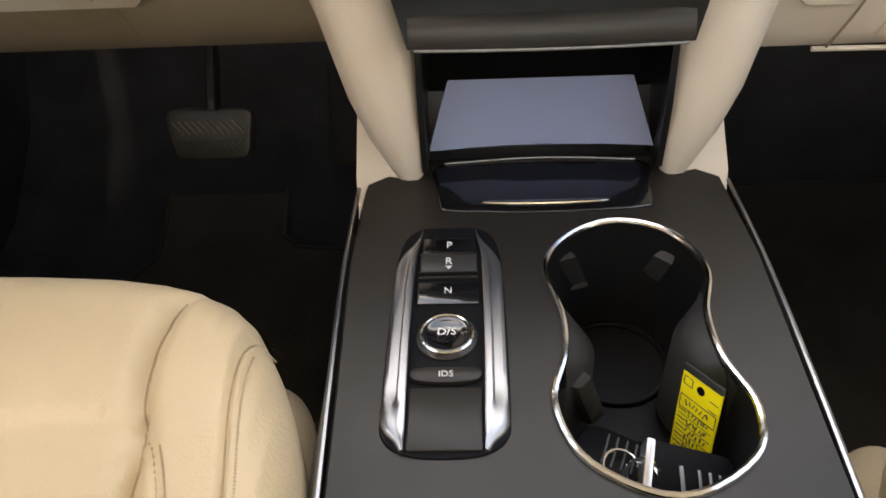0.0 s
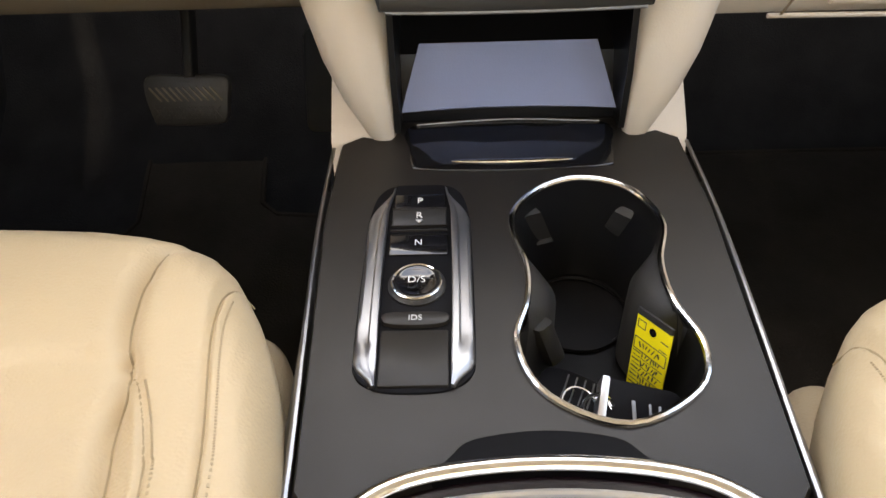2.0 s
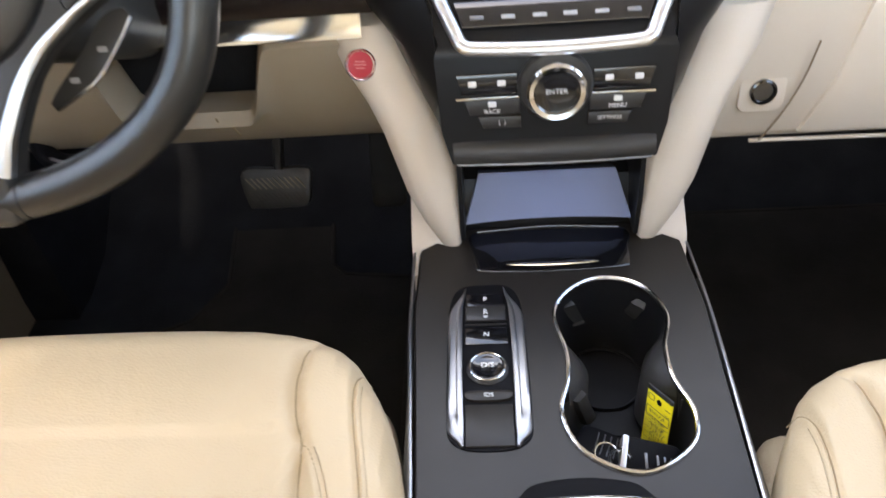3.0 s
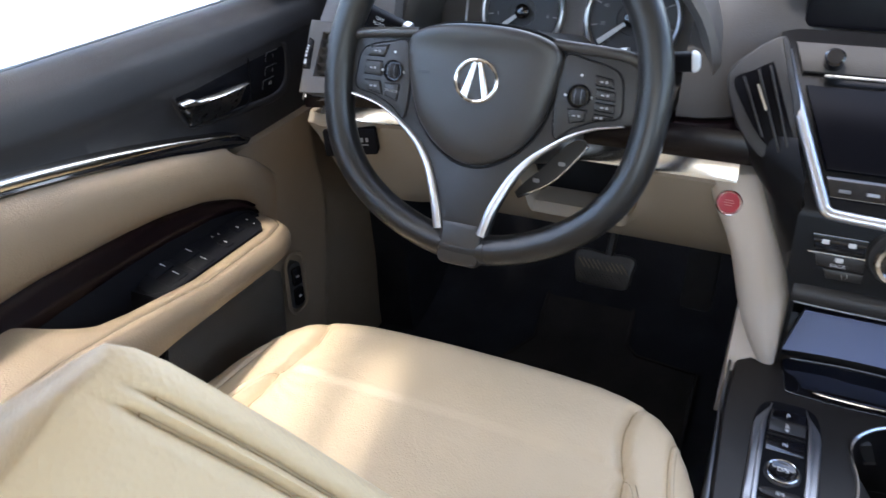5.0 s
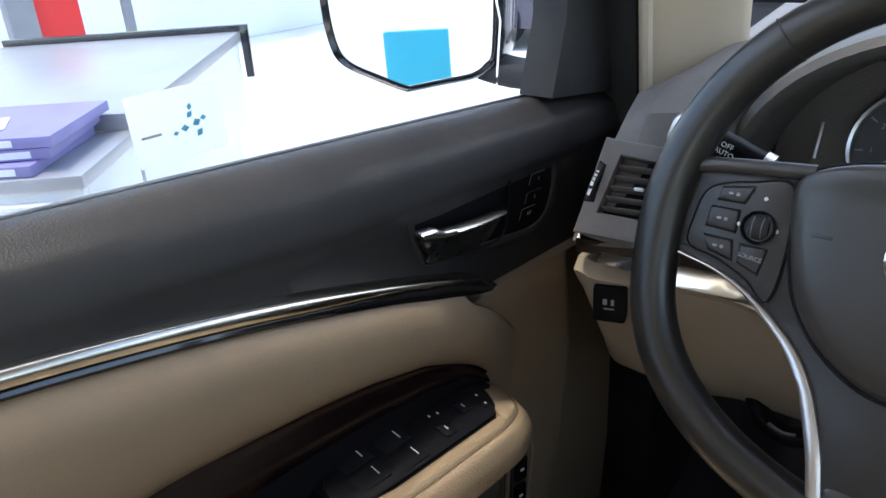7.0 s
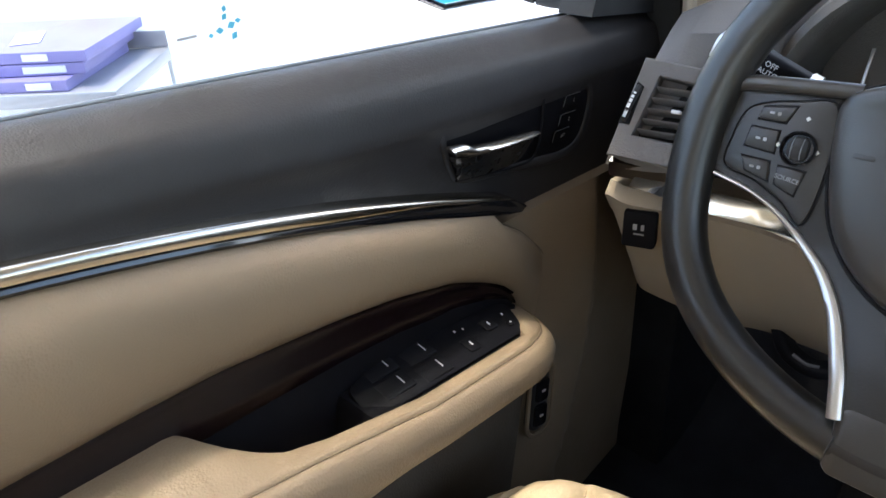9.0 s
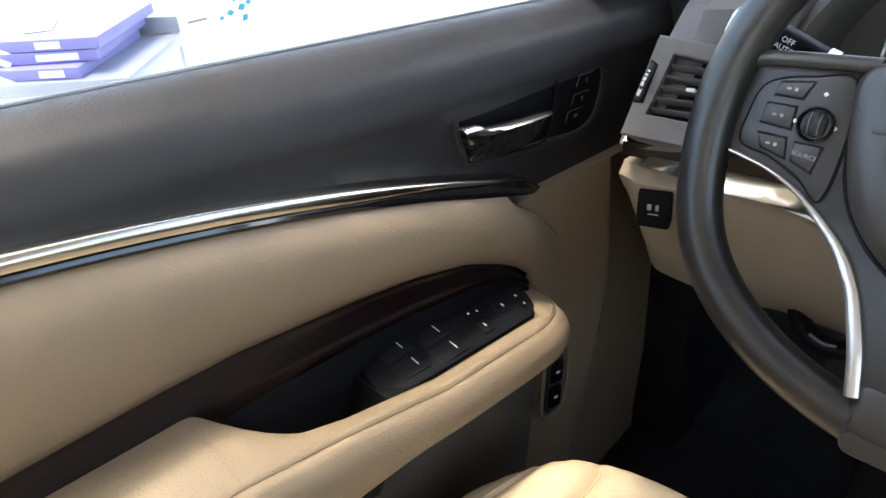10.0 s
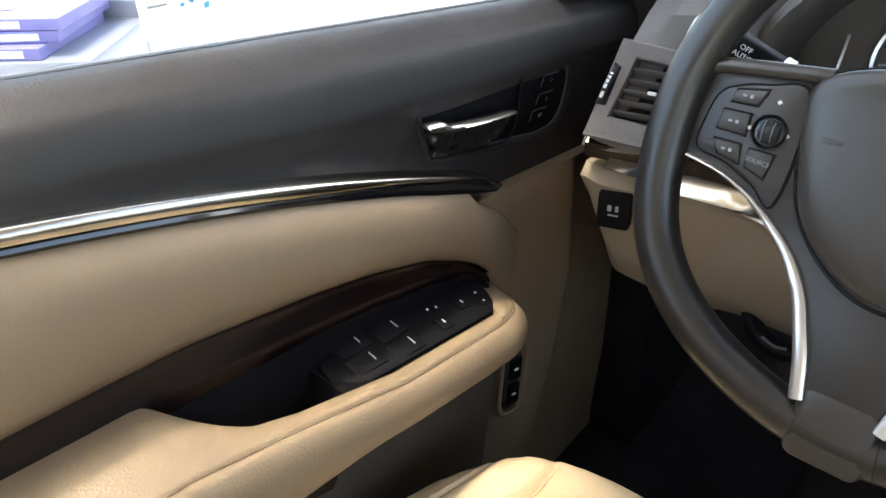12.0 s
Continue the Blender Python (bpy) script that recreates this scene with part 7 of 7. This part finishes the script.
            x += rng.uniform(0.0016, 0.0030)


brake_pedal()
floor_mats()
keys_and_tag()


# ---- outside ----
PAVING = material("pale_concrete", (0.72, 0.71, 0.69), 0.8, grain=0.5, scale=60, vary=0.1, patch=1.5)
GREY_METAL = material("grey_powder_metal", (0.22, 0.22, 0.24), 0.45, grain=0.1, scale=200, vary=0.1, patch=8)
PURPLE = material("purple_card", (0.26, 0.23, 0.47), 0.45, vary=0.1, patch=10)
WHITE_CARD = material("white_card", (0.8, 0.8, 0.8), 0.6, vary=0.05, patch=10)
TEAL = material("teal_board", (0.02, 0.42, 0.55), 0.5, vary=0.06, patch=4)
LIME = material("pale_lime_board", (0.62, 0.66, 0.25), 0.5, vary=0.06, patch=4)
RED_BOARD = material("red_board", (0.65, 0.02, 0.02), 0.5, vary=0.06, patch=4)
MIRROR = material("mirror_silver", (0.92, 0.93, 0.95), 0.02, 1.0, vary=0)
CAR_PAINT = material("black_car_paint", (0.01, 0.01, 0.012), 0.2, coat=1.0, vary=0.1)
BLUE_INK = material("blue_print", (0.06, 0.36, 0.52), 0.5, vary=0)
WHITE_WALL = material("white_wall_paint", (0.8, 0.8, 0.79), 0.7, grain=0.3, scale=40, vary=0.05, patch=1.5)

GROUND_Z = -0.42
bm = bm_new()
box(bm, (4000, 4000, 0.2), 0, Matrix.Translation((0, 0, GROUND_Z - 0.1)))
tagged(part("ground", bm, PAVING), "pale concrete forecourt", "ground", kind="structure")


def door_mirror():
    t = thing("door_mirror", (-0.98, 0.62, 0.72), "black door mirror reflecting a bright forecourt", "door mirror")
    place = facing((-0.985, 0.620, 0.835), (0.30, -0.95, -0.02))
    outline = [(p.x, p.y) for p in spline([(-0.115, 0.075, 0), (-0.02, 0.095, 0), (0.080, 0.085, 0), (0.097, 0.055, 0), (0.094, -0.040, 0), (0.085, -0.060, 0), (0.066, -0.072, 0), (0.030, -0.0800, 0), (-0.012, -0.0890, 0), (-0.022, -0.0892, 0), (-0.060, -0.0770, 0), (-0.098, -0.0620, 0), (-0.114, -0.040, 0), (-0.12, 0.01, 0)], 60, closed=True)]
    bm = bm_new()
    rings = [[place @ Vector((x * k, y * k, z)) for x, y in outline] for k, z in ((1.07, 0.012), (1.10, 0.0), (1.10, -0.04), (1.0, -0.085), (0.7, -0.115), (0.2, -0.125))]
    rings.insert(0, [place @ Vector((x * 1.02, y * 1.02, 0.004)) for x, y in outline])
    loft(bm, rings)
    part("housing", bm, CAR_PAINT, t, "gloss black housing")
    bm = bm_new()
    plate(bm, outline, 0.004, 0.001, place @ Matrix.Translation((0, 0, 0.0075)))
    part("glass", bm, MIRROR, t, "mirror glass", sharp=3)
    bm = bm_new()
    sweep(bm, spline([(-0.82, 0.66, 0.765), (-0.88, 0.665, 0.762), (-0.95, 0.66, 0.775)], 8), round_rect(0.05, 0.030, 0.012), (0, 0, 1))
    part("foot", bm, RUBBER, t, "black mirror foot")


def service_bench():
    t = thing("service_bench", (-2.3, 0.9, GROUND_Z), "long grey metal bench with white drawers and a dark end rail", "workbench")
    along, across, near = Vector((-0.70, 0.714, 0)), Vector((-0.714, -0.70, 0)), Vector((-1.86, 0.66, 0))
    at = lambda u, w, z: near + along * u + across * w + Vector((0, 0, z))
    slab = lambda u0, u1, w0, w1, z0, z1, bevel=0.004: box(bm_new(), (u1 - u0, w1 - w0, z1 - z0), bevel, Matrix.Translation(at((u0 + u1) / 2, (w0 + w1) / 2, (z0 + z1) / 2)) @ Matrix((along, across, Vector((0, 0, 1)))).transposed().to_4x4())
    part("worktop", slab(-0.02, 1.16, -0.01, 0.80, 0.565, 0.60), BENCH_TOP, t, "brushed grey worktop")
    # White card on the grey panel imitates its bleaching by bright daylight.
    part("end_panel", slab(0.0, 1.14, 0.0, 0.03, 0.30, 0.565), WHITE_CARD, t, "grey end panel, drawn white for daylight glare")
    part("carcass", slab(0.03, 1.10, 0.035, 0.76, GROUND_Z, 0.56), WHITE_CARD, t, "white carcass")
    for k in range(3):
        drawer = part("drawer", slab(-0.33, -0.30, 0.05, 0.74, 0.29 - 0.25 * k, 0.52 - 0.25 * k, 0.008), WHITE_CARD, t)
        part("drawer_pull", slab(-0.35, -0.329, 0.30, 0.50, 0.45 - 0.25 * k, 0.47 - 0.25 * k), GREY_METAL, drawer)
    part("end_rail", slab(1.14, 1.165, -0.02, 0.80, 0.60, 0.622), CAR_PAINT, t, "dark end rail")
    part("end_post", slab(1.14, 1.165, -0.04, -0.012, 0.44, 0.622), CAR_PAINT, t, "dark end post")
    part("front_shelf", slab(-0.32, -0.02, -0.01, 0.80, 0.54, 0.565), BENCH_TOP, t, "grey front shelf")
    part("shelf_front", slab(-0.31, -0.285, 0.0, 0.79, GROUND_Z, 0.54), WHITE_CARD, t, "white shelf front")
    part("shelf_side", slab(-0.285, -0.02, 0.0, 0.02, GROUND_Z, 0.54), WHITE_CARD, t)
    for k in range(3):
        c = thing("brochure_stack", at(-0.17, 0.4, 0.565 + 0.021 * k), "thick purple brochures with white lettering marks", "brochures", "brochures on the bench")
        turn = Matrix.Translation(at(-0.165 + 0.012 * k, 0.42 - 0.015 * k, 0.5755 + 0.0212 * k)) @ Matrix((along, across, Vector((0, 0, 1)))).transposed().to_4x4() @ Matrix.Rotation(radians((-2, 1.5, -1, 3)[k]), 4, "Z")
        part("booklet", box(bm_new(), (0.27, 0.70, 0.0200), 0.002, turn), PURPLE, c)
        for j in range(6):
            part("white_print", box(bm_new(), (0.0012, 0.045 + 0.030 * ((j + k) % 2), 0.012), 0, turn @ Matrix.Translation((-0.1356, -0.30 + 0.105 * j + 0.02 * k, 0)) @ Matrix.Rotation(radians(25 if j % 2 else 0), 4, "X")), WHITE_CARD, c)
        if k == 2:
            for j in range(3):
                part("white_print", box(bm_new(), (0.10, 0.05, 0.001), 0, turn @ Matrix.Translation((-0.03, -0.20 + 0.19 * j, 0.0116)) @ Matrix.Rotation(radians(20), 4, "Z")), WHITE_CARD, c)


def parked_car(name, x0, y0, paint, label):
    c = thing(name, (x0, y0, GROUND_Z), label, "car", "parked cars")
    put = lambda x, y, z: Vector((x0 + x, y0 + y, GROUND_Z + z))
    bm = bm_new()
    rings = []
    for x in np.linspace(-2.2, 2.2, 34):
        k = x / 2.2
        belt = table(x, (-2.2, 0.70), (-1.9, 0.86), (-0.9, 0.98), (1.6, 1.02), (2.2, 0.80))
        roof = table(x, (-0.95, 0.98), (-0.35, 1.40), (0.9, 1.45), (1.6, 1.25), (2.0, 1.0))
        top = max(belt, roof if -0.95 < x < 2.0 else 0)
        w = 0.88 * (1 - 0.18 * abs(k) ** 6)
        rings.append([put(x, -w * 0.95, 0.22), put(x, -w, 0.45), put(x, -w * 0.97, belt - 0.05), put(x, -w * 0.90, belt), put(x, -w * 0.68, top), put(x, w * 0.68, top), put(x, w * 0.90, belt), put(x, w, 0.45), put(x, w * 0.95, 0.22)])
    loft(bm, rings)
    part("body", bm, paint, c, sharp=50)
    bm = bm_new()
    loft(bm, [[put(x, -0.86 + 0.20 * (z - 1.0) / 0.4, z) for x, z in ((-0.75, 1.02), (1.55, 1.05), (1.2, 1.33), (-0.32, 1.35))], [put(x, -0.80 + 0.20 * (z - 1.0) / 0.4, z) for x, z in ((-0.75, 1.02), (1.55, 1.05), (1.2, 1.33), (-0.32, 1.35))]])
    part("side_window", bm, GLOSS, c, "dark side window")
    for x in (-1.38, 1.38):
        ring = lambda rz: [[put(x + r * math.cos(q), -0.90 + y, 0.34 + r * math.sin(q)) for q in np.linspace(0, 2 * math.pi, 32, endpoint=False)] for r, y in rz]
        bm = loft(bm_new(), ring(((0.24, 0.0), (0.33, -0.01), (0.35, 0.03), (0.35, 0.2))))
        wheel = part("wheel", bm, RUBBER, c, "black tyre")
        bm = loft(bm_new(), ring(((0.03, -0.02), (0.20, -0.012), (0.245, -0.014), (0.25, 0.01))))
        part("rim", bm, SATIN, wheel, "alloy rim")


def outside_boards():
    b = thing("teal_board", (-3.5, -4.0, GROUND_Z), "teal display board standing on the forecourt", "board")
    part("panel", box(bm_new(), (TEAL_SIZE[0], 0.05, TEAL_SIZE[1]), 0.01, Matrix.Translation(TEAL_AT)), TEAL, b)
    part("post", box(bm_new(), (0.08, 0.04, TEAL_AT[2] - GROUND_Z), 0.01, Matrix.Translation((TEAL_AT[0], TEAL_AT[1] - 0.06, (TEAL_AT[2] + GROUND_Z) / 2))), GREY_METAL, b)
    b = thing("red_board", (-4.2, 1.6, GROUND_Z), "red upright board beside a dark framed panel", "board")
    part("panel", box(bm_new(), (0.06, 0.24, 1.5), 0.01, Matrix.Translation((-4.6, 1.68, 0.75))), RED_BOARD, b)
    part("frame_post", box(bm_new(), (0.08, 0.14, 1.9), 0.01, Matrix.Translation((-4.55, 1.48, 0.53))), GREY_METAL, b, "dark frame post")
    part("side_panel", box(bm_new(), (0.05, 0.20, 0.9), 0.01, Matrix.Translation((-4.55, 2.05, 1.05))), LIME, b, "pale lime side panel")
    part("side_post", box(bm_new(), (0.04, 0.05, 1.02), 0.005, Matrix.Translation((-4.55, 2.05, 0.09))), GREY_METAL, b)
    part("foot", box(bm_new(), (0.3, 0.4, 0.42), 0.01, Matrix.Translation((-4.6, 1.62, -0.21))), WHITE_CARD, b)
    bm = bm_new()
    box(bm, (0.3, 26, 3.2), 0.02, Matrix.Translation((-9.0, 3.0, 1.18)))
    tagged(part("wall_shop", bm, WHITE_WALL), "white shop wall across the forecourt", "wall", kind="structure")


BENCH_TOP = material("brushed_bench_top", (0.42, 0.42, 0.44), 0.35, 0.4, grain=0.2, scale=120, vary=0.15, patch=3)
DARK_PAINT = material("dark_blue_car_paint", (0.03, 0.03, 0.06), 0.2, coat=1.0, vary=0.1)
WHITE_PAINT = material("white_car_paint", (0.8, 0.8, 0.8), 0.25, coat=1.0, vary=0.03)
TEAL_AT, TEAL_SIZE = (-1.52, -3.0, -0.08), (0.40, 0.50)

STICKER = material("translucent_sticker_film", (0.92, 0.93, 0.93), 0.9, vary=0.02, transmission=0.85)


def glazing():
    glass = bpy.data.materials.new("window_glass")
    glass.use_nodes = True
    b = glass.node_tree.nodes["Principled BSDF"]
    b.inputs["Transmission Weight"].default_value, b.inputs["Roughness"].default_value, b.inputs["IOR"].default_value = 1.0, 0.0, 1.12
    b.inputs["Base Color"].default_value = (0.97, 0.985, 0.98, 1)
    bm = bm_new()
    loft(bm, [[Vector((x, -0.40, 0.74)), Vector((x, 0.53, 0.74)), Vector((x, 0.545, 0.84)), Vector((x + 0.04, 0.42, 1.10)), Vector((x + 0.08, 0.15, 1.30)), Vector((x + 0.08, -0.32, 1.32)), Vector((x + 0.04, -0.39, 1.0))] for x in (-0.8095, -0.806)])
    pane = tagged(part("window_1", bm, glass), "clear driver's side window glass", "window", kind="structure")
    pane.visible_shadow = False
    s = thing("window_sticker", (-0.805, 0.19, 0.80), "small white sticker with blue marks on the window glass", "sticker")
    place = facing((-0.8045, 0.189, 0.824), (1, 0, 0.05))
    part("label", plate(bm_new(), round_rect(0.066, 0.046, 0.002), 0.0004, 0.0001, place), STICKER, s)
    for x, y, turn, k in ((0.004, -0.004, 0, 0.9), (0.009, 0.004, 45, 0.8), (0.013, -0.002, 20, 1.0), (0.0185, 0.000, 0, 0.7), (0.014, -0.009, 45, 0.9), (-0.003, -0.006, 10, 0.6), (0.010, 0.009, 70, 0.7)):
        part("blue_mark", plate(bm_new(), [(0.0035 * k, 0), (0, 0.0026 * k), (-0.0035 * k, 0), (0, -0.0026 * k)], 0.0003, 0.0001, place @ Matrix.Translation((x, y, 0.0002)) @ Matrix.Rotation(radians(turn), 4, "Z")), BLUE_INK, s)
    part("grey_mark", plate(bm_new(), round_rect(0.014, 0.0016, 0.0006, 2), 0.0003, 0.0001, place @ Matrix.Translation((-0.020, -0.004, 0.0002))), GREY_INK, s)


glazing()
service_bench()
parked_car("parked_car", -3.9, 7.2, DARK_PAINT, "dark blue car parked side-on across the forecourt")
parked_car("parked_car", 0.6, 6.6, WHITE_PAINT, "white car parked side-on ahead of the windshield")
door_mirror()
outside_boards()
